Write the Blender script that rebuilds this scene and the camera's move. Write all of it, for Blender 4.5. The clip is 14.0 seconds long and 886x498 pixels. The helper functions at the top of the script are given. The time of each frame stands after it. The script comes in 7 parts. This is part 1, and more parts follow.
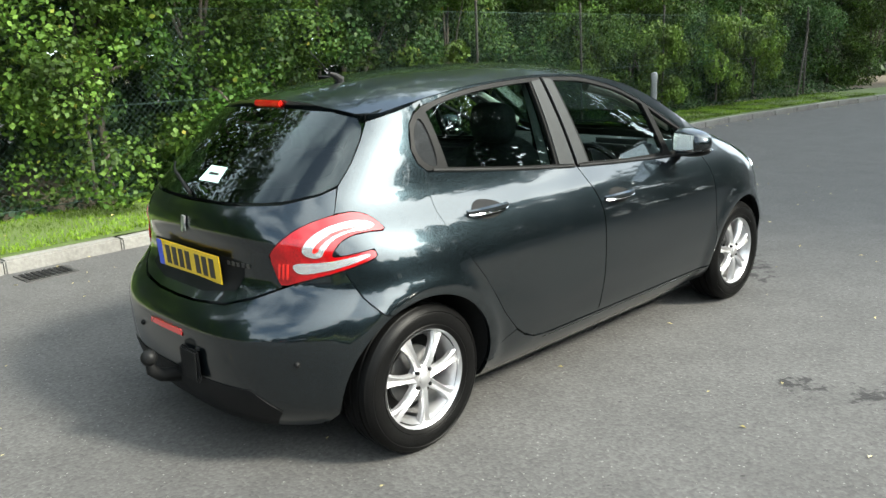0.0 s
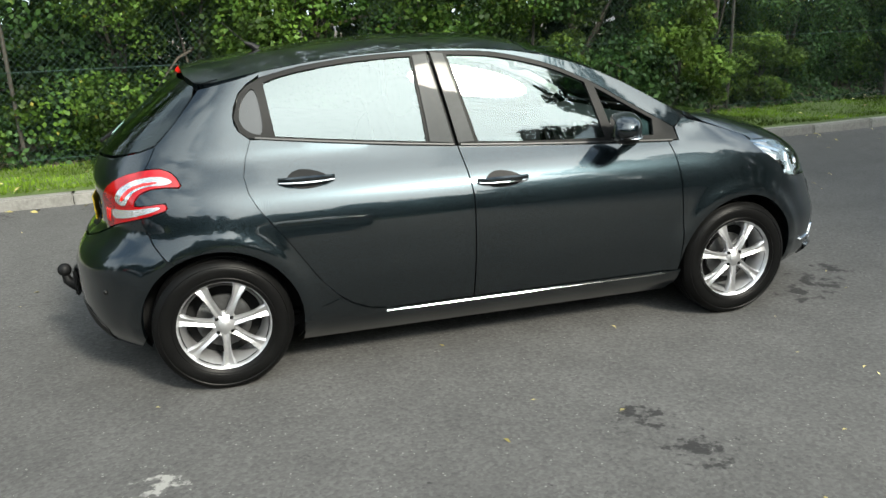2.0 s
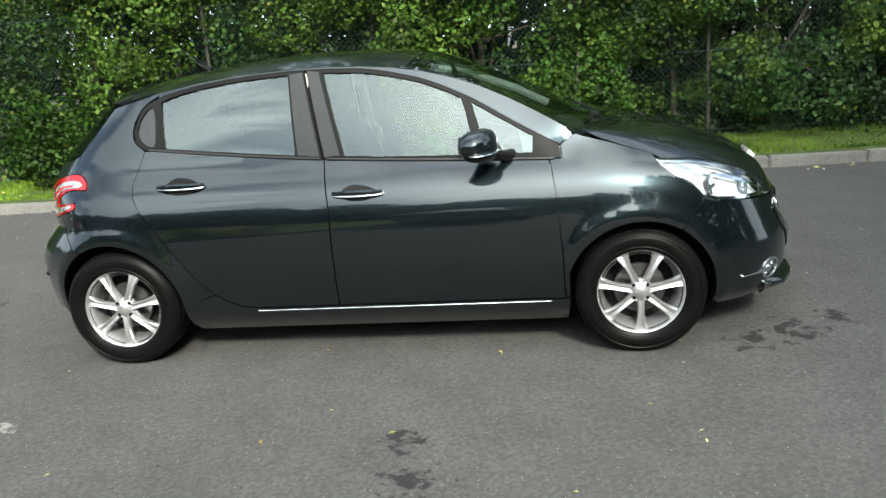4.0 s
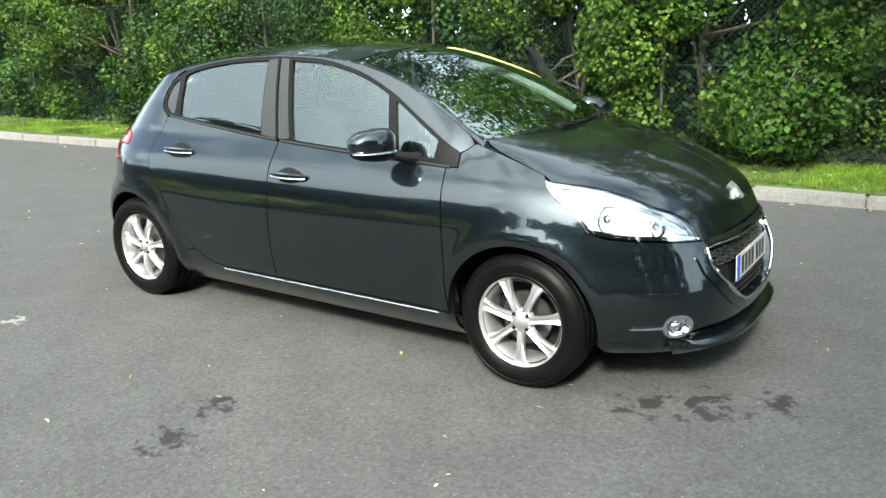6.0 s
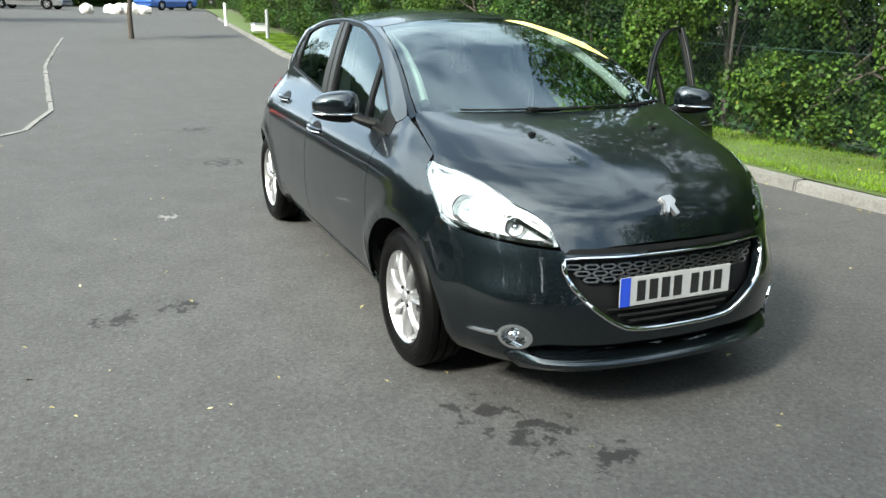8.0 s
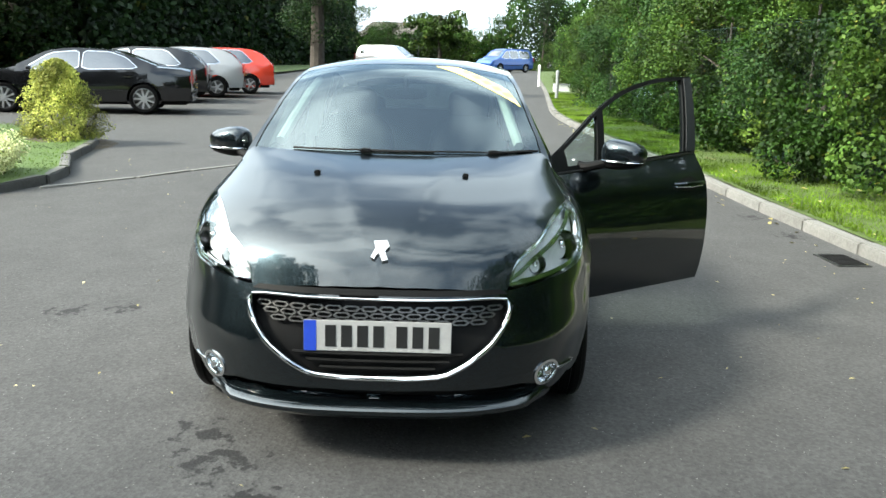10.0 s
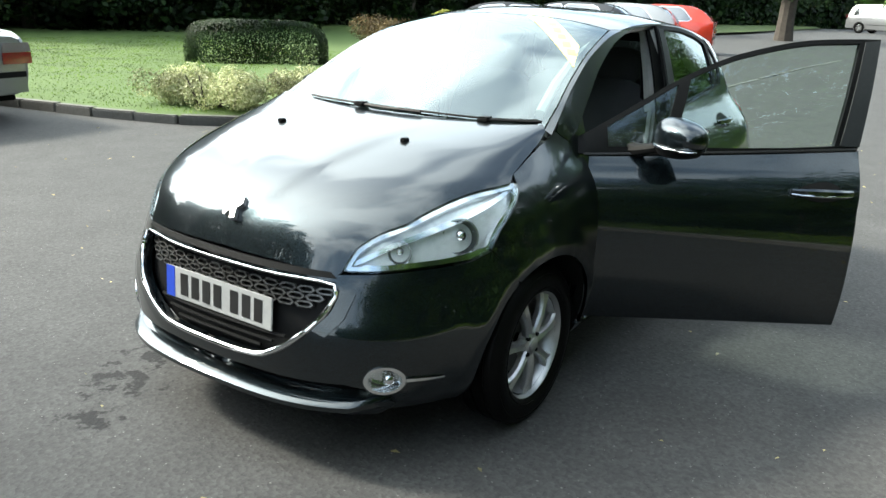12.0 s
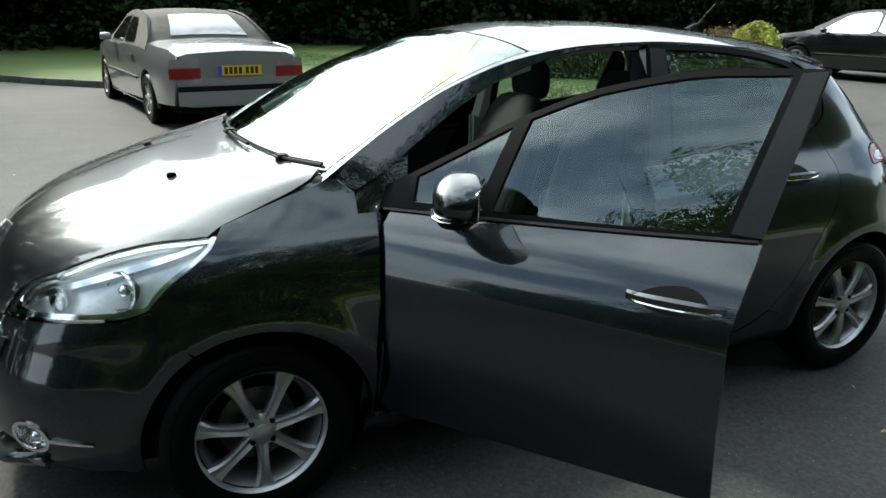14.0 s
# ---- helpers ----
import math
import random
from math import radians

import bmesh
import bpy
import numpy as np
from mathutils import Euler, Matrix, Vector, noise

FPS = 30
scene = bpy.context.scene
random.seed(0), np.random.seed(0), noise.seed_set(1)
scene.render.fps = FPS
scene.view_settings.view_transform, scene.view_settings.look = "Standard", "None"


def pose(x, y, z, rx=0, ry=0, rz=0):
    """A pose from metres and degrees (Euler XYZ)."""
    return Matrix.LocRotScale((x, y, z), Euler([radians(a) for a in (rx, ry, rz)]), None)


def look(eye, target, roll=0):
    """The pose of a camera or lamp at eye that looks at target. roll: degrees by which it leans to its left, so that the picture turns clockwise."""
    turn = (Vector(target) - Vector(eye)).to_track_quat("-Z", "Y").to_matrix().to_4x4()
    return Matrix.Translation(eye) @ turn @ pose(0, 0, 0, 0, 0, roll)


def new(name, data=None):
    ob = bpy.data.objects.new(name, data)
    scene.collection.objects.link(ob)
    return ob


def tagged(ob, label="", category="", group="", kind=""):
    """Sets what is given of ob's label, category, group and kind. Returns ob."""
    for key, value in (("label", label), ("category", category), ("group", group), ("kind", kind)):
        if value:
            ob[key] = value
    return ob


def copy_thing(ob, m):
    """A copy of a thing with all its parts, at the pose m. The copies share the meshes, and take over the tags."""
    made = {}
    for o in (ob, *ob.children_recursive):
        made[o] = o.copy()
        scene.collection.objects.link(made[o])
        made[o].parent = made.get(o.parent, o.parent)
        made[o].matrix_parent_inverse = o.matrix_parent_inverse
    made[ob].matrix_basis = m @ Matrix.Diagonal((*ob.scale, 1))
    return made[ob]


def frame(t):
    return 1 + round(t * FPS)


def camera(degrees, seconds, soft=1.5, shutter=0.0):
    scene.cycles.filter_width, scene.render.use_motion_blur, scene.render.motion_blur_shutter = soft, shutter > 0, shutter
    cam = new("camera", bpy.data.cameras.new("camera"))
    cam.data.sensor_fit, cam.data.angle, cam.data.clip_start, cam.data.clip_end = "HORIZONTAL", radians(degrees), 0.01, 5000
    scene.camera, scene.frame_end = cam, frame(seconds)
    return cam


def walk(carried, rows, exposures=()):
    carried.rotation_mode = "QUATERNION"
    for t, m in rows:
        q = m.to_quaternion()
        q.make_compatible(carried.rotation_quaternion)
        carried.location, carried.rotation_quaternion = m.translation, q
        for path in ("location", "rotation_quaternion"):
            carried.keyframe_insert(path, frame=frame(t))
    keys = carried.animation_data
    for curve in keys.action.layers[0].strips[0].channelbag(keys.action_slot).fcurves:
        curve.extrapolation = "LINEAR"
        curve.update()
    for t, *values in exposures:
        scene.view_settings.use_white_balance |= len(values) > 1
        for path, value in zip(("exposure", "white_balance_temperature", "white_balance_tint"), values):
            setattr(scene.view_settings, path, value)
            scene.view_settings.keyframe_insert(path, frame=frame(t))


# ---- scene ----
cam = camera(58.4, 14.0, soft=1.5)
PATH = [
    (0, (-3.169, -2.927, 1.52), (-1.829, -1.524, 1.035), -2.1),
    (0.5, (-2.732, -3.279, 1.563), (-1.601, -1.713, 1.043), -0.9),
    (1, (-2.223, -3.561, 1.545), (-1.262, -1.914, 0.941), 2.6),
    (1.5, (-1.725, -3.888, 1.551), (-0.989, -2.106, 1.021), -0.9),
    (2, (-1.234, -4.118, 1.555), (-0.706, -2.276, 0.982), -1.9),
    (2.5, (-0.725, -4.226, 1.538), (-0.414, -2.311, 1.051), -3.0),
    (3, (-0.162, -4.372, 1.573), (-0.124, -2.454, 1.008), -3.2),
    (3.2, (0.059, -4.375, 1.544), (0.036, -2.453, 0.991), -4.6),
    (5.3, (2.117, -4.016, 1.478), (1.28, -2.276, 0.957), -0.9),
    (5.5, (2.302, -3.924, 1.512), (1.374, -2.24, 0.961), -2.1),
    (6, (2.774, -3.607, 1.482), (1.694, -2.007, 0.959), -1.3),
    (6.5, (3.236, -3.294, 1.467), (1.957, -1.847, 0.947), -1.0),
    (7, (3.562, -2.929, 1.461), (2.087, -1.684, 0.937), 0.5),
    (7.5, (3.9, -2.433, 1.492), (2.358, -1.269, 0.974), 0.4),
    (7.7, (4.033, -2.269, 1.495), (2.403, -1.25, 0.942), 1.2),
    (9.8, (4.663, 0.095, 1.457), (2.712, 0.175, 1.025), -0.3),
    (10, (4.644, 0.238, 1.453), (2.7, 0.227, 0.986), 1.4),
    (10.5, (4.55, 0.726, 1.462), (2.644, 0.409, 0.947), 0.4),
    (11, (4.289, 1.176, 1.485), (2.41, 0.671, 1.025), 2.4),
    (11.5, (4.044, 1.614, 1.504), (2.34, 0.724, 0.953), 1.3),
    (12, (3.634, 1.995, 1.465), (2.052, 0.928, 0.867), 2.4),
    (12.5, (3.221, 2.351, 1.44), (1.727, 1.151, 0.867), 0.9),
    (13, (2.797, 2.595, 1.45), (1.64, 1.097, 0.804), -0.0),
    (13.3, (2.465, 2.691, 1.501), (1.381, 1.149, 0.833), 0.8),
    (13.5, (2.217, 2.772, 1.5), (1.231, 1.14, 0.897), -0.8),
    (14, (1.729, 2.909, 1.53), (0.876, 1.201, 0.932), 0.9),
]
walk(cam, [(t, look(e, g, r)) for t, e, g, r in PATH], [(0, 1.57, 6700, 4), (.5, 1.2, 6700, 4), (1, 1.4, 6700, 4), (1.5, 1.2, 6700, 4), (2.2, .9, 6700, 4), (3, .8, 6700, 4), (5.5, 1.48, 6600, 3), (6.5, 1.55, 6600, 3), (7.5, 1.25, 6600, 3), (10, 1.35, 6600, 3), (11, 1.32, 6600, 3), (12.5, 1.45, 6600, 3), (13.2, 1.25, 6600, 3), (14, .95, 6600, 3)])
# ==== world, sun and exposure ====
SUN_AZ, SUN_EL = radians(-68), radians(38)  # from the front right
sun_way = Vector((math.cos(SUN_EL) * math.cos(SUN_AZ), math.cos(SUN_EL) * math.sin(SUN_AZ), math.sin(SUN_EL)))
world = bpy.data.worlds.new("sky")
scene.world = world
world.use_nodes = True
wn, wl = world.node_tree.nodes, world.node_tree.links
wn.clear()
w_out = wn.new("ShaderNodeOutputWorld")
w_bg = wn.new("ShaderNodeBackground")
w_sky = wn.new("ShaderNodeTexSky")
w_sky.sky_type, w_sky.sun_disc = "NISHITA", False
w_sky.sun_elevation, w_sky.sun_rotation = SUN_EL, math.pi / 2 - SUN_AZ
w_co = wn.new("ShaderNodeTexCoord")
w_map = wn.new("ShaderNodeMapping")
w_map.inputs["Scale"].default_value = (1, 1, 1.7)
w_map.inputs["Location"].default_value = (3.1, 1.7, .4)
w_cl = wn.new("ShaderNodeTexNoise")
w_cl.inputs["Scale"].default_value, w_cl.inputs["Detail"].default_value, w_cl.inputs["Roughness"].default_value = 2.2, 4.5, .5
w_rm = wn.new("ShaderNodeValToRGB")
w_rm.color_ramp.elements[0].position, w_rm.color_ramp.elements[1].position = .41, .56
w_rm.color_ramp.elements[0].color = (.22, .22, .22, 1)  # a thin veil between the clouds
w_mx = wn.new("ShaderNodeMixRGB")
# clouds shine brighter towards the sun
w_dot = wn.new("ShaderNodeVectorMath")
w_dot.operation = "DOT_PRODUCT"
w_dot.inputs[1].default_value = sun_way
w_pow = wn.new("ShaderNodeMath")
w_pow.operation, w_pow.use_clamp = "POWER", True
w_pow.inputs[1].default_value = 3.5
w_pos = wn.new("ShaderNodeMath")
w_pos.operation = "MAXIMUM"
w_pos.inputs[1].default_value = 0
w_lit = wn.new("ShaderNodeMixRGB")
w_lit.inputs["Color1"].default_value = (8.7, 10.0, 11.5, 1)
w_lit.inputs["Color2"].default_value = (42, 43.5, 44.5, 1)
wl.new(w_co.outputs["Generated"], w_dot.inputs[0])
wl.new(w_dot.outputs["Value"], w_pos.inputs[0])
wl.new(w_pos.outputs[0], w_pow.inputs[0])
wl.new(w_pow.outputs[0], w_lit.inputs["Fac"])
wl.new(w_lit.outputs["Color"], w_mx.inputs["Color2"])
w_bg.inputs["Strength"].default_value = .10
wl.new(w_co.outputs["Generated"], w_map.inputs["Vector"])
wl.new(w_map.outputs["Vector"], w_cl.inputs["Vector"])
wl.new(w_cl.outputs["Fac"], w_rm.inputs["Fac"])
# thin haze fills the sky round the sun
w_hz = wn.new("ShaderNodeMath")
w_hz.operation, w_hz.use_clamp = "MULTIPLY", True
w_hz.inputs[1].default_value = 1.3
w_mm = wn.new("ShaderNodeMath")
w_mm.operation = "MAXIMUM"
wl.new(w_pow.outputs[0], w_hz.inputs[0])
wl.new(w_hz.outputs[0], w_mm.inputs[0])
wl.new(w_rm.outputs["Color"], w_mm.inputs[1])
# and whitens it towards the horizon
w_sep = wn.new("ShaderNodeSeparateXYZ")
w_inv, w_low, w_m2 = wn.new("ShaderNodeMath"), wn.new("ShaderNodeMath"), wn.new("ShaderNodeMath")
w_inv.operation, w_inv.use_clamp, w_low.operation, w_m2.operation = "SUBTRACT", True, "POWER", "MAXIMUM"
w_inv.inputs[0].default_value, w_low.inputs[1].default_value = 1.0, 3.2
wl.new(w_co.outputs["Generated"], w_sep.inputs[0])
wl.new(w_sep.outputs["Z"], w_inv.inputs[1])
wl.new(w_inv.outputs[0], w_low.inputs[0])
wl.new(w_low.outputs[0], w_m2.inputs[0])
wl.new(w_mm.outputs[0], w_m2.inputs[1])
wl.new(w_m2.outputs[0], w_mx.inputs["Fac"])
w_hsv = wn.new("ShaderNodeHueSaturation")
w_hsv.inputs["Saturation"].default_value = 1.3
wl.new(w_sky.outputs["Color"], w_hsv.inputs["Color"])
wl.new(w_hsv.outputs["Color"], w_mx.inputs["Color1"])
wl.new(w_mx.outputs["Color"], w_bg.inputs["Color"])
wl.new(w_bg.outputs["Background"], w_out.inputs["Surface"])
sun = new("sun", bpy.data.lights.new("sun", "SUN"))
sun.data.energy, sun.data.angle, sun.data.color = 5.0, radians(9), (1, .945, .86)
sun.matrix_world = look(sun_way * 50, (0, 0, 0))


# ==== materials ====
def nodes_of(name):
    m = bpy.data.materials.new(name)
    m.use_nodes = True
    nt = m.node_tree
    return m, nt, nt.nodes["Principled BSDF"]


def surface(name, c1, c2=None, scale=8.0, fine=60.0, rough=.6, metal=0.0, bump=0.0, coat=0.0, spec=.5, vary=0.0, rough_var=.08):
    """A plain surface with stains at one scale, grain at another, and relief."""
    m, nt, p = nodes_of(name)
    c2 = c2 or tuple(c * .82 for c in c1)
    co = nt.nodes.new("ShaderNodeTexCoord")
    big, small = nt.nodes.new("ShaderNodeTexNoise"), nt.nodes.new("ShaderNodeTexNoise")
    big.inputs["Scale"].default_value, big.inputs["Detail"].default_value = scale, 6
    small.inputs["Scale"].default_value, small.inputs["Detail"].default_value = fine, 3
    nt.links.new(co.outputs["Object"], big.inputs["Vector"])
    nt.links.new(co.outputs["Object"], small.inputs["Vector"])
    add = nt.nodes.new("ShaderNodeMath")
    add.operation = "MULTIPLY_ADD"
    add.inputs[1].default_value = .45
    nt.links.new(small.outputs["Fac"], add.inputs[0])
    half_of = nt.nodes.new("ShaderNodeMath")
    half_of.operation = "MULTIPLY"
    half_of.inputs[1].default_value = .55
    nt.links.new(big.outputs["Fac"], half_of.inputs[0])
    nt.links.new(half_of.outputs[0], add.inputs[2])
    ramp = nt.nodes.new("ShaderNodeValToRGB")
    ramp.color_ramp.elements[0].position, ramp.color_ramp.elements[1].position = .34, .66
    ramp.color_ramp.elements[0].color, ramp.color_ramp.elements[1].color = (*c1, 1), (*c2, 1)
    nt.links.new(add.outputs[0], ramp.inputs["Fac"])
    colour = ramp.outputs["Color"]
    if vary:
        info = nt.nodes.new("ShaderNodeObjectInfo")
        hsv = nt.nodes.new("ShaderNodeHueSaturation")
        rng = nt.nodes.new("ShaderNodeMapRange")
        rng.inputs["To Min"].default_value, rng.inputs["To Max"].default_value = 1 - vary, 1 + vary
        nt.links.new(info.outputs["Random"], rng.inputs["Value"])
        nt.links.new(rng.outputs["Result"], hsv.inputs["Value"])
        nt.links.new(colour, hsv.inputs["Color"])
        colour = hsv.outputs["Color"]
    nt.links.new(colour, p.inputs["Base Color"])
    rr = nt.nodes.new("ShaderNodeMapRange")
    rr.inputs["To Min"].default_value, rr.inputs["To Max"].default_value = max(rough - rough_var, .02), min(rough + rough_var, 1)
    nt.links.new(big.outputs["Fac"], rr.inputs["Value"])
    nt.links.new(rr.outputs["Result"], p.inputs["Roughness"])
    p.inputs["Metallic"].default_value = metal
    p.inputs["Specular IOR Level"].default_value = spec
    p.inputs["Coat Weight"].default_value = coat
    p.inputs["Coat Roughness"].default_value = .03
    if bump:
        b = nt.nodes.new("ShaderNodeBump")
        b.inputs["Strength"].default_value, b.inputs["Distance"].default_value = bump, .01
        nt.links.new(small.outputs["Fac"], b.inputs["Height"])
        nt.links.new(b.outputs["Normal"], p.inputs["Normal"])
    return m


def car_paint(name, c, metal=.75, rough=.32):
    """Metallic paint under clear lacquer, with fine flakes and a film of dust."""
    m, nt, p = nodes_of(name)
    co = nt.nodes.new("ShaderNodeTexCoord")
    flake = nt.nodes.new("ShaderNodeTexVoronoi")
    flake.inputs["Scale"].default_value = 900
    nt.links.new(co.outputs["Object"], flake.inputs["Vector"])
    dust = nt.nodes.new("ShaderNodeTexNoise")
    dust.inputs["Scale"].default_value, dust.inputs["Detail"].default_value = 3, 7
    nt.links.new(co.outputs["Object"], dust.inputs["Vector"])
    mix = nt.nodes.new("ShaderNodeMixRGB")
    mix.inputs["Color1"].default_value = (*[v * .8 for v in c], 1)
    mix.inputs["Color2"].default_value = (*[min(v * 1.25, 1) for v in c], 1)
    nt.links.new(flake.outputs["Color"], mix.inputs["Fac"])
    nt.links.new(mix.outputs["Color"], p.inputs["Base Color"])
    rr = nt.nodes.new("ShaderNodeMapRange")
    rr.inputs["To Min"].default_value, rr.inputs["To Max"].default_value = rough - .04, rough + .06
    nt.links.new(dust.outputs["Fac"], rr.inputs["Value"])
    nt.links.new(rr.outputs["Result"], p.inputs["Roughness"])
    cr = nt.nodes.new("ShaderNodeMapRange")
    cr.inputs["To Min"].default_value, cr.inputs["To Max"].default_value = .01, .05
    nt.links.new(dust.outputs["Fac"], cr.inputs["Value"])
    nt.links.new(cr.outputs["Result"], p.inputs["Coat Roughness"])
    p.inputs["Metallic"].default_value, p.inputs["Coat Weight"].default_value, p.inputs["Coat IOR"].default_value = metal, 1.0, 1.6
    p.inputs["Specular IOR Level"].default_value = .15
    return m


def glass(name, tint, base=.10, rough=.0):
    """A thin pane: clear through, with the gloss of both its faces."""
    m, nt, p = nodes_of(name)
    nt.nodes.remove(p)
    out = nt.nodes["Material Output"]
    tr, gl, mx = nt.nodes.new("ShaderNodeBsdfTransparent"), nt.nodes.new("ShaderNodeBsdfGlossy"), nt.nodes.new("ShaderNodeMixShader")
    lw, pw, mr = nt.nodes.new("ShaderNodeLayerWeight"), nt.nodes.new("ShaderNodeMath"), nt.nodes.new("ShaderNodeMapRange")
    lw.inputs["Blend"].default_value = .5
    pw.operation = "POWER"
    pw.inputs[1].default_value = 4.2
    mr.inputs["To Min"].default_value, mr.inputs["To Max"].default_value = base, 1
    tr.inputs["Color"].default_value = (*tint, 1)
    gl.inputs["Roughness"].default_value, gl.inputs["Color"].default_value = rough, (.87, .97, .97, 1)
    nt.links.new(lw.outputs["Facing"], pw.inputs[0])
    nt.links.new(pw.outputs[0], mr.inputs["Value"])
    nt.links.new(mr.outputs["Result"], mx.inputs[0])
    nt.links.new(tr.outputs[0], mx.inputs[1])
    nt.links.new(gl.outputs[0], mx.inputs[2])
    nt.links.new(mx.outputs[0], out.inputs["Surface"])
    return m


def leaf_mat(name, c1, c2, c3, rough=.55, glow=.3):
    """Leaves that differ one by one and in broad light and dark patches, and let some light through."""
    m, nt, p = nodes_of(name)
    geo = nt.nodes.new("ShaderNodeNewGeometry")
    ramp = nt.nodes.new("ShaderNodeValToRGB")
    e = ramp.color_ramp.elements
    e[0].position, e[0].color = 0, (*c1, 1)
    e[1].position, e[1].color = .98, (*c2, 1)
    last = e.new(1.0)
    last.color = (*c3, 1)
    nt.links.new(geo.outputs["Random Per Island"], ramp.inputs["Fac"])
    info = nt.nodes.new("ShaderNodeObjectInfo")
    hsv = nt.nodes.new("ShaderNodeHueSaturation")
    rng = nt.nodes.new("ShaderNodeMapRange")
    rng.inputs["To Min"].default_value, rng.inputs["To Max"].default_value = .75, 1.2
    nt.links.new(info.outputs["Random"], rng.inputs["Value"])
    # uneven tone in patches, with sunlit clumps and shaded gaps painted into it
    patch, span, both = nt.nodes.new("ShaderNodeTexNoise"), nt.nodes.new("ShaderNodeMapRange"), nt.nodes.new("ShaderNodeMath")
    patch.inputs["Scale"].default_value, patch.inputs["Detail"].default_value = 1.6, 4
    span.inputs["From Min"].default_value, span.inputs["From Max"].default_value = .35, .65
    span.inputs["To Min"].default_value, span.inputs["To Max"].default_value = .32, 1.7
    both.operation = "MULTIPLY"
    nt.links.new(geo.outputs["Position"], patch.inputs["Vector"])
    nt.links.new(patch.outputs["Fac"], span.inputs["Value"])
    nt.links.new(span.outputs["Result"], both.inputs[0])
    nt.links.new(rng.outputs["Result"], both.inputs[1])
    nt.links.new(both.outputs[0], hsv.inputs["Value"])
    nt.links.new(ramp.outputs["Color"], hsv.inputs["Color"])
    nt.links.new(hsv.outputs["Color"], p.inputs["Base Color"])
    p.inputs["Roughness"].default_value = rough
    p.inputs["Specular IOR Level"].default_value = .15
    tl, mx = nt.nodes.new("ShaderNodeBsdfTranslucent"), nt.nodes.new("ShaderNodeMixShader")
    nt.links.new(hsv.outputs["Color"], tl.inputs["Color"])
    mx.inputs[0].default_value = glow
    nt.links.new(p.outputs[0], mx.inputs[1])
    nt.links.new(tl.outputs[0], mx.inputs[2])
    nt.links.new(mx.outputs[0], nt.nodes["Material Output"].inputs["Surface"])
    return m


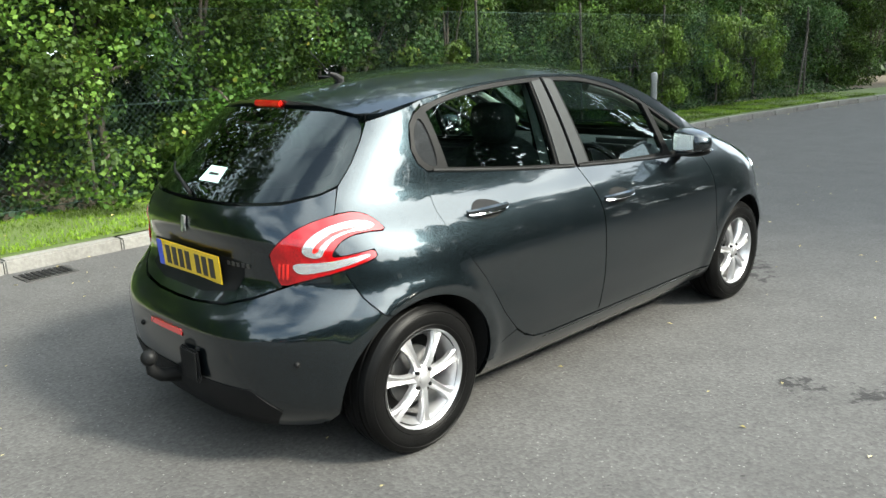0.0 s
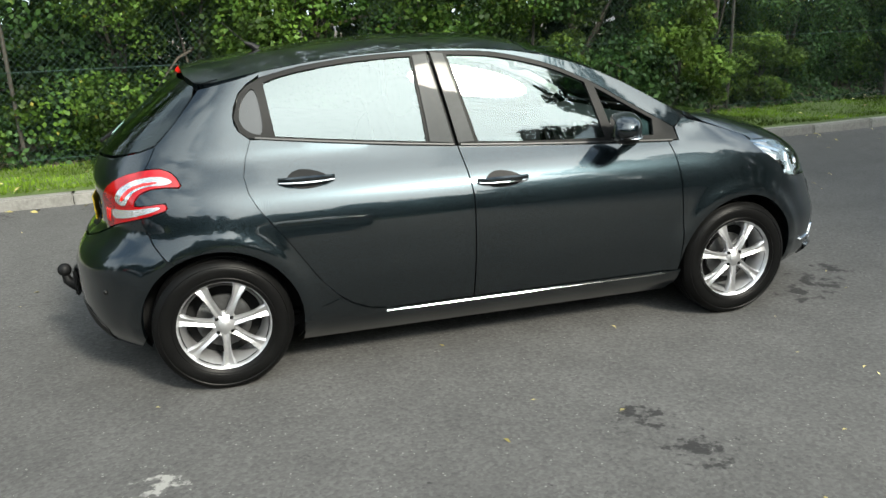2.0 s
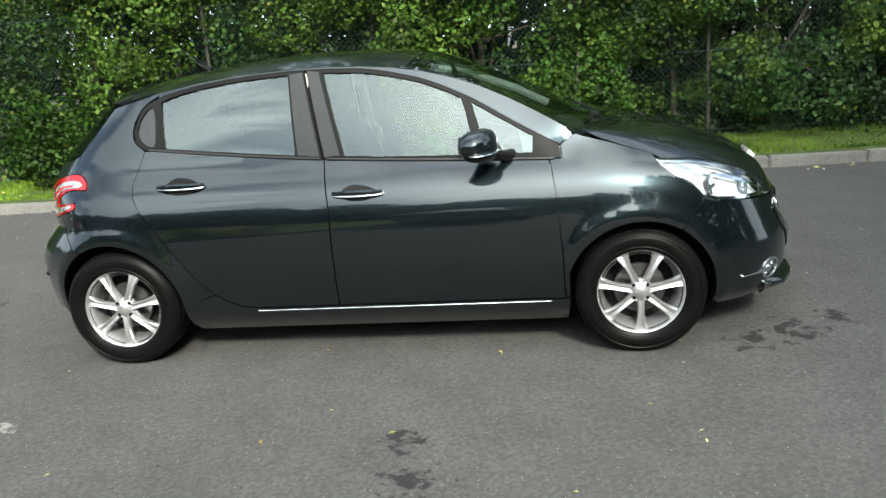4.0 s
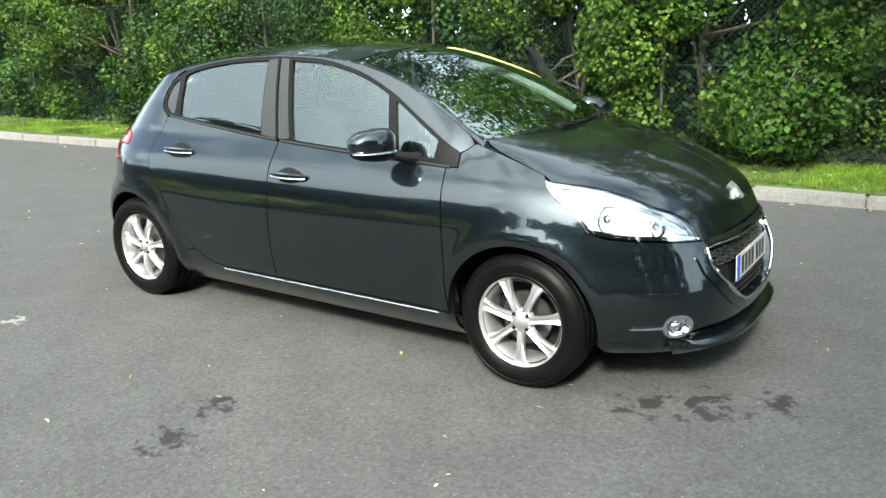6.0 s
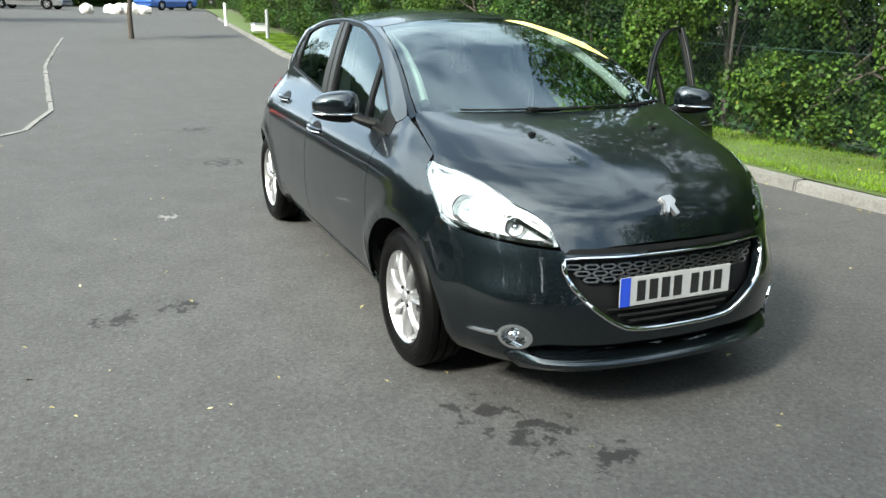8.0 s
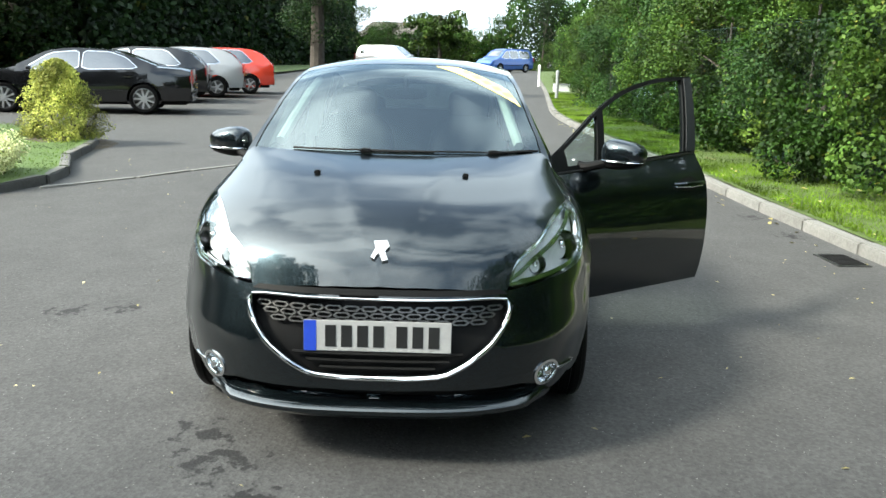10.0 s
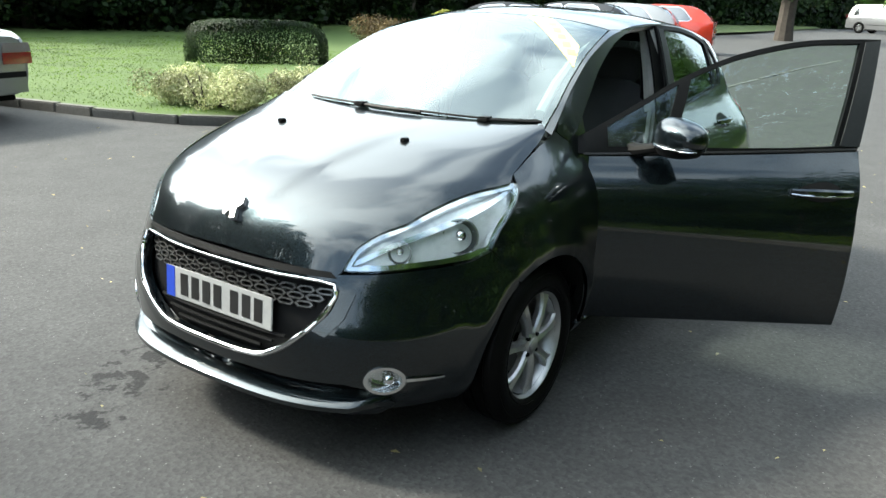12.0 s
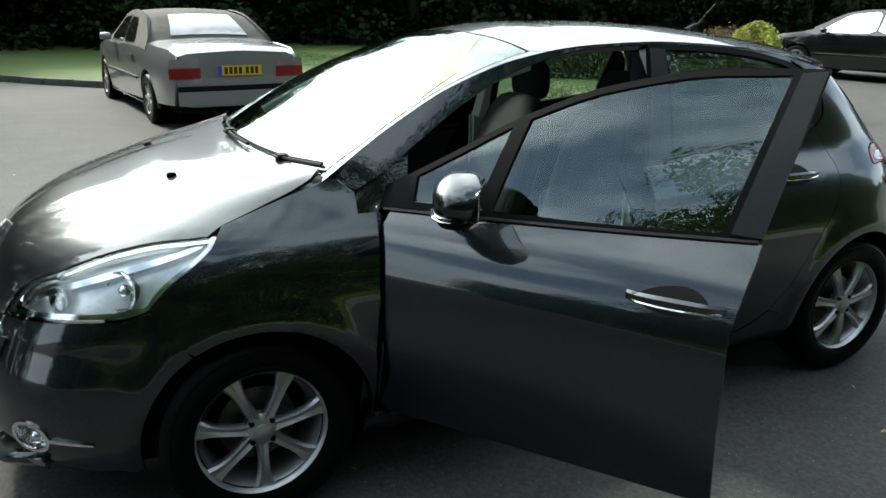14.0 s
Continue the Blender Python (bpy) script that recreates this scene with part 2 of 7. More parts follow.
def asphalt_mat():
    m, nt, p = nodes_of("asphalt")
    co = nt.nodes.new("ShaderNodeTexCoord")

    def noise_of(scale, detail=5, rough=.6):
        n = nt.nodes.new("ShaderNodeTexNoise")
        n.inputs["Scale"].default_value, n.inputs["Detail"].default_value, n.inputs["Roughness"].default_value = scale, detail, rough
        nt.links.new(co.outputs["Object"], n.inputs["Vector"])
        return n

    def mixed(kind, a, b, fac):
        x = nt.nodes.new("ShaderNodeMixRGB")
        x.blend_type = kind
        for socket, v in ((x.inputs["Color1"], a), (x.inputs["Color2"], b), (x.inputs["Fac"], fac)):
            if isinstance(v, (int, float)):
                socket.default_value = v
            elif isinstance(v, tuple):
                socket.default_value = (*v, 1)
            else:
                nt.links.new(v, socket)
        return x.outputs["Color"]

    def ramped(v, a, b):
        r = nt.nodes.new("ShaderNodeValToRGB")
        r.color_ramp.elements[0].position, r.color_ramp.elements[1].position = a, b
        nt.links.new(v, r.inputs["Fac"])
        return r.outputs["Color"]

    stone = nt.nodes.new("ShaderNodeTexVoronoi")
    stone.inputs["Scale"].default_value = 75
    nt.links.new(co.outputs["Object"], stone.inputs["Vector"])
    broad, mid, fine = noise_of(.35), noise_of(3.0), noise_of(45, 4)
    base = mixed("MIX", (.052, .0513, .050), (.075, .074, .072), broad.outputs["Fac"])
    base = mixed("MULTIPLY", base, ramped(mid.outputs["Fac"], .1, .75), .35)
    bw = nt.nodes.new("ShaderNodeRGBToBW")
    nt.links.new(stone.outputs["Color"], bw.inputs["Color"])
    base = mixed("OVERLAY", base, bw.outputs["Val"], .24)
    base = mixed("MULTIPLY", base, ramped(fine.outputs["Fac"], .25, .62), .32)
    # pale grit
    grit = nt.nodes.new("ShaderNodeTexVoronoi")
    grit.inputs["Scale"].default_value = 26
    nt.links.new(co.outputs["Object"], grit.inputs["Vector"])
    inv = nt.nodes.new("ShaderNodeMath")
    inv.operation = "LESS_THAN"
    inv.inputs[1].default_value = .055
    nt.links.new(grit.outputs["Distance"], inv.inputs[0])
    base = mixed("MIX", base, (.15, .145, .135), inv.outputs[0])
    # fine pale chips, some cells only
    chip = nt.nodes.new("ShaderNodeTexVoronoi")
    chip.inputs["Scale"].default_value = 62
    nt.links.new(co.outputs["Object"], chip.inputs["Vector"])
    near, some, both = (nt.nodes.new("ShaderNodeMath") for _ in range(3))
    near.operation, some.operation, both.operation = "LESS_THAN", "GREATER_THAN", "MULTIPLY"
    near.inputs[1].default_value, some.inputs[1].default_value = .24, .86
    nt.links.new(chip.outputs["Distance"], near.inputs[0])
    nt.links.new(chip.outputs["Color"], some.inputs[0])
    nt.links.new(near.outputs[0], both.inputs[0])
    nt.links.new(some.outputs[0], both.inputs[1])
    base = mixed("MIX", base, (.125, .123, .118), both.outputs[0])
    # damp stains on the ground beside the car: centre, size
    for sx, sy, rad in ((.26, -1.62, .22), (.34, -1.90, .24), (1.80, -.70, .26), (2.02, -.58, .30), (2.26, -.42, .22), (-3.4, -.8, .42), (-5.5, -.78, .42), (-2.78, .26, .16), (-3.1, 3.22, .30), (-2.25, 3.28, .28)):
        vd = nt.nodes.new("ShaderNodeVectorMath")
        vd.operation = "DISTANCE"
        vd.inputs[1].default_value = (sx, sy, 0)
        nt.links.new(co.outputs["Object"], vd.inputs[0])
        rg = nt.nodes.new("ShaderNodeMapRange")
        rg.inputs["From Min"].default_value, rg.inputs["From Max"].default_value = 0, rad
        rg.inputs["To Min"].default_value, rg.inputs["To Max"].default_value = .17, -.12
        nt.links.new(vd.outputs["Value"], rg.inputs["Value"])
        spot = noise_of(13, 6, .62)
        ad = nt.nodes.new("ShaderNodeMath")
        ad.operation = "ADD"
        nt.links.new(rg.outputs["Result"], ad.inputs[0])
        nt.links.new(spot.outputs["Fac"], ad.inputs[1])
        base = mixed("MIX", base, (.016, .0155, .0155), ramped(ad.outputs[0], .57, .64))
    # a pale scuffed patch
    vd = nt.nodes.new("ShaderNodeVectorMath")
    vd.operation = "DISTANCE"
    vd.inputs[1].default_value = (-1.52, -1.49, 0)
    nt.links.new(co.outputs["Object"], vd.inputs[0])
    rg = nt.nodes.new("ShaderNodeMapRange")
    rg.inputs["From Max"].default_value, rg.inputs["To Min"].default_value, rg.inputs["To Max"].default_value = .22, .16, -.2
    nt.links.new(vd.outputs["Value"], rg.inputs["Value"])
    ad = nt.nodes.new("ShaderNodeMath")
    ad.operation = "ADD"
    nt.links.new(rg.outputs["Result"], ad.inputs[0])
    nt.links.new(noise_of(14, 4, .6).outputs["Fac"], ad.inputs[1])
    base = mixed("MIX", base, (.16, .157, .15), ramped(ad.outputs[0], .58, .66))
    nt.links.new(base, p.inputs["Base Color"])
    p.inputs["Roughness"].default_value = .82
    p.inputs["Specular IOR Level"].default_value = .2
    b = nt.nodes.new("ShaderNodeBump")
    b.inputs["Strength"].default_value, b.inputs["Distance"].default_value = .35, .005
    nt.links.new(stone.outputs["Distance"], b.inputs["Height"])
    nt.links.new(b.outputs["Normal"], p.inputs["Normal"])
    return m


PAINT = car_paint("dark_grey_metallic", (.0112, .0172, .0208), .90, .29)
TRIM = surface("satin_black_trim", (.0045, .0048, .005), (.007, .007, .007), rough=.5, spec=.10)
GLOSSTRIM = surface("gloss_black_trim", (.010, .0105, .011), (.014, .014, .014), rough=.35, coat=.25, spec=.2)
PILLAR = surface("grey_pillar_film", (.028, .030, .031), rough=.5, coat=.05, spec=.15)
PLASTIC = surface("black_plastic", (.0045, .0045, .005), (.007, .007, .007), rough=.5, bump=.1, fine=300, spec=.12)
RUBBER = surface("tyre_rubber", (.0022, .0022, .0022), (.0038, .0038, .0038), rough=.40, spec=.07, bump=.1, fine=120)
VOID = surface("dark_lining", (.006, .006, .006), (.01, .01, .01), rough=.9, spec=.1)
CHROME = surface("chrome", (.82, .83, .84), (.75, .76, .78), rough=.08, metal=1, rough_var=.03)
GLOSSPANE = surface("gloss_black_pane", (.012, .013, .014), (.014, .015, .016), rough=.12, coat=.35, spec=.3, rough_var=.02)
ALLOY = surface("silver_alloy", (.50, .50, .51), (.43, .43, .44), rough=.36, metal=.85, coat=.15)
GLASS = glass("green_tinted_glass", (.34, .43, .40), .12)
DOORGLASS = glass("pale_tinted_glass", (.60, .69, .66), .11)
SCREEN = glass("windscreen_glass", (.48, .58, .55), .17)
DARKGLASS = glass("privacy_glass", (.10, .13, .12), .05)
CLEAR = glass("clear_lens", (.93, .95, .95), .10)
REDLENS = surface("red_lens", (.27, .002, .004), (.13, .001, .002), scale=24, fine=140, rough=.15, coat=.4)
REDHOT = surface("bright_red_lens", (.5, .012, .008), (.4, .008, .007), scale=40, rough=.1, coat=1)
WHITELENS = surface("white_lens", (.62, .62, .62), (.36, .37, .38), scale=26, fine=90, rough=.2, metal=.75, coat=1)
AMBER = surface("ochre_print", (.66, .50, .12), (.6, .45, .1), rough=.4)
YELLOW = surface("yellow_film", (.92, .76, .24), (.85, .70, .20), rough=.4)
PLATE_W = surface("white_plate", (.36, .36, .355), rough=.3)
PLATE_Y = surface("yellow_plate", (.55, .37, .012), (.5, .33, .012), rough=.3)
INK = surface("black_ink", (.012, .012, .012), rough=.4)
BLUE = surface("blue_band", (.02, .06, .45), rough=.3)
FABRIC = surface("dark_seat_cloth", (.022, .023, .026), (.04, .04, .044), fine=220, rough=.95, bump=.3)
LINER = surface("pale_headlining", (.50, .50, .47), (.42, .42, .40), rough=.9, bump=.1)
DASH = surface("dashboard_plastic", (.02, .02, .022), (.032, .032, .034), rough=.6, bump=.2, fine=260)
STICKER = surface("pale_green_paper", (.42, .62, .55), (.38, .58, .50), rough=.5)
LAMPBOWL = surface("silver_lamp_bowl", (.90, .91, .92), (.66, .67, .68), scale=22, rough=.22, metal=.3)
DARKBOWL = surface("smoked_chrome", (.085, .087, .09), (.05, .05, .052), scale=30, rough=.12, metal=1)
STEEL = surface("dull_steel", (.13, .13, .13), (.08, .08, .08), rough=.4, metal=.9)
MIRROR = surface("mirror_glass", (.9, .9, .9), rough=.03, metal=1, rough_var=.0)

ASPHALT = asphalt_mat()
KERB = surface("kerb_concrete", (.155, .15, .14), (.085, .082, .075), scale=2.2, fine=40, rough=.9, bump=.5, vary=.12)
DARKKERB = surface("weathered_kerb", (.095, .092, .085), (.06, .058, .052), scale=3, fine=40, rough=.9, bump=.5, vary=.15)
TURF = surface("turf", (.044, .070, .008), (.030, .050, .006), scale=1.6, fine=45, rough=.9, bump=.6)
SOIL = surface("leaf_litter", (.03, .022, .013), (.06, .047, .028), scale=5, fine=70, rough=.95, bump=.8)
BARK = surface("bark", (.055, .045, .035), (.028, .022, .017), scale=6, fine=40, rough=.95, bump=.9)
STONE = surface("pale_stone", (.55, .52, .48), (.38, .36, .33), scale=4, rough=.9, bump=.4)
BRICKWALL = surface("brick_wall_far", (.12, .085, .07), (.09, .065, .055), scale=6, rough=.9)
ROOFTILE = surface("roof_tiles", (.10, .085, .075), (.07, .06, .055), scale=9, rough=.9)
WIRE = surface("green_wire", (.020, .040, .034), rough=.7, spec=.15)
POST = surface("weathered_post", (.035, .030, .023), (.02, .017, .013), scale=9, rough=.85, bump=.3)
GREYPOST = surface("grey_painted_post", (.22, .23, .23), (.15, .155, .155), rough=.7)
WHITEPAINT = surface("white_paint", (.75, .75, .73), (.62, .62, .60), rough=.5)
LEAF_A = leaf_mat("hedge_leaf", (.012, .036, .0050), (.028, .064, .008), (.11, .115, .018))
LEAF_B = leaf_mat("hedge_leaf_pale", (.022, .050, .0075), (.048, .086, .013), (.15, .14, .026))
# paler leaf copy: the sunlight on the fence bushes is in the colour
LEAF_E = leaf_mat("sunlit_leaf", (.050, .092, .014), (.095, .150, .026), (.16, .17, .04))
# dark foliage, with the shade of the woods' depths put into its colour
LEAF_C = leaf_mat("dark_shaded_leaf", (.005, .014, .0045), (.016, .034, .008), (.06, .06, .012))
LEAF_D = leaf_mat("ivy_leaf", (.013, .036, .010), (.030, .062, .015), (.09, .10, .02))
LEAF_V = leaf_mat("variegated_leaf", (.20, .24, .08), (.62, .62, .38), (.7, .7, .5))
LEAF_G = leaf_mat("golden_leaf", (.15, .19, .03), (.42, .43, .10), (.5, .48, .18))
MOWN = surface("mown_lawn", (.048, .086, .007), (.033, .063, .006), scale=1.3, fine=60, rough=.9, bump=.4)
BLADE = leaf_mat("grass_blade", (.046, .086, .006), (.086, .138, .012), (.12, .155, .02))
DRY = leaf_mat("fallen_leaf", (.18, .15, .05), (.34, .30, .14), (.4, .38, .26), glow=.1)


# ==== mesh helpers ====
from mathutils.geometry import delaunay_2d_cdt


def mesh_object(name, verts, faces, material, parent=None, label="", smooth=True, flat_from=None):
    me = bpy.data.meshes.new(name)
    me.from_pydata([tuple(v) for v in verts], [], [tuple(f) for f in faces])
    me.materials.append(material)
    flags = [smooth] * len(me.polygons)
    if flat_from is not None:
        flags[flat_from:] = [False] * (len(flags) - flat_from)
    me.polygons.foreach_set("use_smooth", flags)
    me.update()
    ob = new(name, me)
    if parent:
        ob.parent = parent
    if label:
        ob["label"] = label
    return ob


def part(name, bm, material, parent=None, label="", smooth=False):
    me = bpy.data.meshes.new(name)
    bmesh.ops.recalc_face_normals(bm, faces=bm.faces)
    if smooth:
        for f in bm.faces:
            f.smooth = True
        for e in bm.edges:
            if len(e.link_faces) == 2 and e.calc_face_angle(0) > .6:
                e.smooth = False
    bm.to_mesh(me)
    bm.free()
    me.materials.append(material)
    ob = new(name, me)
    if parent:
        ob.parent = parent
    if label:
        ob["label"] = label
    return ob


def thing(name, label, category, group="", kind="", at=None):
    ob = tagged(new(name), label, category, group, kind)
    if at is not None:
        ob.matrix_world = at
    return ob


def box(bm, x0, x1, y0, y1, z0, z1, bevel=0.0, m=None):
    r = bmesh.ops.create_cube(bm, size=1)
    vs = r["verts"]
    bmesh.ops.scale(bm, vec=(x1 - x0, y1 - y0, z1 - z0), verts=vs)
    bmesh.ops.translate(bm, vec=((x0 + x1) / 2, (y0 + y1) / 2, (z0 + z1) / 2), verts=vs)
    if bevel:
        es = list({e for v in vs for e in v.link_edges})
        r2 = bmesh.ops.bevel(bm, geom=es, offset=bevel, segments=2, affect="EDGES", clamp_overlap=True)
        vs = list({v for f in r2["faces"] for v in f.verts} | {v for v in vs if v.is_valid})
    if m is not None:
        bmesh.ops.transform(bm, matrix=m, verts=vs)
    return vs


def boxed(name, dims, material, parent, bevel=.01, m=None, label="", smooth=True):
    bm = bmesh.new()
    box(bm, *dims, bevel=bevel, m=m)
    return part(name, bm, material, parent, label, smooth)


def lathe(bm, profile, steps=32, m=None, closed=False):
    """Turns a profile of (radius, along) about the y axis."""
    rings = []
    for i in range(steps):
        a = 2 * math.pi * i / steps
        rings.append([bm.verts.new((r * math.cos(a), h, r * math.sin(a))) for r, h in profile])
    n = len(profile)
    for i in range(steps):
        p, q = rings[i], rings[(i + 1) % steps]
        for k in range(n if closed else n - 1):
            bm.faces.new((p[k], p[(k + 1) % n], q[(k + 1) % n], q[k]))
    vs = [v for r in rings for v in r]
    if m is not None:
        bmesh.ops.transform(bm, matrix=m, verts=vs)
    return vs


def tube(bm, pts, radius, sides=8, cap=True):
    """A round bar along points; radius a number or one for each point."""
    pts = [Vector(p) for p in pts]
    rad = radius if isinstance(radius, (list, tuple)) else [radius] * len(pts)
    rings = []
    for i, p in enumerate(pts):
        d = (pts[min(i + 1, len(pts) - 1)] - pts[max(i - 1, 0)]).normalized()
        side = d.cross(Vector((0, 0, 1)) if abs(d.z) < .9 else Vector((1, 0, 0))).normalized()
        up = side.cross(d)
        rings.append([bm.verts.new(p + rad[i] * (math.cos(a) * side + math.sin(a) * up))
                      for a in (2 * math.pi * k / sides for k in range(sides))])
    for a, b in zip(rings, rings[1:]):
        for k in range(sides):
            bm.faces.new((a[k], a[(k + 1) % sides], b[(k + 1) % sides], b[k]))
    if cap:
        bm.faces.new(rings[0][::-1])
        bm.faces.new(rings[-1])


def piped(name, pts, radius, material, parent, sides=8, label=""):
    bm = bmesh.new()
    tube(bm, pts, radius, sides)
    return part(name, bm, material, parent, label, True)


# ==== the shape of the hatchback ====
def curve(*pts):
    """A smooth curve y(x) through pairs, without overshoot."""
    xs = np.array([p[0] for p in pts], float)
    ys = np.array([p[1] for p in pts], float)
    h = np.diff(xs)
    d = np.diff(ys) / h
    m = np.zeros(len(xs))
    for i in range(1, len(xs) - 1):
        if d[i - 1] * d[i] > 0:
            a, b = 2 * h[i] + h[i - 1], h[i] + 2 * h[i - 1]
            m[i] = (a + b) / (a / d[i - 1] + b / d[i])
    m[0], m[-1] = d[0], d[-1]

    def at(x):
        if x <= xs[0]:
            return ys[0] + m[0] * (x - xs[0])
        if x >= xs[-1]:
            return ys[-1] + m[-1] * (x - xs[-1])
        i = int(np.searchsorted(xs, x)) - 1
        t = (x - xs[i]) / h[i]
        return (ys[i] * (1 + 2 * t) * (1 - t) ** 2 + h[i] * m[i] * t * (1 - t) ** 2
                + ys[i + 1] * t * t * (3 - 2 * t) + h[i] * m[i + 1] * t * t * (t - 1))
    return at


# the hatchback: x ahead from the middle of the wheelbase, y to its left, z up
HALF = curve((.14, .69), (.20, .765), (.27, .814), (.36, .840), (.50, .860), (.62, .863), (.72, .857), (.80, .840),
             (.85, .817), (.90, .780), (.95, .735), (1.0, .699), (1.05, .682), (1.1, .667))
NOSE = curve((.14, 1.90), (.20, 1.99), (.25, 2.035), (.35, 2.045), (.45, 2.045), (.55, 2.025), (.62, 2.0), (.68, 1.97), (.72, 1.95),
             (.767, 1.92), (.80, 1.885), (.85, 1.81), (.90, 1.70), (.94, 1.575), (.97, 1.47), (.985, 1.41), (1.0, 1.335), (1.02, 1.22),
             (1.035, 1.12), (1.045, 1.05), (1.05, 1.005))
TAIL = curve((.14, 1.79), (.2, 1.85), (.3, 1.892), (.42, 1.905), (.52, 1.905), (.60, 1.872), (.66, 1.81), (.72, 1.764), (.80, 1.764),
             (.88, 1.78), (.95, 1.768), (1.0, 1.735), (1.1, 1.63), (1.2, 1.515), (1.3, 1.385), (1.35, 1.315), (1.40, 1.24))
RAIL_Y = curve((-1.4, .55), (-1.25, .555), (-1.0, .557), (-.6, .56), (-.3, .56), (0, .562), (.3, .577), (.57, .605), (.8, .645), (1.0, .69), (1.2, .74))
RAIL_Z = curve((-1.4, 1.245), (-1.25, 1.285), (-1.0, 1.335), (-.6, 1.385), (-.3, 1.398), (0, 1.388), (.3, 1.347), (.57, 1.262), (.8, 1.148), (1.0, 1.03), (1.2, .90))
RIDGE = curve((-1.4, 1.33), (-1.31, 1.352), (-1.0, 1.405), (-.6, 1.445), (-.3, 1.457), (0, 1.452), (.2, 1.43), (.35, 1.397), (.55, 1.32), (.75, 1.222), (.95, 1.122), (1.15, 1.022), (1.3, .95))
N_NOSE = curve((.1, 3.1), (.42, 3.0), (.60, 2.7), (1.1, 2.65))  # how square the corners are in plan
N_TAIL = 3.0


BELT = curve((-1.2, 1.08), (-1.06, 1.064), (-.875, 1.042), (-.557, 1.008), (-.185, .976), (.3, .948), (.9, .922), (1.1, .915))


def belt(x):
    return BELT(x)


def flank(x, z):
    """Half the width without the corners."""
    b = belt(min(x, 1.0))
    if z <= b or x >= 1.0:
        return HALF(z)
    yb, zc, yc = HALF(b), RAIL_Z(x), RAIL_Y(x)
    s = (z - b) / max(zc - b, .02)
    w = yb + (yc - yb) * s + .05 * s * (1 - s)
    k = min(max((x - .84) / .16, 0), 1)
    k = k * k * (3 - 2 * k)
    return w + (HALF(z) - w) * k


def half(x, z):
    """Half the width of the shell at x and z."""
    w = flank(max(min(x, 1.0), -1.0), z)
    if x > 1:
        a = (x - 1) / max(NOSE(z) - 1, 1e-4)
    elif x < -1:
        a = (-x - 1) / max(TAIL(z) - 1, 1e-4)
    else:
        return w
    n = N_NOSE(z) if x > 0 else N_TAIL
    return w * max(1 - a ** n, 0) ** (1 / n)


def wrap(u, z):
    """The shell unrolled: u is x along the side, and runs on round the corners to 2.335 ahead and -2.335 behind."""
    if abs(u) <= 1:
        return u, flank(u, z)
    f = min((abs(u) - 1) / .85, math.pi / 2)
    w = flank(math.copysign(1, u), z)
    a = max((NOSE(z) if u > 0 else TAIL(z)) - 1, 1e-4)
    n = N_NOSE(z) if u > 0 else N_TAIL
    r = ((math.sin(f) / a) ** n + (max(math.cos(f), 0) / w) ** n) ** (-1 / n)
    return math.copysign(1 + r * math.sin(f), u), r * math.cos(f)


def unwrap(x, y):
    return x if abs(x) <= 1 else math.copysign(1 + .85 * math.atan2(abs(x) - 1, abs(y)), x)


def bonnet_z(x, y):
    lo, hi = .3, 1.05
    for _ in range(40):
        z = (lo + hi) / 2
        if half(x, z) > abs(y) and NOSE(z) > x:
            lo = z
        else:
            hi = z
    return lo


def top_z(x, y):
    """Windscreen and roof."""
    a, b = RAIL_Z(x), RIDGE(x)
    return a + (b - a) * (1 - min(abs(y) / RAIL_Y(x), 1.3) ** 2.3)


def flare(x, z):
    """The lip of the wheel arches."""
    d = math.hypot(abs(x) - 1.269, z - .30)
    return .014 * math.exp(-((d - .365) / .04) ** 2) if z > .2 else 0


def on_side(s):
    def f(p):
        x, y = wrap(p[0], p[1])
        return x, s * (y + flare(x, p[1])), p[1]
    return f


def on_front(p):
    s = 1 if p[0] >= 0 else -1
    x, y = wrap(2.335 - abs(p[0]), p[1])
    return x, s * (y + flare(x, p[1])), p[1]


def on_rear(p):
    s = 1 if p[0] >= 0 else -1
    x, y = wrap(-2.335 + abs(p[0]), p[1])
    return x, s * (y + flare(x, p[1])), p[1]


def on_bonnet(p):
    x, y = p
    vee = (.105 + .26 * max(1.9 - x, 0)) * min(max((1.93 - x) / .07, 0), 1) ** .5
    lift = .008 * min(max((x - 1.2) / .35, 0), 1) / (1 + math.exp(max(min((abs(y) - vee) / .013, 30), -30)))
    return x, y, bonnet_z(x, y) + lift


def on_top(p):
    return p[0], p[1], top_z(p[0], p[1])


def in_poly(poly, pts):
    poly, pts = np.asarray(poly), np.asarray(pts)
    res = np.zeros(len(pts), bool)
    a, b = poly, np.roll(poly, -1, 0)
    for (x0, y0), (x1, y1) in zip(a, b):
        c = (y0 > pts[:, 1]) != (y1 > pts[:, 1])
        if y1 != y0:
            res ^= c & (pts[:, 0] < (x1 - x0) * (pts[:, 1] - y0) / (y1 - y0) + x0)
    return res


def inset(poly, d):
    """The outline drawn in by d."""
    p = np.asarray(poly, float)
    area = .5 * np.sum(p[:, 0] * np.roll(p[:, 1], -1) - np.roll(p[:, 0], -1) * p[:, 1])
    s = 1 if area > 0 else -1
    e = np.roll(p, -1, 0) - p
    n = np.stack([-e[:, 1], e[:, 0]], 1) / np.maximum(np.linalg.norm(e, axis=1), 1e-9)[:, None] * s
    b = n + np.roll(n, 1, 0)
    b /= np.maximum((b ** 2).sum(1), .5)[:, None] / 2
    return p + b * d


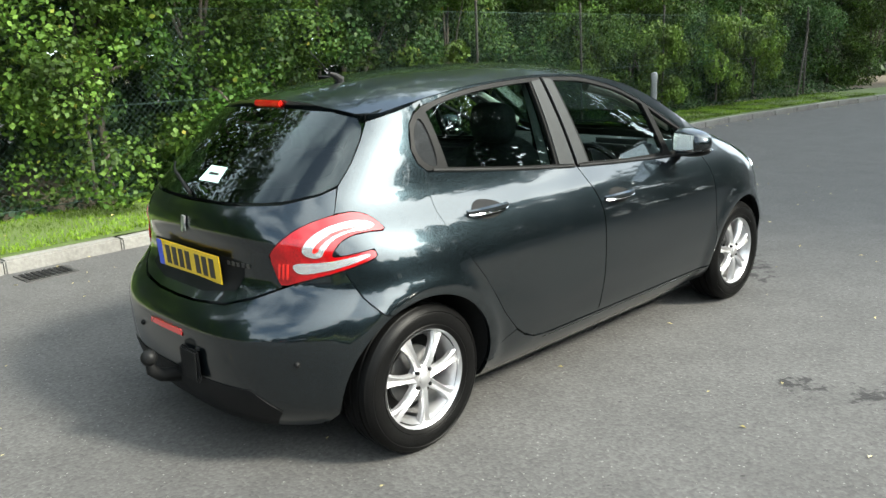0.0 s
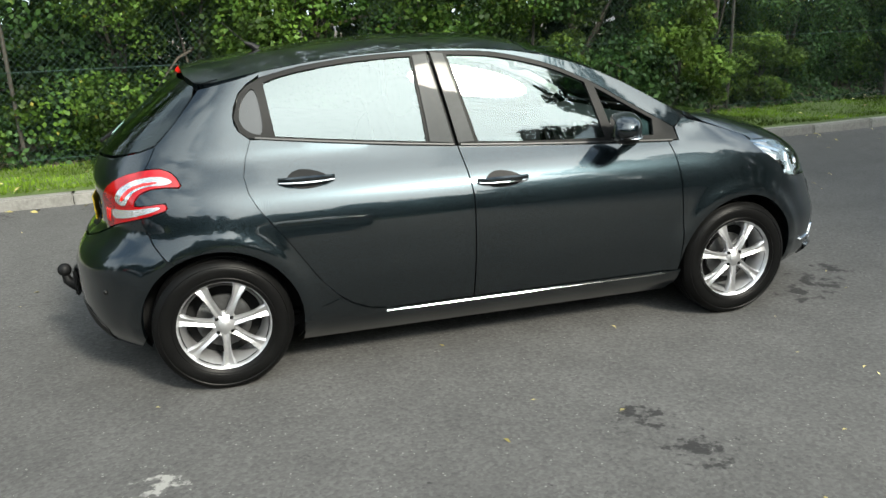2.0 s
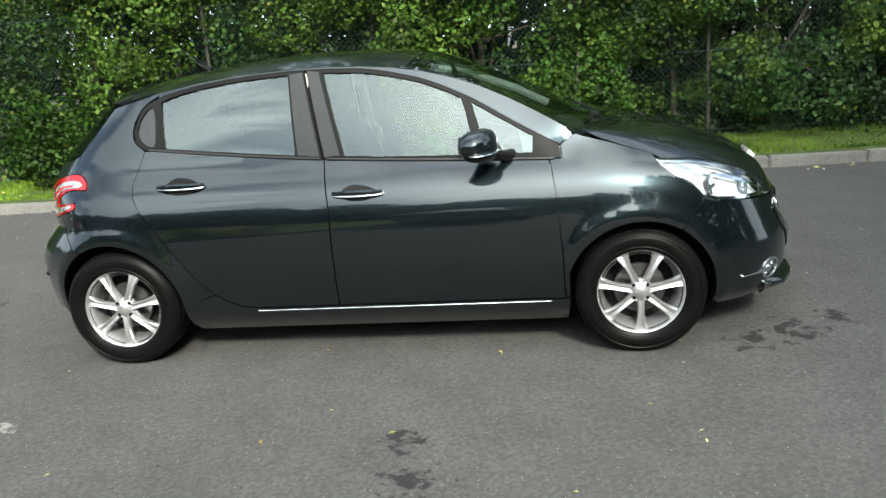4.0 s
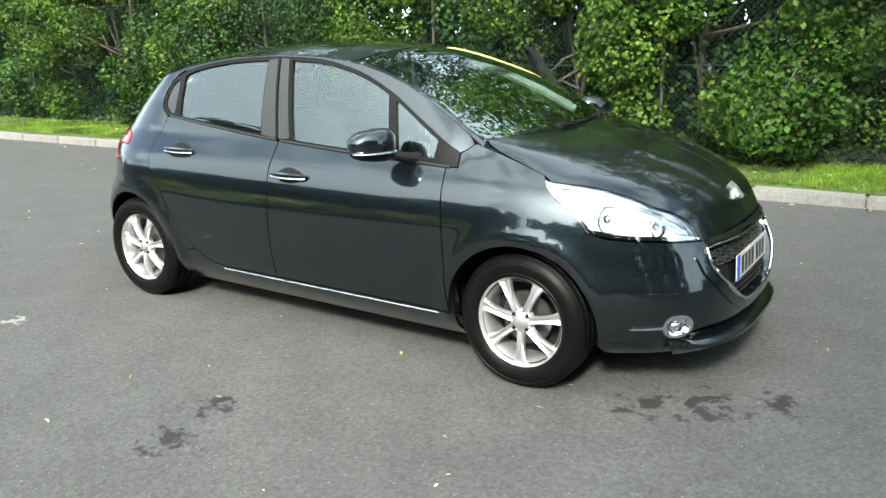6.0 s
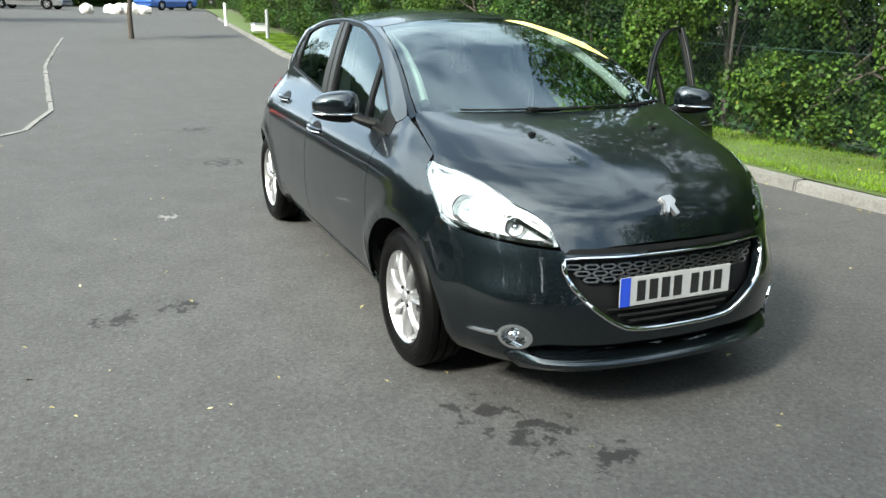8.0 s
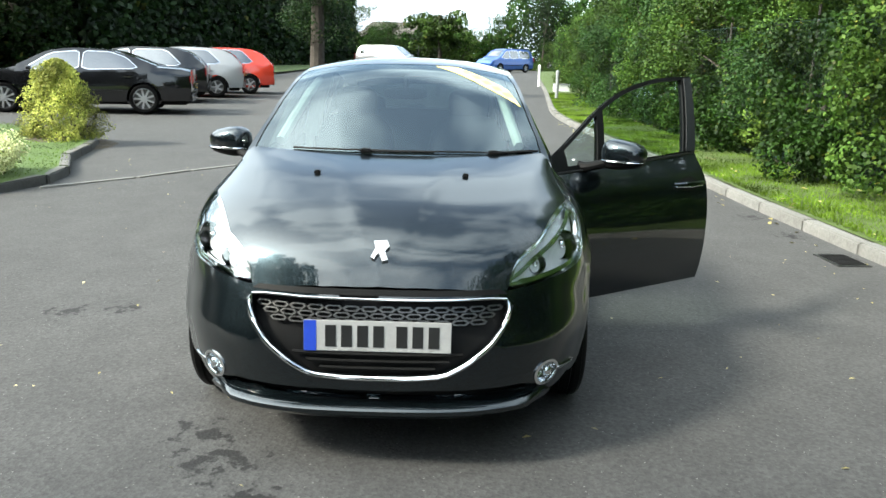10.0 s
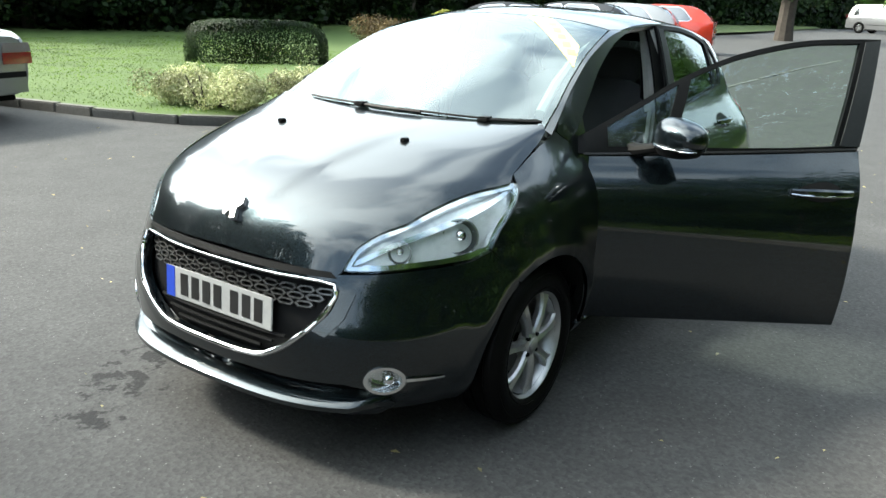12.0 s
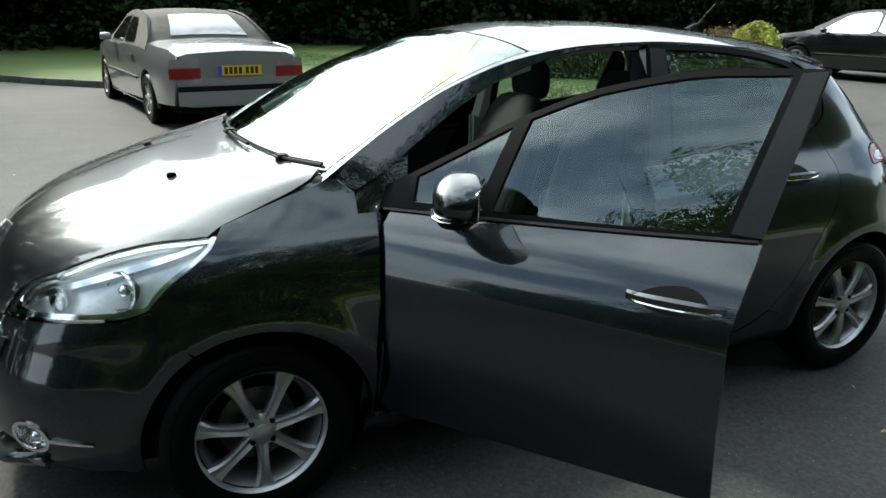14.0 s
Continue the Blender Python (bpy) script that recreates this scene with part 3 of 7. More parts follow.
def soften(poly, rounds=2, cut=.25):
    """Rounds the corners of an outline."""
    p = np.asarray(poly, float)
    for _ in range(rounds):
        q = np.roll(p, -1, 0)
        p = np.stack([p * (1 - cut) + q * cut, p * cut + q * (1 - cut)], 1).reshape(-1, 2)
    return p


def dense(poly, step):
    out = []
    p = [tuple(v) for v in poly]
    for a, b in zip(p, p[1:] + p[:1]):
        n = max(1, math.ceil(math.hypot(b[0] - a[0], b[1] - a[1]) / step))
        out += [(a[0] + (b[0] - a[0]) * i / n, a[1] + (b[1] - a[1]) * i / n) for i in range(n)]
    return out


def sheet(name, poly, place, material, parent, step=.03, deep=.014, gap=.0015, holes=(), lift=0.0, label="", flip=None):
    """A panel: an outline in the plane of place(), laid on its curved surface, with returned edges."""
    outer = dense(inset(poly, gap), step)
    rims = [outer] + [dense(h, step) for h in holes]
    lo, hi = np.min(outer, 0), np.max(outer, 0)
    gx, gy = np.arange(lo[0] + step * .5, hi[0], step), np.arange(lo[1] + step * .5, hi[1], step)
    grid = np.array([(x + (.5 * step if j % 2 else 0), y) for j, y in enumerate(gy) for x in gx]) if len(gx) and len(gy) else np.zeros((0, 2))
    edge_pts = np.array([q for r in rims for q in r])
    if len(grid):
        ok = in_poly(outer, grid)
        for h in rims[1:]:
            ok &= ~in_poly(h, grid)
        grid = grid[ok]
    if len(grid):
        near = np.array([np.min(((edge_pts - g) ** 2).sum(1)) for g in grid])
        grid = grid[near > (.55 * step) ** 2]
    verts, edges = [], []
    for r in rims:
        n = len(verts)
        verts += [Vector(q) for q in r]
        edges += [(n + i, n + (i + 1) % len(r)) for i in range(len(r))]
    verts += [Vector(q) for q in grid]
    v2, _, f2, *_ = delaunay_2d_cdt(verts, edges, [], 0, 1e-6)
    flat = np.array([(v.x, v.y) for v in v2])
    mids = np.array([flat[list(f)].mean(0) for f in f2])
    ok = in_poly(outer, mids)
    for h in rims[1:]:
        ok &= ~in_poly(h, mids)
    a2, b2, c2 = (flat[[f[k] for f in f2]] for k in range(3))
    area = (b2[:, 0] - a2[:, 0]) * (c2[:, 1] - a2[:, 1]) - (b2[:, 1] - a2[:, 1]) * (c2[:, 0] - a2[:, 0])
    faces = [tuple(f) if ar > 0 else tuple(f)[::-1] for f, k, ar in zip(f2, ok, area) if k and abs(ar) > 1e-7]
    pts = np.array([place((float(a), float(b))) for a, b in flat])
    # normals
    tri = np.array(faces)
    cr = np.cross(pts[tri[:, 1]] - pts[tri[:, 0]], pts[tri[:, 2]] - pts[tri[:, 0]])
    away = (cr * (pts[tri].mean(1) - np.array((0, 0, .55)) * (1, 1, 1) - np.array((1, 0, 0)) * np.clip(pts[tri].mean(1)[:, :1], -1.2, 1.2))).sum()
    if (away < 0) != bool(flip):
        tri, cr = tri[:, ::-1], -cr
    nor = np.zeros_like(pts)
    for k in range(3):
        np.add.at(nor, tri[:, k], cr)
    nor /= np.maximum(np.linalg.norm(nor, axis=1), 1e-12)[:, None]
    pts = pts + nor * lift
    fl = [tuple(int(i) for i in f) for f in tri]
    count = len(fl)
    out = [tuple(p) for p in pts]
    if deep:
        have = {}
        for a, b, c in fl[:count]:
            for e in ((a, b), (b, c), (c, a)):
                have[e] = True
        rim = [e for e in have if (e[1], e[0]) not in have]
        top, low = {}, {}
        for a, b in rim:
            for i in (a, b):
                if i not in top:
                    top[i] = len(out)
                    out.append(tuple(pts[i]))
                    low[i] = len(out)
                    out.append(tuple(pts[i] - nor[i] * deep))
            fl.append((top[b], top[a], low[a], low[b]))
    return mesh_object(name, out, fl, material, parent, label)


def arc(cx, r, a0, a1, n=22):
    """Points of a wheel arch, unrolled."""
    out = []
    for i in range(n + 1):
        a = radians(a0 + (a1 - a0) * i / n)
        x, z = cx + r * math.cos(a), .30 + r * math.sin(a)
        out.append((unwrap(x, half(x, z)), z))
    return out


ARCH = .338
F_CUT = [(.928, .287), (.925, .5), (.907, .75), (.892, .866), (.880, .924)]
B_CUT = [(-.172, .975), (-.155, .87), (-.140, .762), (-.142, .5), (-.145, .287)]
R_CUT = [(-1.10, 1.062), (-1.13, .99), (-1.138, .923), (-1.118, .86), (-1.084, .803), (-.964, .641), (-.851, .467), (-.77, .378), (-.707, .332), (-.63, .299), (-.549, .287)]
LAMP = [(-1.82, .825), (-1.80, .855), (-1.769, .884), (-1.715, .922), (-1.656, .945), (-1.58, .962), (-1.51, .968), (-1.46, .955), (-1.425, .933), (-1.397, .905), (-1.405, .896),
        (-1.46, .898), (-1.519, .893), (-1.56, .875), (-1.585, .845), (-1.59, .825), (-1.56, .826), (-1.50, .834), (-1.447, .842), (-1.438, .822), (-1.446, .808), (-1.556, .775), (-1.686, .742), (-1.773, .713), (-1.79, .74)]
BEAM_UP = [(1.936, .655), (1.925, .685), (1.904, .725), (1.86, .762), (1.771, .80), (1.674, .846), (1.56, .877), (1.46, .888), (1.372, .897)]
BEAM_DN = [(1.385, .868), (1.42, .83), (1.486, .775), (1.515, .735), (1.524, .712), (1.587, .688), (1.65, .681), (1.724, .674), (1.837, .661)]
GLASS_TOP = [(-1.02, 1.306), (-.81, 1.350), (-.54, 1.378), (-.299, 1.386), (-.032, 1.377), (.26, 1.322), (.521, 1.215), (.675, 1.125), (.843, 1.028), (.96, .965)]

GT = curve(*GLASS_TOP)


def top_line(a, b, up, n=10):
    """Points along the top of the side glass."""
    return [(a + (b - a) * i / n, GT(a + (b - a) * i / n) + up) for i in range(n + 1)]


def belt_line(a, b, up=.0, n=8):
    return [(a + (b - a) * i / n, BELT(a + (b - a) * i / n) + up) for i in range(n + 1)]


def build_wheel(parent, x, side):
    """Seven-spoked silver alloy wheel with its tyre; the face looks to +y, turned for the other side."""
    turn = pose(x, side * .729, .297, 0, 0, 0 if side > 0 else 180)
    bm = bmesh.new()
    lathe(bm, [(.189, .07), (.195, .085), (.1985, .088), (.201, .080), (.195, .06), (.182, .03), (.175, -.04), (.183, -.09), (.196, -.1), (.168, -.095), (.164, .0), (.172, .05), (.184, .072)], 48, turn)
    rim = part("wheel", bm, ALLOY, parent, "silver seven-spoke alloy wheel with black tyre", True)
    bm = bmesh.new()
    prof = [(.197, .086), (.208, .0955), (.216, .0985), (.219, .0965), (.222, .0985), (.246, .1005), (.262, .0985), (.266, .0955), (.269, .0975), (.283, .089), (.290, .079), (.292, .0765), (.2935, .0755), (.2965, .066), (.297, .05), (.2905, .045), (.2905, .039), (.297, .036), (.2972, .006), (.290, .003), (.290, -.003),
            (.2972, -.006), (.297, -.036), (.290, -.04), (.290, -.046), (.2965, -.05), (.293, -.07), (.275, -.092), (.22, -.1), (.188, -.095), (.178, 0)]
    lathe(bm, prof, 56, turn, closed=True)
    part("tyre", bm, RUBBER, rim, "", True)
    for k in range(7):
        bm = bmesh.new()
        a = 2 * math.pi * (k + .25) / 7
        # a tapering spoke, broad at the rim, with a raised back
        secs = []
        for t in (0, .25, .5, .7, .85, .95, 1):
            r = .036 + t * .153
            wdt = .0190 - .0035 * math.sin(math.pi * t) + .0155 * t ** 5
            y = .066 + .014 * math.sin(math.pi * (.15 + .75 * t))
            secs.append([(r, -wdt, y - .024), (r, -wdt, y - .006), (r, -wdt * .72, y + .004), (r, 0, y - .002 - .004 * (1 - t)), (r, wdt * .72, y + .004), (r, wdt, y - .006), (r, wdt, y - .024)])
        rows = []
        for s in secs:
            rows.append([bm.verts.new((r * math.cos(a) - w * math.sin(a), y, r * math.sin(a) + w * math.cos(a))) for r, w, y in s])
        for p, q in zip(rows, rows[1:]):
            for i in range(7):
                bm.faces.new((p[i], p[(i + 1) % 7], q[(i + 1) % 7], q[i]))
        bm.faces.new(rows[0])
        bm.faces.new(rows[-1][::-1])
        bmesh.ops.transform(bm, matrix=turn, verts=bm.verts)
        part("spoke", bm, ALLOY, rim, "", False)
    bm = bmesh.new()
    lathe(bm, [(0, .082), (.02, .082), (.028, .078), (.042, .074), (.054, .064), (.056, .04), (0, .04)], 28, turn)
    part("hub", bm, ALLOY, rim, "", True)
    bm = bmesh.new()
    lathe(bm, [(0, .088), (.019, .087), (.026, .083), (.027, .078)], 20, turn)
    part("centre_cap", bm, ALLOY, rim, "round silver centre cap", True)
    for k in range(4):
        a = radians(45 + 90 * k)
        bm = bmesh.new()
        lathe(bm, [(0, .078), (.007, .077), (.009, .07), (.009, .06)], 8, turn @ Matrix.Translation((.043 * math.cos(a), .004, .043 * math.sin(a))))
        part("wheel_bolt", bm, TRIM, rim, "", True)
    bm = bmesh.new()
    lathe(bm, [(.03, .012), (.118, .012), (.118, .0), (.03, .0)], 32, turn, closed=True)
    part("brake_disc", bm, STEEL, rim, "dull steel brake disc", True)
    bm = bmesh.new()
    lathe(bm, [(0, -.03), (.168, -.03)], 28, turn)
    part("wheel_back", bm, VOID, rim)
    return rim


def mirror_unit(parent, s):
    """Door mirror: stalk, painted shell, bright strip, glass."""
    m = Matrix.Translation((.62, s * .81, 0)) @ pose(0, 0, 0, 0, 0, s * 20) @ Matrix.Translation((-.62, -s * .81, 0))

    def blob(name, c, r, material, host, label="", cut=None, pw=2.6):
        bm = bmesh.new()
        bmesh.ops.create_uvsphere(bm, u_segments=28, v_segments=16, radius=1)
        for v in bm.verts:
            q = [math.copysign(abs(a) ** (2 / pw), a) for a in v.co]
            v.co = (c[0] + q[0] * r[0] * (1 - .16 * max(q[1], 0)), s * (c[1] + q[1] * r[1]), c[2] + q[2] * r[2] * (1 - .24 * q[1]))
        if cut:
            g = bmesh.ops.bisect_plane(bm, geom=bm.verts[:] + bm.edges[:] + bm.faces[:], plane_co=cut[0], plane_no=cut[1], clear_outer=True)
            bmesh.ops.holes_fill(bm, edges=[e for e in g["geom_cut"] if isinstance(e, bmesh.types.BMEdge)])
        bmesh.ops.transform(bm, matrix=m, verts=bm.verts)
        return part(name, bm, material, host, label, True)
    shell = blob("door_mirror", (.600, .900, 1.022), (.078, .112, .066), PAINT, parent, "door mirror with painted shell and bright strip", ((.545, 0, 0), (-1, 0, 0)))
    blob("mirror_base", (.609, .900, .994), (.060, .112, .048), TRIM, shell, "gloss black lower shell", ((0, 0, .992), (0, 0, 1)))
    blob("indicator_strip", (.614, .900, .988), (.070, .111, .010), CHROME, shell, "bright strip")
    bm = bmesh.new()
    tube(bm, [(.63, s * .84, .985), (.655, s * .79, .965), (.67, s * .735, .95), (.67, s * .70, .945)], [.022, .02, .026, .034], 10)
    bmesh.ops.transform(bm, matrix=m, verts=bm.verts)
    part("mirror_stalk", bm, TRIM, shell, "", True)
    bm = bmesh.new()
    box(bm, .5430, .5455, *sorted((s * .824, s * .972)), .980, 1.064, bevel=.001)
    bmesh.ops.transform(bm, matrix=m, verts=bm.verts)
    part("mirror_pane", bm, MIRROR, shell, "mirror glass")
    return shell


def handle_unit(parent, x, z, s):
    """Pull handle over its dished recess."""
    place = on_side(s)
    dish = sheet("door_handle", soften([(x - .10, z), (x - .05, z + .042), (x + .03, z + .035), (x + .1, z + .006), (x + .05, z - .03), (x - .05, z - .034)], 3), place, TRIM, parent, step=.02, deep=0, gap=0, lift=.003, label="door handle, chrome-edged, over a dark recess")
    bm = bmesh.new()
    n = 9
    rows = []
    for i in range(n):
        t = i / (n - 1)
        px = x - .125 + .24 * t
        out = .012 + .026 * math.sin(math.pi * min(max(t, .0), 1)) ** .6
        yy = place((px, z))[1] + s * out
        h = .011 + .006 * math.sin(math.pi * t)
        rows.append([bm.verts.new((px, yy - s * .012, z + .004 - h)), bm.verts.new((px, yy, z + .004 - h * .6)), bm.verts.new((px, yy, z + .004 + h * .6)), bm.verts.new((px, yy - s * .012, z + .004 + h))])
    for a, b in zip(rows, rows[1:]):
        for i in range(4):
            bm.faces.new((a[i], a[(i + 1) % 4], b[(i + 1) % 4], b[i]))
    bm.faces.new(rows[0])
    bm.faces.new(rows[-1][::-1])
    part("grip", bm, PAINT, dish, "painted grip", True)
    piped("chrome_strip", [(x - .12 + .23 * t, place((x - .12 + .23 * t, z))[1] + s * (.013 + .027 * math.sin(math.pi * t) ** .6), z - .004) for t in (0, .15, .35, .5, .65, .85, 1)], .0036, CHROME, dish, 6, "chrome strip")
    return dish


def plate_unit(parent, mat, ground, label):
    """A number plate with its band; the characters stand as plain bars."""
    bm = bmesh.new()
    box(bm, -.003, .003, -.26, .26, -.056, .056, bevel=.002, m=mat)
    plate = part("number_plate", bm, ground, parent, label)
    bm = bmesh.new()
    box(bm, .003, .0042, -.259, -.215, -.055, .055, m=mat)
    part("band", bm, BLUE, plate, "blue band")
    for i in range(7):
        y = -.165 + i * .0565 + (.025 if i > 3 else 0)
        bm = bmesh.new()
        box(bm, .003, .0045, y - .019, y + .019, -.039, .039, m=mat)
        part("bar", bm, INK, plate)
    return plate


def build_hatchback():
    car = thing("hatchback_car", "dark grey metallic five-door hatchback parked on asphalt, passenger door open", "car")
    for s in (-1, 1):
        side = on_side(s)
        # front wing
        wing = F_CUT + [(.938, .9245), (.934, .982), (.965, 1.003), (.985, 1.020), (1.0, 1.022), (1.06, 1.006), (1.154, .984), (1.25, .957), (1.369, .918)] + BEAM_DN[:5] + [(1.45, .613)] + arc(1.269, ARCH, 58, 186)
        sheet("front_wing", wing, side, PAINT, car, step=.028)
        # sill
        sheet("sill", [(-.93, .135), (.94, .135), (.95, .281), (.5, .281), (-.5, .281), (-.62, .291), (-.70, .322), (-.76, .364), (-.87, .33), (-.93, .27)], side, PAINT, car, step=.04)
        piped("sill_strip", [(x, s * (flank(x, .268) + .002), .268) for x in (-.56, -.3, 0, .3, .6, .9)], .0017, CHROME, car, 6, "bright strip along the sill")
        # rear quarter
        quarter = R_CUT[::-1] + [(-1.158, 1.099), (-1.178, 1.128), (-1.185, 1.16), (-1.178, 1.20), (-1.15, 1.252), (-1.10, 1.288), (-1.02, 1.32), (-1.02, 1.332), (-1.15, 1.308), (-1.30, 1.285), (-1.395, 1.27),
                                   (-1.428, 1.223), (-1.495, 1.13), (-1.56, 1.055), (-1.579, .965)] + LAMP[6:22] + [(-1.497, .677), (-1.44, .612)]
        quarter += arc(-1.269, ARCH, 118, -6) + [(-.90, .27), (-.85, .335), (-.76, .367), (-.70, .325), (-.62, .294)]
        sheet("rear_wing", quarter, side, PAINT, car, step=.028)
        sheet("lining", inset(quarter, .012), lambda p, s=s: (on_side(s)(p)[0] * .985, on_side(s)(p)[1] - s * .03, p[1]), VOID, car, step=.06, deep=0, gap=0)
        # rear door
        rd = [(-.1485, .287), (-.1455, .5), (-.1435, .762), (-.1585, .87), (-.1755, .975)] + belt_line(-.3, -1.02, 0, 6) + R_CUT
        door = sheet("rear_door", rd, side, PAINT, car, step=.03, label="closed rear door")
        handle_unit(door, -.865, .893, s)
        fr = [(-.182, .979)] + belt_line(-.3, -1.05, .003, 6) + [(-1.11, 1.07), (-1.155, 1.10), (-1.18, 1.155), (-1.15, 1.247), (-1.10, 1.282)] + top_line(-1.02, -.265, .003)
        gl = [(-.315, 1.003)] + [(x, BELT(x) + .016) for x in (-.5, -.7, -.9, -.975)] + [(-1.0, 1.288)] + top_line(-.95, -.345, -.0155, 8)
        q = soften([(-1.02, 1.078), (-1.085, 1.085), (-1.135, 1.115), (-1.155, 1.16), (-1.13, 1.235), (-1.045, 1.285)], 2)
        fm = sheet("window_frame", fr, side, TRIM, door, step=.03, gap=.001, holes=[gl, q], lift=-.001, label="satin black window frame")
        sheet("window_pane", gl, side, GLASS, fm, step=.03, deep=0, gap=-.008, lift=-.010, label="tinted glass")
        sheet("quarter_pane", q, side, GLOSSPANE, fm, step=.03, deep=0, gap=-.008, lift=-.007, label="gloss black quarter panel")
        sheet("pillar_cover", [(-.19, .985), (-.302, .998), (-.338, 1.372), (-.27, 1.378)], side, PILLAR, fm, step=.025, deep=.006, gap=.002, lift=.0055, label="grey pillar cover")
        piped("belt_trim", [(x, s * (flank(x, BELT(x) + .004) + .002), BELT(x) + .004) for x in (-.19, -.4, -.6, -.8, -.95, -1.06)], .006, GLOSSTRIM, fm, 6)
        # wheel housings
        for cx in (-1.269, 1.269):
            bm = bmesh.new()
            lathe(bm, [(0, -.18), (.352, -.18), (.352, -.05), (.350, .03), (.347, .08), (.345, .125)], 40, pose(cx, s * .74, .30, 0, 0, 0 if s > 0 else 180))
            bmesh.ops.bisect_plane(bm, geom=bm.verts[:] + bm.edges[:] + bm.faces[:], plane_co=(0, 0, .16), plane_no=(0, 0, -1), clear_outer=True)
            for v in bm.verts:
                v.co.y = s * min(abs(v.co.y), half(v.co.x, v.co.z) - .010)
            part("wheel_housing", bm, VOID, car, "", True)
        build_wheel(car, 1.269, s)
        build_wheel(car, -1.269, s)
        sheet("pillar_post", [(-.40, .30), (-.06, .30), (-.07, .95), (-.10, 1.0), (-.21, 1.37), (-.33, 1.37), (-.31, 1.0), (-.36, .95)], lambda p, s=s: (on_side(s)(p)[0], on_side(s)(p)[1] - s * .032, p[1]), TRIM, car, step=.05, deep=.01, gap=0)
        # door post behind the front wing
        sheet("door_post", [(.76, .27), (.95, .27), (.95, .93), (.955, .985), (.90, 1.012), (.84, 1.035), (.78, 1.065), (.735, 1.085), (.765, .95), (.75, .6)], lambda p, s=s: (on_side(s)(p)[0], on_side(s)(p)[1] - s * (.05 if p[1] < .9 else .03), p[1]), PAINT, car, step=.04, deep=.02, gap=0)
    # front doors: the right one shut, the left one open
    for s in (-1, 1):
        side = on_side(s)
        fd = [(u - .003, z) for u, z in F_CUT] + belt_line(.8, -.08, 0, 8) + B_CUT
        door = sheet("front_door", fd, side, PAINT, car, step=.03, label="closed front door" if s < 0 else "open passenger door")
        handle_unit(door, .005, .825, s)
        fr = [(.935, .928)] + belt_line(.85, -.08, .003, 8) + [(-.168, .979)] + top_line(-.255, .86, .003, 16) + [(.925, .985)]
        g1 = [(.552, .962), (.3, .968), (.1, .976), (-.075, .988), (-.172, 1.370)] + top_line(-.12, .487, -.0155, 10)
        g2 = [(.805, .957), (.60, .962)] + top_line(.535, .81, -.016, 5)
        fm = sheet("window_frame", fr, side, TRIM, door, step=.03, gap=.001, holes=[g1, g2], lift=-.001, label="satin black window frame")
        sheet("window_pane", g1, side, DOORGLASS, fm, step=.03, deep=0, gap=-.008, lift=-.010, label="tinted glass")
        sheet("quarter_pane", g2, side, DOORGLASS, fm, step=.03, deep=0, gap=-.008, lift=-.010, label="tinted glass")
        sheet("pillar_cover", [(-.092, .987), (-.172, .984), (-.252, 1.383), (-.19, 1.376)], side, PILLAR, fm, step=.025, deep=.006, gap=.002, lift=.0055, label="grey pillar cover")
        piped("belt_trim", [(x, s * (flank(x, BELT(x) + .004) + .002), BELT(x) + .004) for x in (-.16, .1, .3, .5, .7, .9)], .006, GLOSSTRIM, fm, 6)
        mirror_unit(door, s)
        # the inner side of the door
        def inner(p, s=s):
            x, y, z = on_side(s)(p)
            return x, y - s * (.085 if z < .95 else .035), z
        sheet("door_card", inset(fd, .03), inner, DASH, door, step=.06, deep=0, gap=0, flip=True, label="dark inner door trim")
        sheet("edge_band", inset(fd, .012), lambda p, s=s: (on_side(s)(p)[0], on_side(s)(p)[1] - s * .012, p[1]), TRIM, door, step=.06, deep=.07, gap=0)
        sheet("inner_frame", inset(fr, .004), lambda p, s=s: (on_side(s)(p)[0], on_side(s)(p)[1] - s * .02, p[1]), TRIM, door, step=.05, deep=.012, gap=0, holes=[inset(g1, -.004), inset(g2, -.004)], label="black inner window frame")
        boxed("armrest", (.02, .42, *sorted((s * .64, s * .74)), .60, .68), DASH, door, .02)
        if s > 0:
            swing = Matrix.Translation((.862, .80, 0)) @ pose(0, 0, 0, 0, 0, -55.4) @ Matrix.Translation((-.862, -.80, 0))
            door.matrix_local = swing
    # bonnet, screens, roof
    edge = [(1.13, 0), (1.12, .2), (1.095, .4), (1.05, .58), (1.022, .655), (1.055, .682), (1.127, .692), (1.25, .706), (1.333, .716), (1.372, .731)]
    nose = []
    for u, z in BEAM_UP[::-1][1:]:
        x, y = wrap(u, z)
        nose.append((x, y))
    nose += [(1.93, .44), (1.945, .38), (1.960, .30), (1.972, .2), (1.977, .1), (1.978, 0)]
    hood = edge + nose
    hood = hood + [(x, -y) for x, y in hood[::-1] if y > 0]
    bon = sheet("bonnet", hood, on_bonnet, PAINT, car, step=.019)
    for y in (-.305, .305):
        bm = bmesh.new()
        box(bm, 1.385, 1.415, y - .012, y + .012, .978, .996, bevel=.004)
        part("washer_nozzle", bm, PLASTIC, bon)
    # emblem: a plain bright shield
    bm = bmesh.new()
    for pts, hgt in (([(-.024, .036), (.022, .042), (.034, .012), (.018, -.008), (.030, -.038), (.010, -.042), (-.004, -.014), (-.020, -.036), (-.032, -.03), (-.016, .004)], .008),):
        vs = []
        for a, b in pts:
            x = 1.905 - (b + .0) * .72
            vs.append(bm.verts.new((x + .018, a, bonnet_z(x, a) + .012)))
        f = bm.faces.new(vs)
        r = bmesh.ops.extrude_face_region(bm, geom=[f])
        bmesh.ops.translate(bm, vec=(-.012, 0, -.012), verts=[v for v in r["geom"] if isinstance(v, bmesh.types.BMVert)])
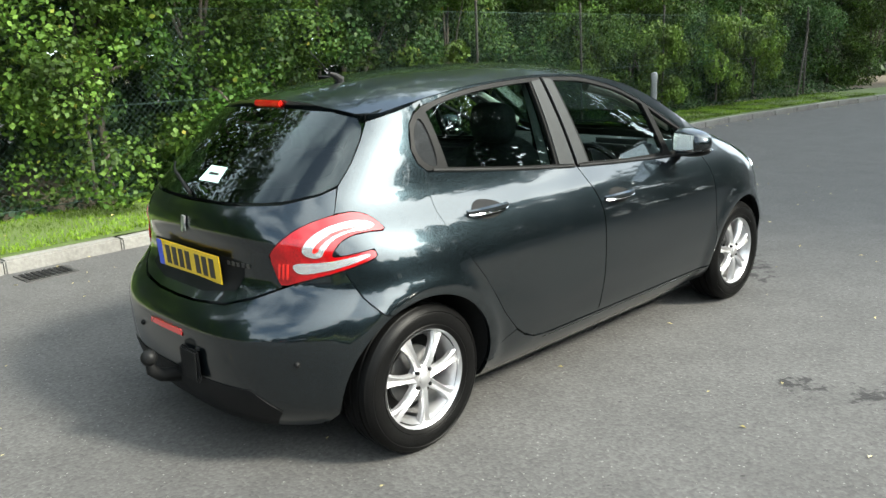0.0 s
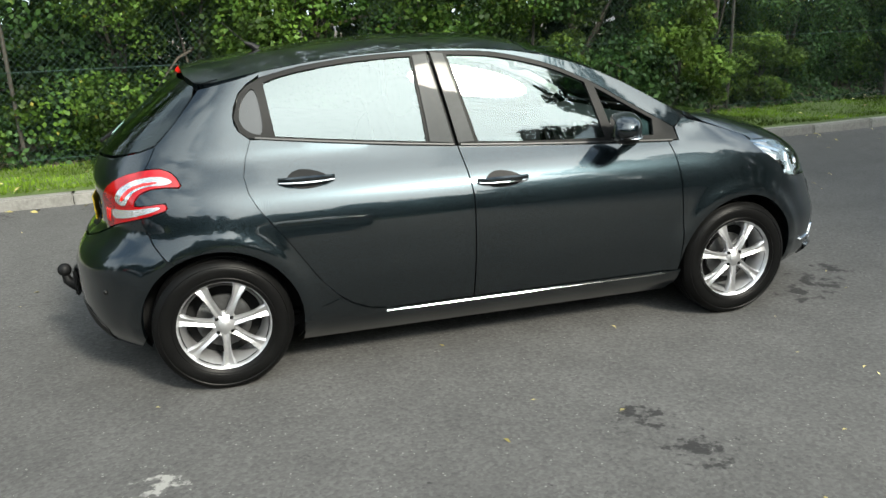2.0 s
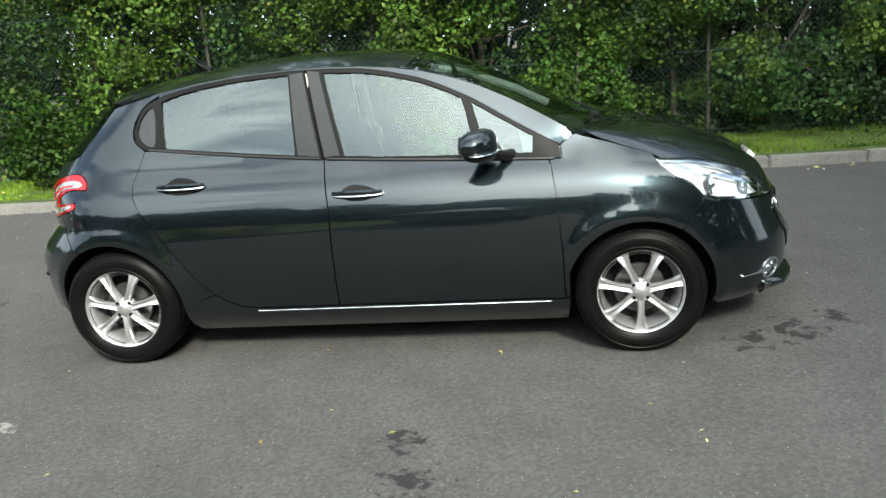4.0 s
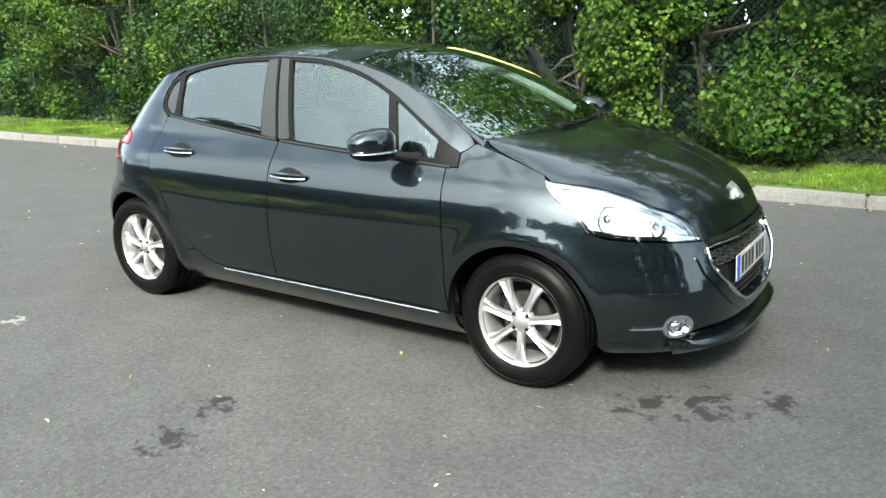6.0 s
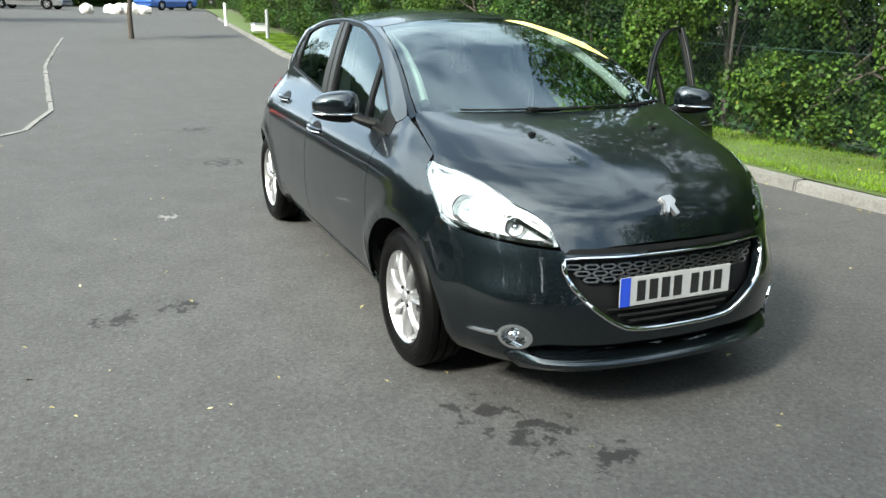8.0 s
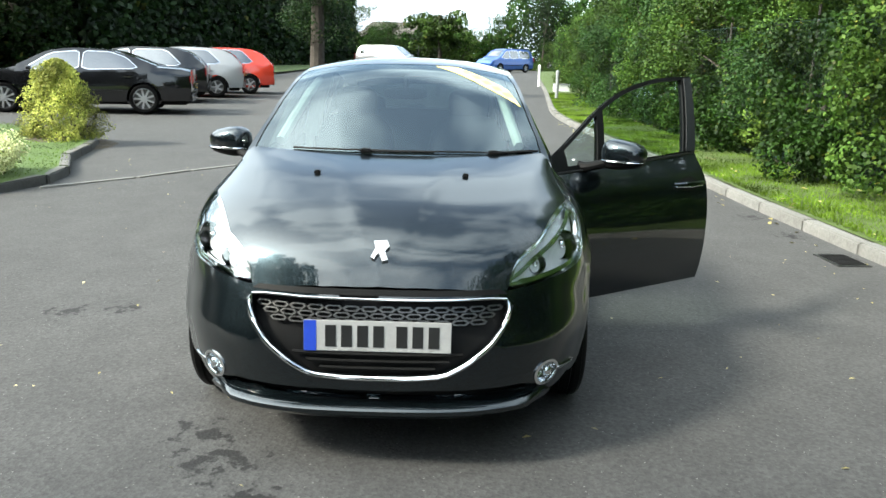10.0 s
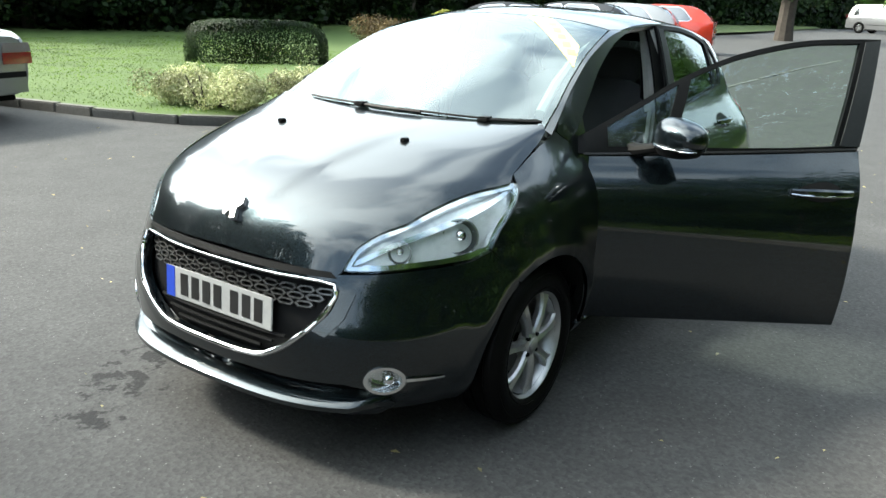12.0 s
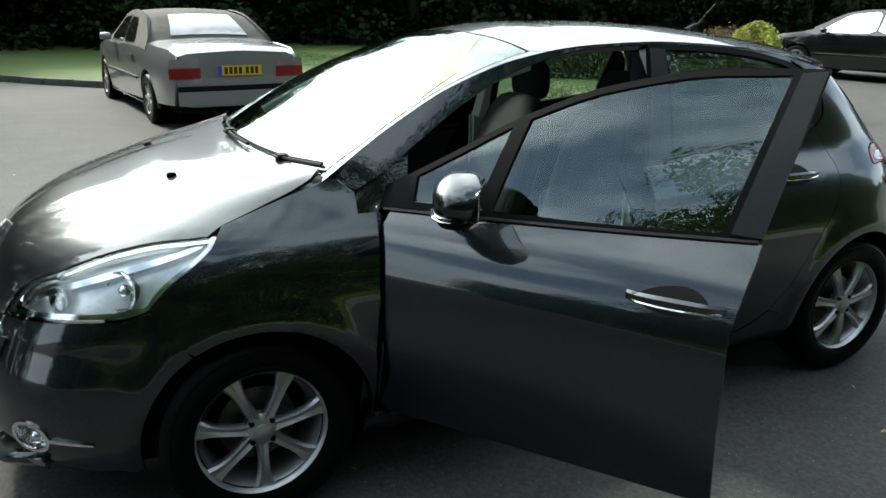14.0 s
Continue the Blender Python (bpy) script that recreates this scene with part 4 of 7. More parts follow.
    part("emblem", bm, ALLOY, bon, "chrome emblem")
    wsc = [(1.165, 0), (1.155, .2), (1.125, .4), (1.075, .575), (1.02, .655), (.9, .641), (.75, .612), (.55, .581), (.35, .557), (.235, .535), (.245, .4), (.262, .2), (.268, 0)]
    wsc = wsc + [(x, -y) for x, y in wsc[::-1] if y > 0]
    scr = sheet("windscreen", wsc, on_top, SCREEN, car, step=.05, deep=.004, gap=.002, label="tinted windscreen")
    ring = [inset(wsc, .03)]
    sheet("screen_border", wsc, on_top, VOID, scr, step=.05, deep=0, gap=.002, holes=ring, lift=-.005, label="black printed border")
    sheet("sticker", [(.285, .15), (.272, .27), (.50, .525), (.66, .583)], on_top, YELLOW, scr, step=.05, deep=.0, gap=0, lift=.002, label="yellow sun strip across the corner")
    for i in range(5):
        t = .12 + .16 * i
        a, b = (.29 + .33 * t, .235 + .32 * t), (.27 + .31 * (t + .1), .30 + .27 * (t + .1))
        sheet("bar", [a, (a[0] - .012, a[1] + .05), (a[0] + .04, a[1] + .085), (a[0] + .055, a[1] + .035)], on_top, AMBER, scr, step=.05, deep=0, gap=.008, lift=.0035)
    roof = [(.262, 0), (.256, .2), (.238, .4), (.228, .532), (.168, .5675), (0, .5605), (-.3, .5585), (-.6, .5585), (-1.0, .5555), (-1.13, .554), (-1.2, .5495), (-1.262, .522), (-1.285, .45), (-1.31, .32), (-1.325, .15), (-1.327, 0)]
    roof = roof + [(x, -y) for x, y in roof[::-1] if y > 0]
    rf = sheet("roof", roof, on_top, PAINT, car, step=.035, deep=.03)
    sheet("headlining", inset(roof, .03), lambda p: (p[0], p[1], top_z(*p) - .035), LINER, car, step=.1, deep=0, flip=True, label="pale headlining")
    for s in (-1, 1):
        pil = [(.225, s * .537), (.35, s * .559), (.55, s * .584), (.75, s * .615), (.9, s * .644), (1.02, s * .659), (1.03, s * .695), (.98, s * .686), (.8, s * .645), (.57, s * .606), (.3, s * .578), (.17, s * .568)]
        band = top_line(-1.02, .843, .0, 30) + [(.928, .986), (.962, 1.004), (.982, 1.022)] + [(x, RAIL_Z(x) - .0015) for x in (.95, .88, .8, .7, .57, .45, .3, .15, 0, -.15, -.3, -.6, -.8, -1.02)]
        sheet("pillar_side", [(u, z + .004) if i < 31 else (u, z) for i, (u, z) in enumerate(band)], on_side(s), PAINT, car, step=.03, deep=.012, gap=0)
        sheet("a_pillar", pil, on_top, PAINT, car, step=.03, deep=.03, gap=.001)
        piped("pillar_trim", [(x, s * (RAIL_Y(x) - .080 - .02 * x), RAIL_Z(x) - .045) for x in (.2, .45, .7, .88)], .024, LINER, car, 8, "pale inner pillar trim")
        bm = bmesh.new()
        box(bm, -.30, -.17, *sorted((s * .60, s * .64)), .42, 1.0, bevel=.015)
        tube(bm, [(-.235, s * .615, .98), (-.255, s * .575, 1.15), (-.275, s * .515, 1.37)], [.05, .045, .04], 8)
        part("b_pillar_trim", bm, LINER, car, "pale inner pillar trim", True)
        bm = bmesh.new()
        tube(bm, [(-1.15, s * .56, 1.02), (-1.12, s * .50, 1.18), (-1.05, s * .465, 1.28)], [.07, .06, .045], 8)
        part("c_pillar_trim", bm, LINER, car, "pale inner pillar trim", True)
    # aerial
    bm = bmesh.new()
    tube(bm, [(-.97, 0, 1.408), (-1.0, 0, 1.43), (-1.03, 0, 1.442)], [.022, .014, .008], 10)
    aer = part("aerial", bm, PLASTIC, rf, "short black roof aerial", True)
    piped("aerial_rod", [(-1.02, 0, 1.435), (-1.07, 0, 1.485), (-1.13, 0, 1.54)], .0025, PLASTIC, aer, 6)
    # wipers
    foot = curve((0, 1.15), (.2, 1.14), (.4, 1.11), (.57, 1.055), (.7, 1.0))
    for y0, y1, yp in ((-.47, .2, -.13), (.19, .62, .44)):
        pts = [(foot(abs(y)) - .035, y) for y in np.linspace(y0, y1, 9)]
        wp = piped("wiper", [(a, b, top_z(a, b) + .009) for a, b in pts], .0045, PLASTIC, car, 6, "black wiper blade and arm at rest")
        arm = [(foot(abs(y)) - .018, y) for y in np.linspace(yp, yp + (.30 if yp < 0 else .2), 5)]
        piped("wiper_arm", [(a, b, top_z(a, b) + .016) for a, b in arm], .006, PLASTIC, wp, 6)
        c = arm[0]
        bm = bmesh.new()
        box(bm, c[0] - .03, c[0] + .015, c[1] - .03, c[1] + .02, top_z(*c) + .006, top_z(*c) + .026, bevel=.006)
        part("wiper_joint", bm, PLASTIC, wp, "", True)
    sheet("scuttle", [(1.135, 0), (1.125, .2), (1.10, .4), (1.055, .58), (1.03, .66), (.98, .63), (1.03, .5), (1.07, .3), (1.09, 0), (1.07, -.3), (1.03, -.5), (.98, -.63), (1.03, -.66), (1.055, -.58), (1.10, -.4), (1.125, -.2)], lambda p: (p[0] + .01, p[1], 1.0), PLASTIC, car, step=.06, deep=0)
    # front bumper with its openings
    arch_f = [(2.335 - u, z) for u, z in arc(1.269, ARCH, 57, -13, 12)]
    right = [(0, .662), (.12, .660), (.25, .658), (.385, .652)] + [(2.335 - u, z) for u, z in BEAM_DN[:3:-1]] + [(2.335 - 1.445, .617)] + arch_f + [(.70, .19), (.45, .20), (.2, .205)]
    bump = right + [(-p, z) for p, z in right[::-1] if p > 0] + [(0, .205)]
    g_half = [(0, .630), (.18, .630), (.385, .630), (.394, .60), (.375, .545), (.315, .468), (.25, .405), (.19, .366), (.10, .357)]
    grille = g_half + [(0, .356)] + [(-p, z) for p, z in g_half[::-1] if p > 0]
    low_half = [(0, .310), (.25, .310), (.42, .314), (.50, .292), (.47, .264), (.2, .256)]
    low = low_half + [(0, .256)] + [(-p, z) for p, z in low_half[::-1] if p > 0]
    fogs = []
    for s in (-1, 1):
        fogs.append([(s * (2.335 - 1.817) + .046 * math.cos(a), .332 + .044 * math.sin(a)) for a in np.linspace(0, 2 * math.pi, 24, endpoint=False)])
    sheet("front_bumper", bump, on_front, PAINT, car, step=.026, deep=.03, holes=[grille, low] + fogs)
    # grille
    rec = lambda p: (on_front(p)[0] - .045, on_front(p)[1] * .97, p[1])
    grl = sheet("grille", inset(grille, -.02), rec, PLASTIC, car, step=.05, deep=0, label="black honeycomb grille in a chrome frame")
    loop = soften(grille, 1, .2)
    ends = [(on_front((p, z))[0] + .006, on_front((p, z))[1], z) for p, z in loop]
    piped("grille_frame", ends + ends[:1], [.0045 if z > .62 else .0095 for p, z in loop] + [.0045], CHROME, grl, 10, "chrome grille frame")
    lip_out, lip_in = inset(grille, -.045), inset(grille, -.008)
    keep = [i for i, (p, z) in enumerate(grille) if z < .61]
    sheet("grille_surround", [tuple(lip_out[i]) for i in keep] + [tuple(lip_in[i]) for i in keep[::-1]], on_front, PAINT, grl, step=.022, deep=.02, gap=0, lift=.008, label="painted raised surround")
    hexes = []
    for row in range(4):
        for col in range(-7, 8):
            p, z = col * .054 + (.027 if row % 2 else 0), .606 - row * .022
            if in_poly(inset(grille, .03), [(p, z)])[0]:
                hexes.append((p, z))
    for p, z in hexes:
        ring = [(p + .027 * math.cos(a), z + .0125 * math.sin(a)) for a in (0, .9, 2.24, math.pi, 4.04, 5.38)]
        core = [(p + .0195 * math.cos(a), z + .0065 * math.sin(a)) for a in (0, .9, 2.24, math.pi, 4.04, 5.38)]
        sheet("grille_cell", ring, rec, STEEL, grl, step=.05, deep=.012, gap=0, holes=[core], lift=.02)
    for k in range(3):
        z = .432 - .026 * k
        lim = .25 - .04 * k
        piped("grille_bar", [(rec((p, z))[0] + .015, rec((p, z))[1], z) for p in np.linspace(-lim, lim, 9)], .006, VOID, grl, 6)
    plate_unit(car, pose(2.008, 0, .497, 0, -3, 0), PLATE_W, "white number plate with blue band")
    sheet("lower_intake", inset(low, -.02), lambda p: (on_front(p)[0] - .05, on_front(p)[1] * .97, p[1]), VOID, car, step=.06, deep=0)
    # spoiler lip
    lip = [(.0, .250), (.25, .250), (.44, .252), (.53, .268), (.545, .258), (.50, .20), (.25, .185), (0, .185)]
    lip = lip + [(-p, z) for p, z in lip[::-1] if p > 0]
    sheet("spoiler_lip", lip, on_front, PAINT, car, step=.025, deep=.06, gap=0, lift=.016, label="painted lower spoiler lip")
    bm = bmesh.new()
    rows = []
    for p in np.linspace(-.54, .54, 25):
        f = min((.54 - abs(p)) / .09, 1)
        x, y, z = on_front((p, .25))
        z = .243 + .022 * (1 - f)
        out = .012 + .030 * f
        rows.append([bm.verts.new((x + dx, y, z + dz)) for dx, dz in ((-.02, .022), (out * .55, .014), (out, 0), (out, -.016), (out * .5, -.03), (-.02, -.04))])
    for a, b in zip(rows, rows[1:]):
        for k in range(5):
            bm.faces.new((a[k], a[k + 1], b[k + 1], b[k]))
    part("lip_edge", bm, PAINT, car, "rounded edge of the spoiler lip", True)
    # shade and dark reflection under the bonnet's curl, laid on as a black strip
    sheet("bonnet_edge_shade", [(-.39, .640), (.39, .640), (.37, .657), (.2, .660), (-.2, .660), (-.37, .657)], on_front, TRIM, car, step=.03, deep=.0, gap=0, lift=.003, label="black strip painted for the dark under the bonnet edge")
    for s, hole in zip((-1, 1), fogs):
        cup = sheet("fog_lamp", hole, lambda p: (on_front(p)[0] - .03, on_front(p)[1] * .985, p[1]), CHROME, car, step=.03, deep=.0, gap=-.004, label="round chrome fog lamp")
        sheet("fog_ring", inset(np.array(hole), -.006), on_front, CHROME, cup, step=.012, deep=.03, gap=0, holes=[inset(np.array(hole), .004)], lift=.005, label="chrome ring")
        sheet("fog_lens", hole, on_front, CLEAR, cup, step=.03, deep=0, gap=.002, lift=.002, label="clear lens")
        c = on_front((s * .518, .332))
        bm = bmesh.new()
        bmesh.ops.create_uvsphere(bm, u_segments=14, v_segments=8, radius=.022)
        bmesh.ops.translate(bm, vec=(c[0] - .02, c[1], c[2]), verts=bm.verts)
        part("fog_bulb", bm, CHROME, cup, "", True)
        blade = [(s * .570, .338), (s * .62, .334), (s * .672, .330), (s * .672, .324), (s * .62, .325), (s * .570, .326)]
        sheet("fog_blade", blade, on_front, CHROME, cup, step=.02, deep=.006, gap=0, lift=.007, label="chrome blade")
        # headlamp
        hl = soften(BEAM_UP + BEAM_DN, 1, .2)
        hp = on_side(s)
        bowl = sheet("headlamp", hl, lambda p, s=s: tuple(np.array(on_side(s)(p)) - np.array((.045, s * .035, 0))), LAMPBOWL, car, step=.05, deep=0, label="clear headlamp with chrome reflectors")
        sheet("headlamp_lens", hl, hp, CLEAR, bowl, step=.03, deep=.03, gap=.003, lift=.001, label="clear lens")
        sheet("chrome_edge", hl, lambda p, s=s: tuple(np.array(on_side(s)(p)) - np.array((.012, s * .01, 0))), CHROME, bowl, step=.03, deep=.02, gap=.004, holes=[inset(hl, .016)], label="chrome edge")
        bar = soften([(1.915, .680), (1.80, .748), (1.66, .800), (1.53, .842), (1.42, .876), (1.43, .862), (1.53, .826), (1.66, .783), (1.80, .731), (1.90, .672)], 1, .2)
        sheet("lamp_divider", bar, lambda p, s=s: tuple(np.array(on_side(s)(p)) - np.array((.022, s * .016, 0))), CHROME, bowl, step=.02, deep=.014, gap=0, label="chrome bar across the lamp")
        sill = soften([(1.885, .668), (1.837, .667), (1.724, .680), (1.65, .687), (1.587, .694), (1.535, .716), (1.555, .722), (1.60, .708), (1.66, .699), (1.73, .692), (1.84, .680), (1.885, .680)], 1, .2)
        sheet("lamp_sill", sill, lambda p, s=s: tuple(np.array(on_side(s)(p)) - np.array((.014, s * .010, 0))), CHROME, bowl, step=.02, deep=.014, gap=0, label="chrome lower edge")
        for u, z, r in ((1.785, .711, .036), (1.615, .753, .055)):
            x, y, zz = hp((u, z))
            bm = bmesh.new()
            aim = look((x - .035, y - s * .03, zz), (x + 2, y + s * 1.0, zz + .25)) @ pose(0, 0, 0, 90, 0, 0).inverted()
            lathe(bm, [(.0, -.05), (r * .35, -.045), (r * .75, -.02), (r, .012), (r * 1.06, .013)], 24, aim)
            bowl_in = part("reflector", bm, DARKBOWL, bowl, "smoked chrome reflector bowl", True)
            bm = bmesh.new()
            lathe(bm, [(r * .98, .008), (r * 1.0, .013), (r * 1.05, .013), (r * 1.08, .006), (r * 1.04, .0)], 28, aim, closed=True)
            part("bowl_ring", bm, CHROME, bowl_in, "chrome ring", True)
            bm = bmesh.new()
            bmesh.ops.create_uvsphere(bm, u_segments=12, v_segments=8, radius=r * .36)
            bmesh.ops.translate(bm, vec=(x - .04, y - s * .035, zz), verts=bm.verts)
            part("bulb", bm, CHROME, bowl, "", True)
        # tail lamp
        tl = soften(LAMP, 1, .25)
        tail = sheet("tail_lamp", tl, hp, REDLENS, car, step=.018, deep=.02, gap=.002, lift=.004, label="red C-shaped tail lamp with white inset")
        up = soften([(-1.70, .845), (-1.665, .895), (-1.60, .927), (-1.50, .94), (-1.43, .92), (-1.45, .906), (-1.53, .903), (-1.585, .885), (-1.615, .85), (-1.625, .825), (-1.66, .822)], 2)
        dn = soften([(-1.735, .805), (-1.62, .806), (-1.5, .824), (-1.465, .828), (-1.465, .816), (-1.56, .787), (-1.66, .768), (-1.715, .765)], 2)
        sheet("white_lens", up, hp, WHITELENS, tail, step=.015, deep=.002, gap=0, lift=.0065, label="white reversing lens")
        for k in range(3):
            sheet("red_rib", [(-1.785 + .016 * k, .745), (-1.778 + .016 * k, .744), (-1.774 + .016 * k, .80), (-1.781 + .016 * k, .80)], hp, REDHOT, tail, step=.015, deep=.002, gap=0, lift=.0065, label="bright red rib")
        sheet("red_bar", soften([(-1.66, .845), (-1.635, .88), (-1.58, .91), (-1.5, .918), (-1.5, .912), (-1.575, .90), (-1.622, .87), (-1.643, .84)], 1), hp, REDHOT, tail, step=.012, deep=.002, gap=0, lift=.0085, label="bright red bar")
        sheet("white_lens", dn, hp, WHITELENS, tail, step=.015, deep=.002, gap=0, lift=.0065, label="white lens")
    # rear
    gate = [(0, .985), (.33, .99), (.55, 1.0), (.70, 1.027), (.771, 1.05), (.757, .968)] + [(2.335 + u, z) for u, z in (LAMP[5], LAMP[4], LAMP[3], LAMP[2], LAMP[1], LAMP[0], LAMP[24], LAMP[23])] + [(.45, .672), (.33, .641), (.15, .627), (0, .624)]
    gate = gate + [(-p, z) for p, z in gate[::-1] if p > 0]
    tg = sheet("tailgate", gate, on_rear, PAINT, car, step=.026, deep=.02)
    rw = [(0, 1.318), (.4, 1.318), (.75, 1.309), (.90, 1.285), (.915, 1.25), (.905, 1.223), (.84, 1.13), (.775, 1.055), (.70, 1.03), (.55, 1.007), (.33, .997), (0, .992)]
    rw = rw + [(-p, z) for p, z in rw[::-1] if p > 0]
    rg = sheet("rear_window", rw, on_rear, DARKGLASS, car, step=.05, deep=.004, gap=.003, label="dark tinted rear window")
    sheet("window_border", rw, on_rear, VOID, rg, step=.05, deep=0, gap=.003, holes=[inset(rw, .05)], lift=-.006, label="black printed border")
    sheet("paper_notice", [(.04, 1.052), (-.15, 1.052), (-.14, 1.104), (.03, 1.104)], on_rear, STICKER, rg, step=.05, deep=0, gap=0, lift=.002, label="pale green notice in the window")
    sheet("bar", [(-.01, 1.075), (-.11, 1.075), (-.11, 1.081), (-.01, 1.083)], on_rear, INK, rg, step=.05, deep=0, gap=0, lift=.004)
    sp = [(-1.215, 0), (-1.21, .3), (-1.195, .44), (-1.185, .535), (-1.24, .533), (-1.285, .50), (-1.325, .36), (-1.345, .15), (-1.35, 0)]
    sp = sp + [(x, -y) for x, y in sp[::-1] if y > 0]
    spo = sheet("roof_spoiler", sp, lambda p: (p[0], p[1], top_z(p[0], p[1]) + .005), PAINT, car, step=.025, deep=.04, gap=0)
    bm = bmesh.new()
    box(bm, -1.362, -1.33, -.10, .10, 1.318, 1.346, bevel=.006)
    part("brake_light", bm, REDHOT, spo, "red high-level brake light", True)
    # rear wiper
    piped("rear_wiper", [(-1.745, -.0, 1.012), (-1.715, .1, 1.03), (-1.65, .3, 1.06), (-1.59, .42, 1.08)], .008, PLASTIC, car, 6, "black rear wiper")
    bm = bmesh.new()
    vs = [bm.verts.new((-1.784 + (.006 if z > .9 else 0), y, z)) for y, z in ((-.012, .925), (.012, .928), (.020, .905), (.010, .89), (.018, .866), (.004, .862), (-.006, .88), (-.018, .868), (-.014, .895))]
    r = bmesh.ops.extrude_face_region(bm, geom=[bm.faces.new(vs)])
    bmesh.ops.translate(bm, vec=(-.008, 0, 0), verts=[v for v in r["geom"] if isinstance(v, bmesh.types.BMVert)])
    bmesh.ops.recalc_face_normals(bm, faces=bm.faces)
    part("emblem", bm, ALLOY, tg, "chrome emblem", True)
    for i in range(5):
        c = on_rear((-.30 - .028 * i, .775))
        bm = bmesh.new()
        box(bm, c[0] - .003, c[0] + .003, c[1] - .010, c[1] + .010, c[2] - .008, c[2] + .008)
        part("bar", bm, STEEL, tg)
    sheet("plate_recess", soften([(.36, .80), (-.36, .80), (-.40, .76), (-.34, .655), (.34, .655), (.40, .76)], 1), on_rear, TRIM, tg, step=.04, deep=.0, gap=0, lift=.002, label="dark plate recess")
    plate_unit(car, pose(-1.784, 0, .745, 0, 3, 180), PLATE_Y, "yellow number plate with blue band")
    arch_r = [(2.335 + u, z) for u, z in arc(-1.269, ARCH, 118, 191, 14)]
    rb = [(0, .619), (.15, .622), (.33, .636), (.45, .667), (.562, .708)] + [(2.335 + u, z) for u, z in LAMP[22:20:-1]] + [(2.335 - 1.50, .677), (2.335 - 1.443, .612)] + arch_r + [(.66, .175), (.4, .165), (0, .16)]
    rb = rb + [(-p, z) for p, z in rb[::-1] if p > 0]
    rear_b = sheet("rear_bumper", rb, on_rear, PAINT, car, step=.028, deep=.02)
    sheet("rear_fog_lamp", [(.12, .515), (-.12, .515), (-.125, .49), (.125, .49)], on_rear, REDHOT, rear_b, step=.03, deep=.004, gap=0, lift=.004, label="red rear fog lamp")
    sheet("valance", [(.45, .345), (-.45, .345), (-.55, .26), (-.5, .17), (.5, .17), (.55, .26)], on_rear, PLASTIC, rear_b, step=.05, deep=.004, gap=0, lift=.004, label="black lower valance")
    for p in (-.62, -.22, .22, .62):
        c = on_rear((p, .46))
        bm = bmesh.new()
        bmesh.ops.create_uvsphere(bm, u_segments=10, v_segments=6, radius=.012)
        bmesh.ops.translate(bm, vec=c, verts=bm.verts)
        part("parking_sensor", bm, TRIM, rear_b, "", True)
    # tow bar
    piped("tow_bar", [(-1.78, -.02, .29), (-1.90, -.02, .30), (-1.96, -.02, .315), (-1.995, -.02, .345), (-2.0, -.02, .375)], [.034, .032, .028, .024, .018], TRIM, car, 12, "black tow bar with ball")
    bm = bmesh.new()
    bmesh.ops.create_uvsphere(bm, u_segments=18, v_segments=12, radius=.033)
    bmesh.ops.translate(bm, vec=(-2.0, -.02, .398), verts=bm.verts)
    part("tow_ball", bm, TRIM, car, "black steel tow ball", True)
    bm = bmesh.new()
    box(bm, -1.925, -1.905, -.26, -.13, .33, .46, bevel=.008)
    part("tow_socket", bm, PLASTIC, car, "black trailer socket")
    # underside, floor and bulkheads
    bm = bmesh.new()
    box(bm, -1.55, 1.62, -.62, .62, .17, .25, bevel=.02)
    part("floor_pan", bm, VOID, car)
    bm = bmesh.new()
    box(bm, 1.0, 1.04, -.62, .62, .25, .93)
    part("bulkhead", bm, VOID, car)
    bm = bmesh.new()
    box(bm, -.95, .95, .66, .77, .20, .29, bevel=.02)
    part("inner_sill", bm, PLASTIC, car)
    build_interior(car)
    return car


def cushion(bm, c, r, pw=3.2, m=None, seg=(20, 12)):
    res = bmesh.ops.create_uvsphere(bm, u_segments=seg[0], v_segments=seg[1], radius=1)
    for v in res["verts"]:
        q = [math.copysign(abs(a) ** (2 / pw), a) for a in v.co]
        v.co = Vector(c) + Vector((q[0] * r[0], q[1] * r[1], q[2] * r[2]))
    if m is not None:
        bmesh.ops.transform(bm, matrix=m, verts=res["verts"])


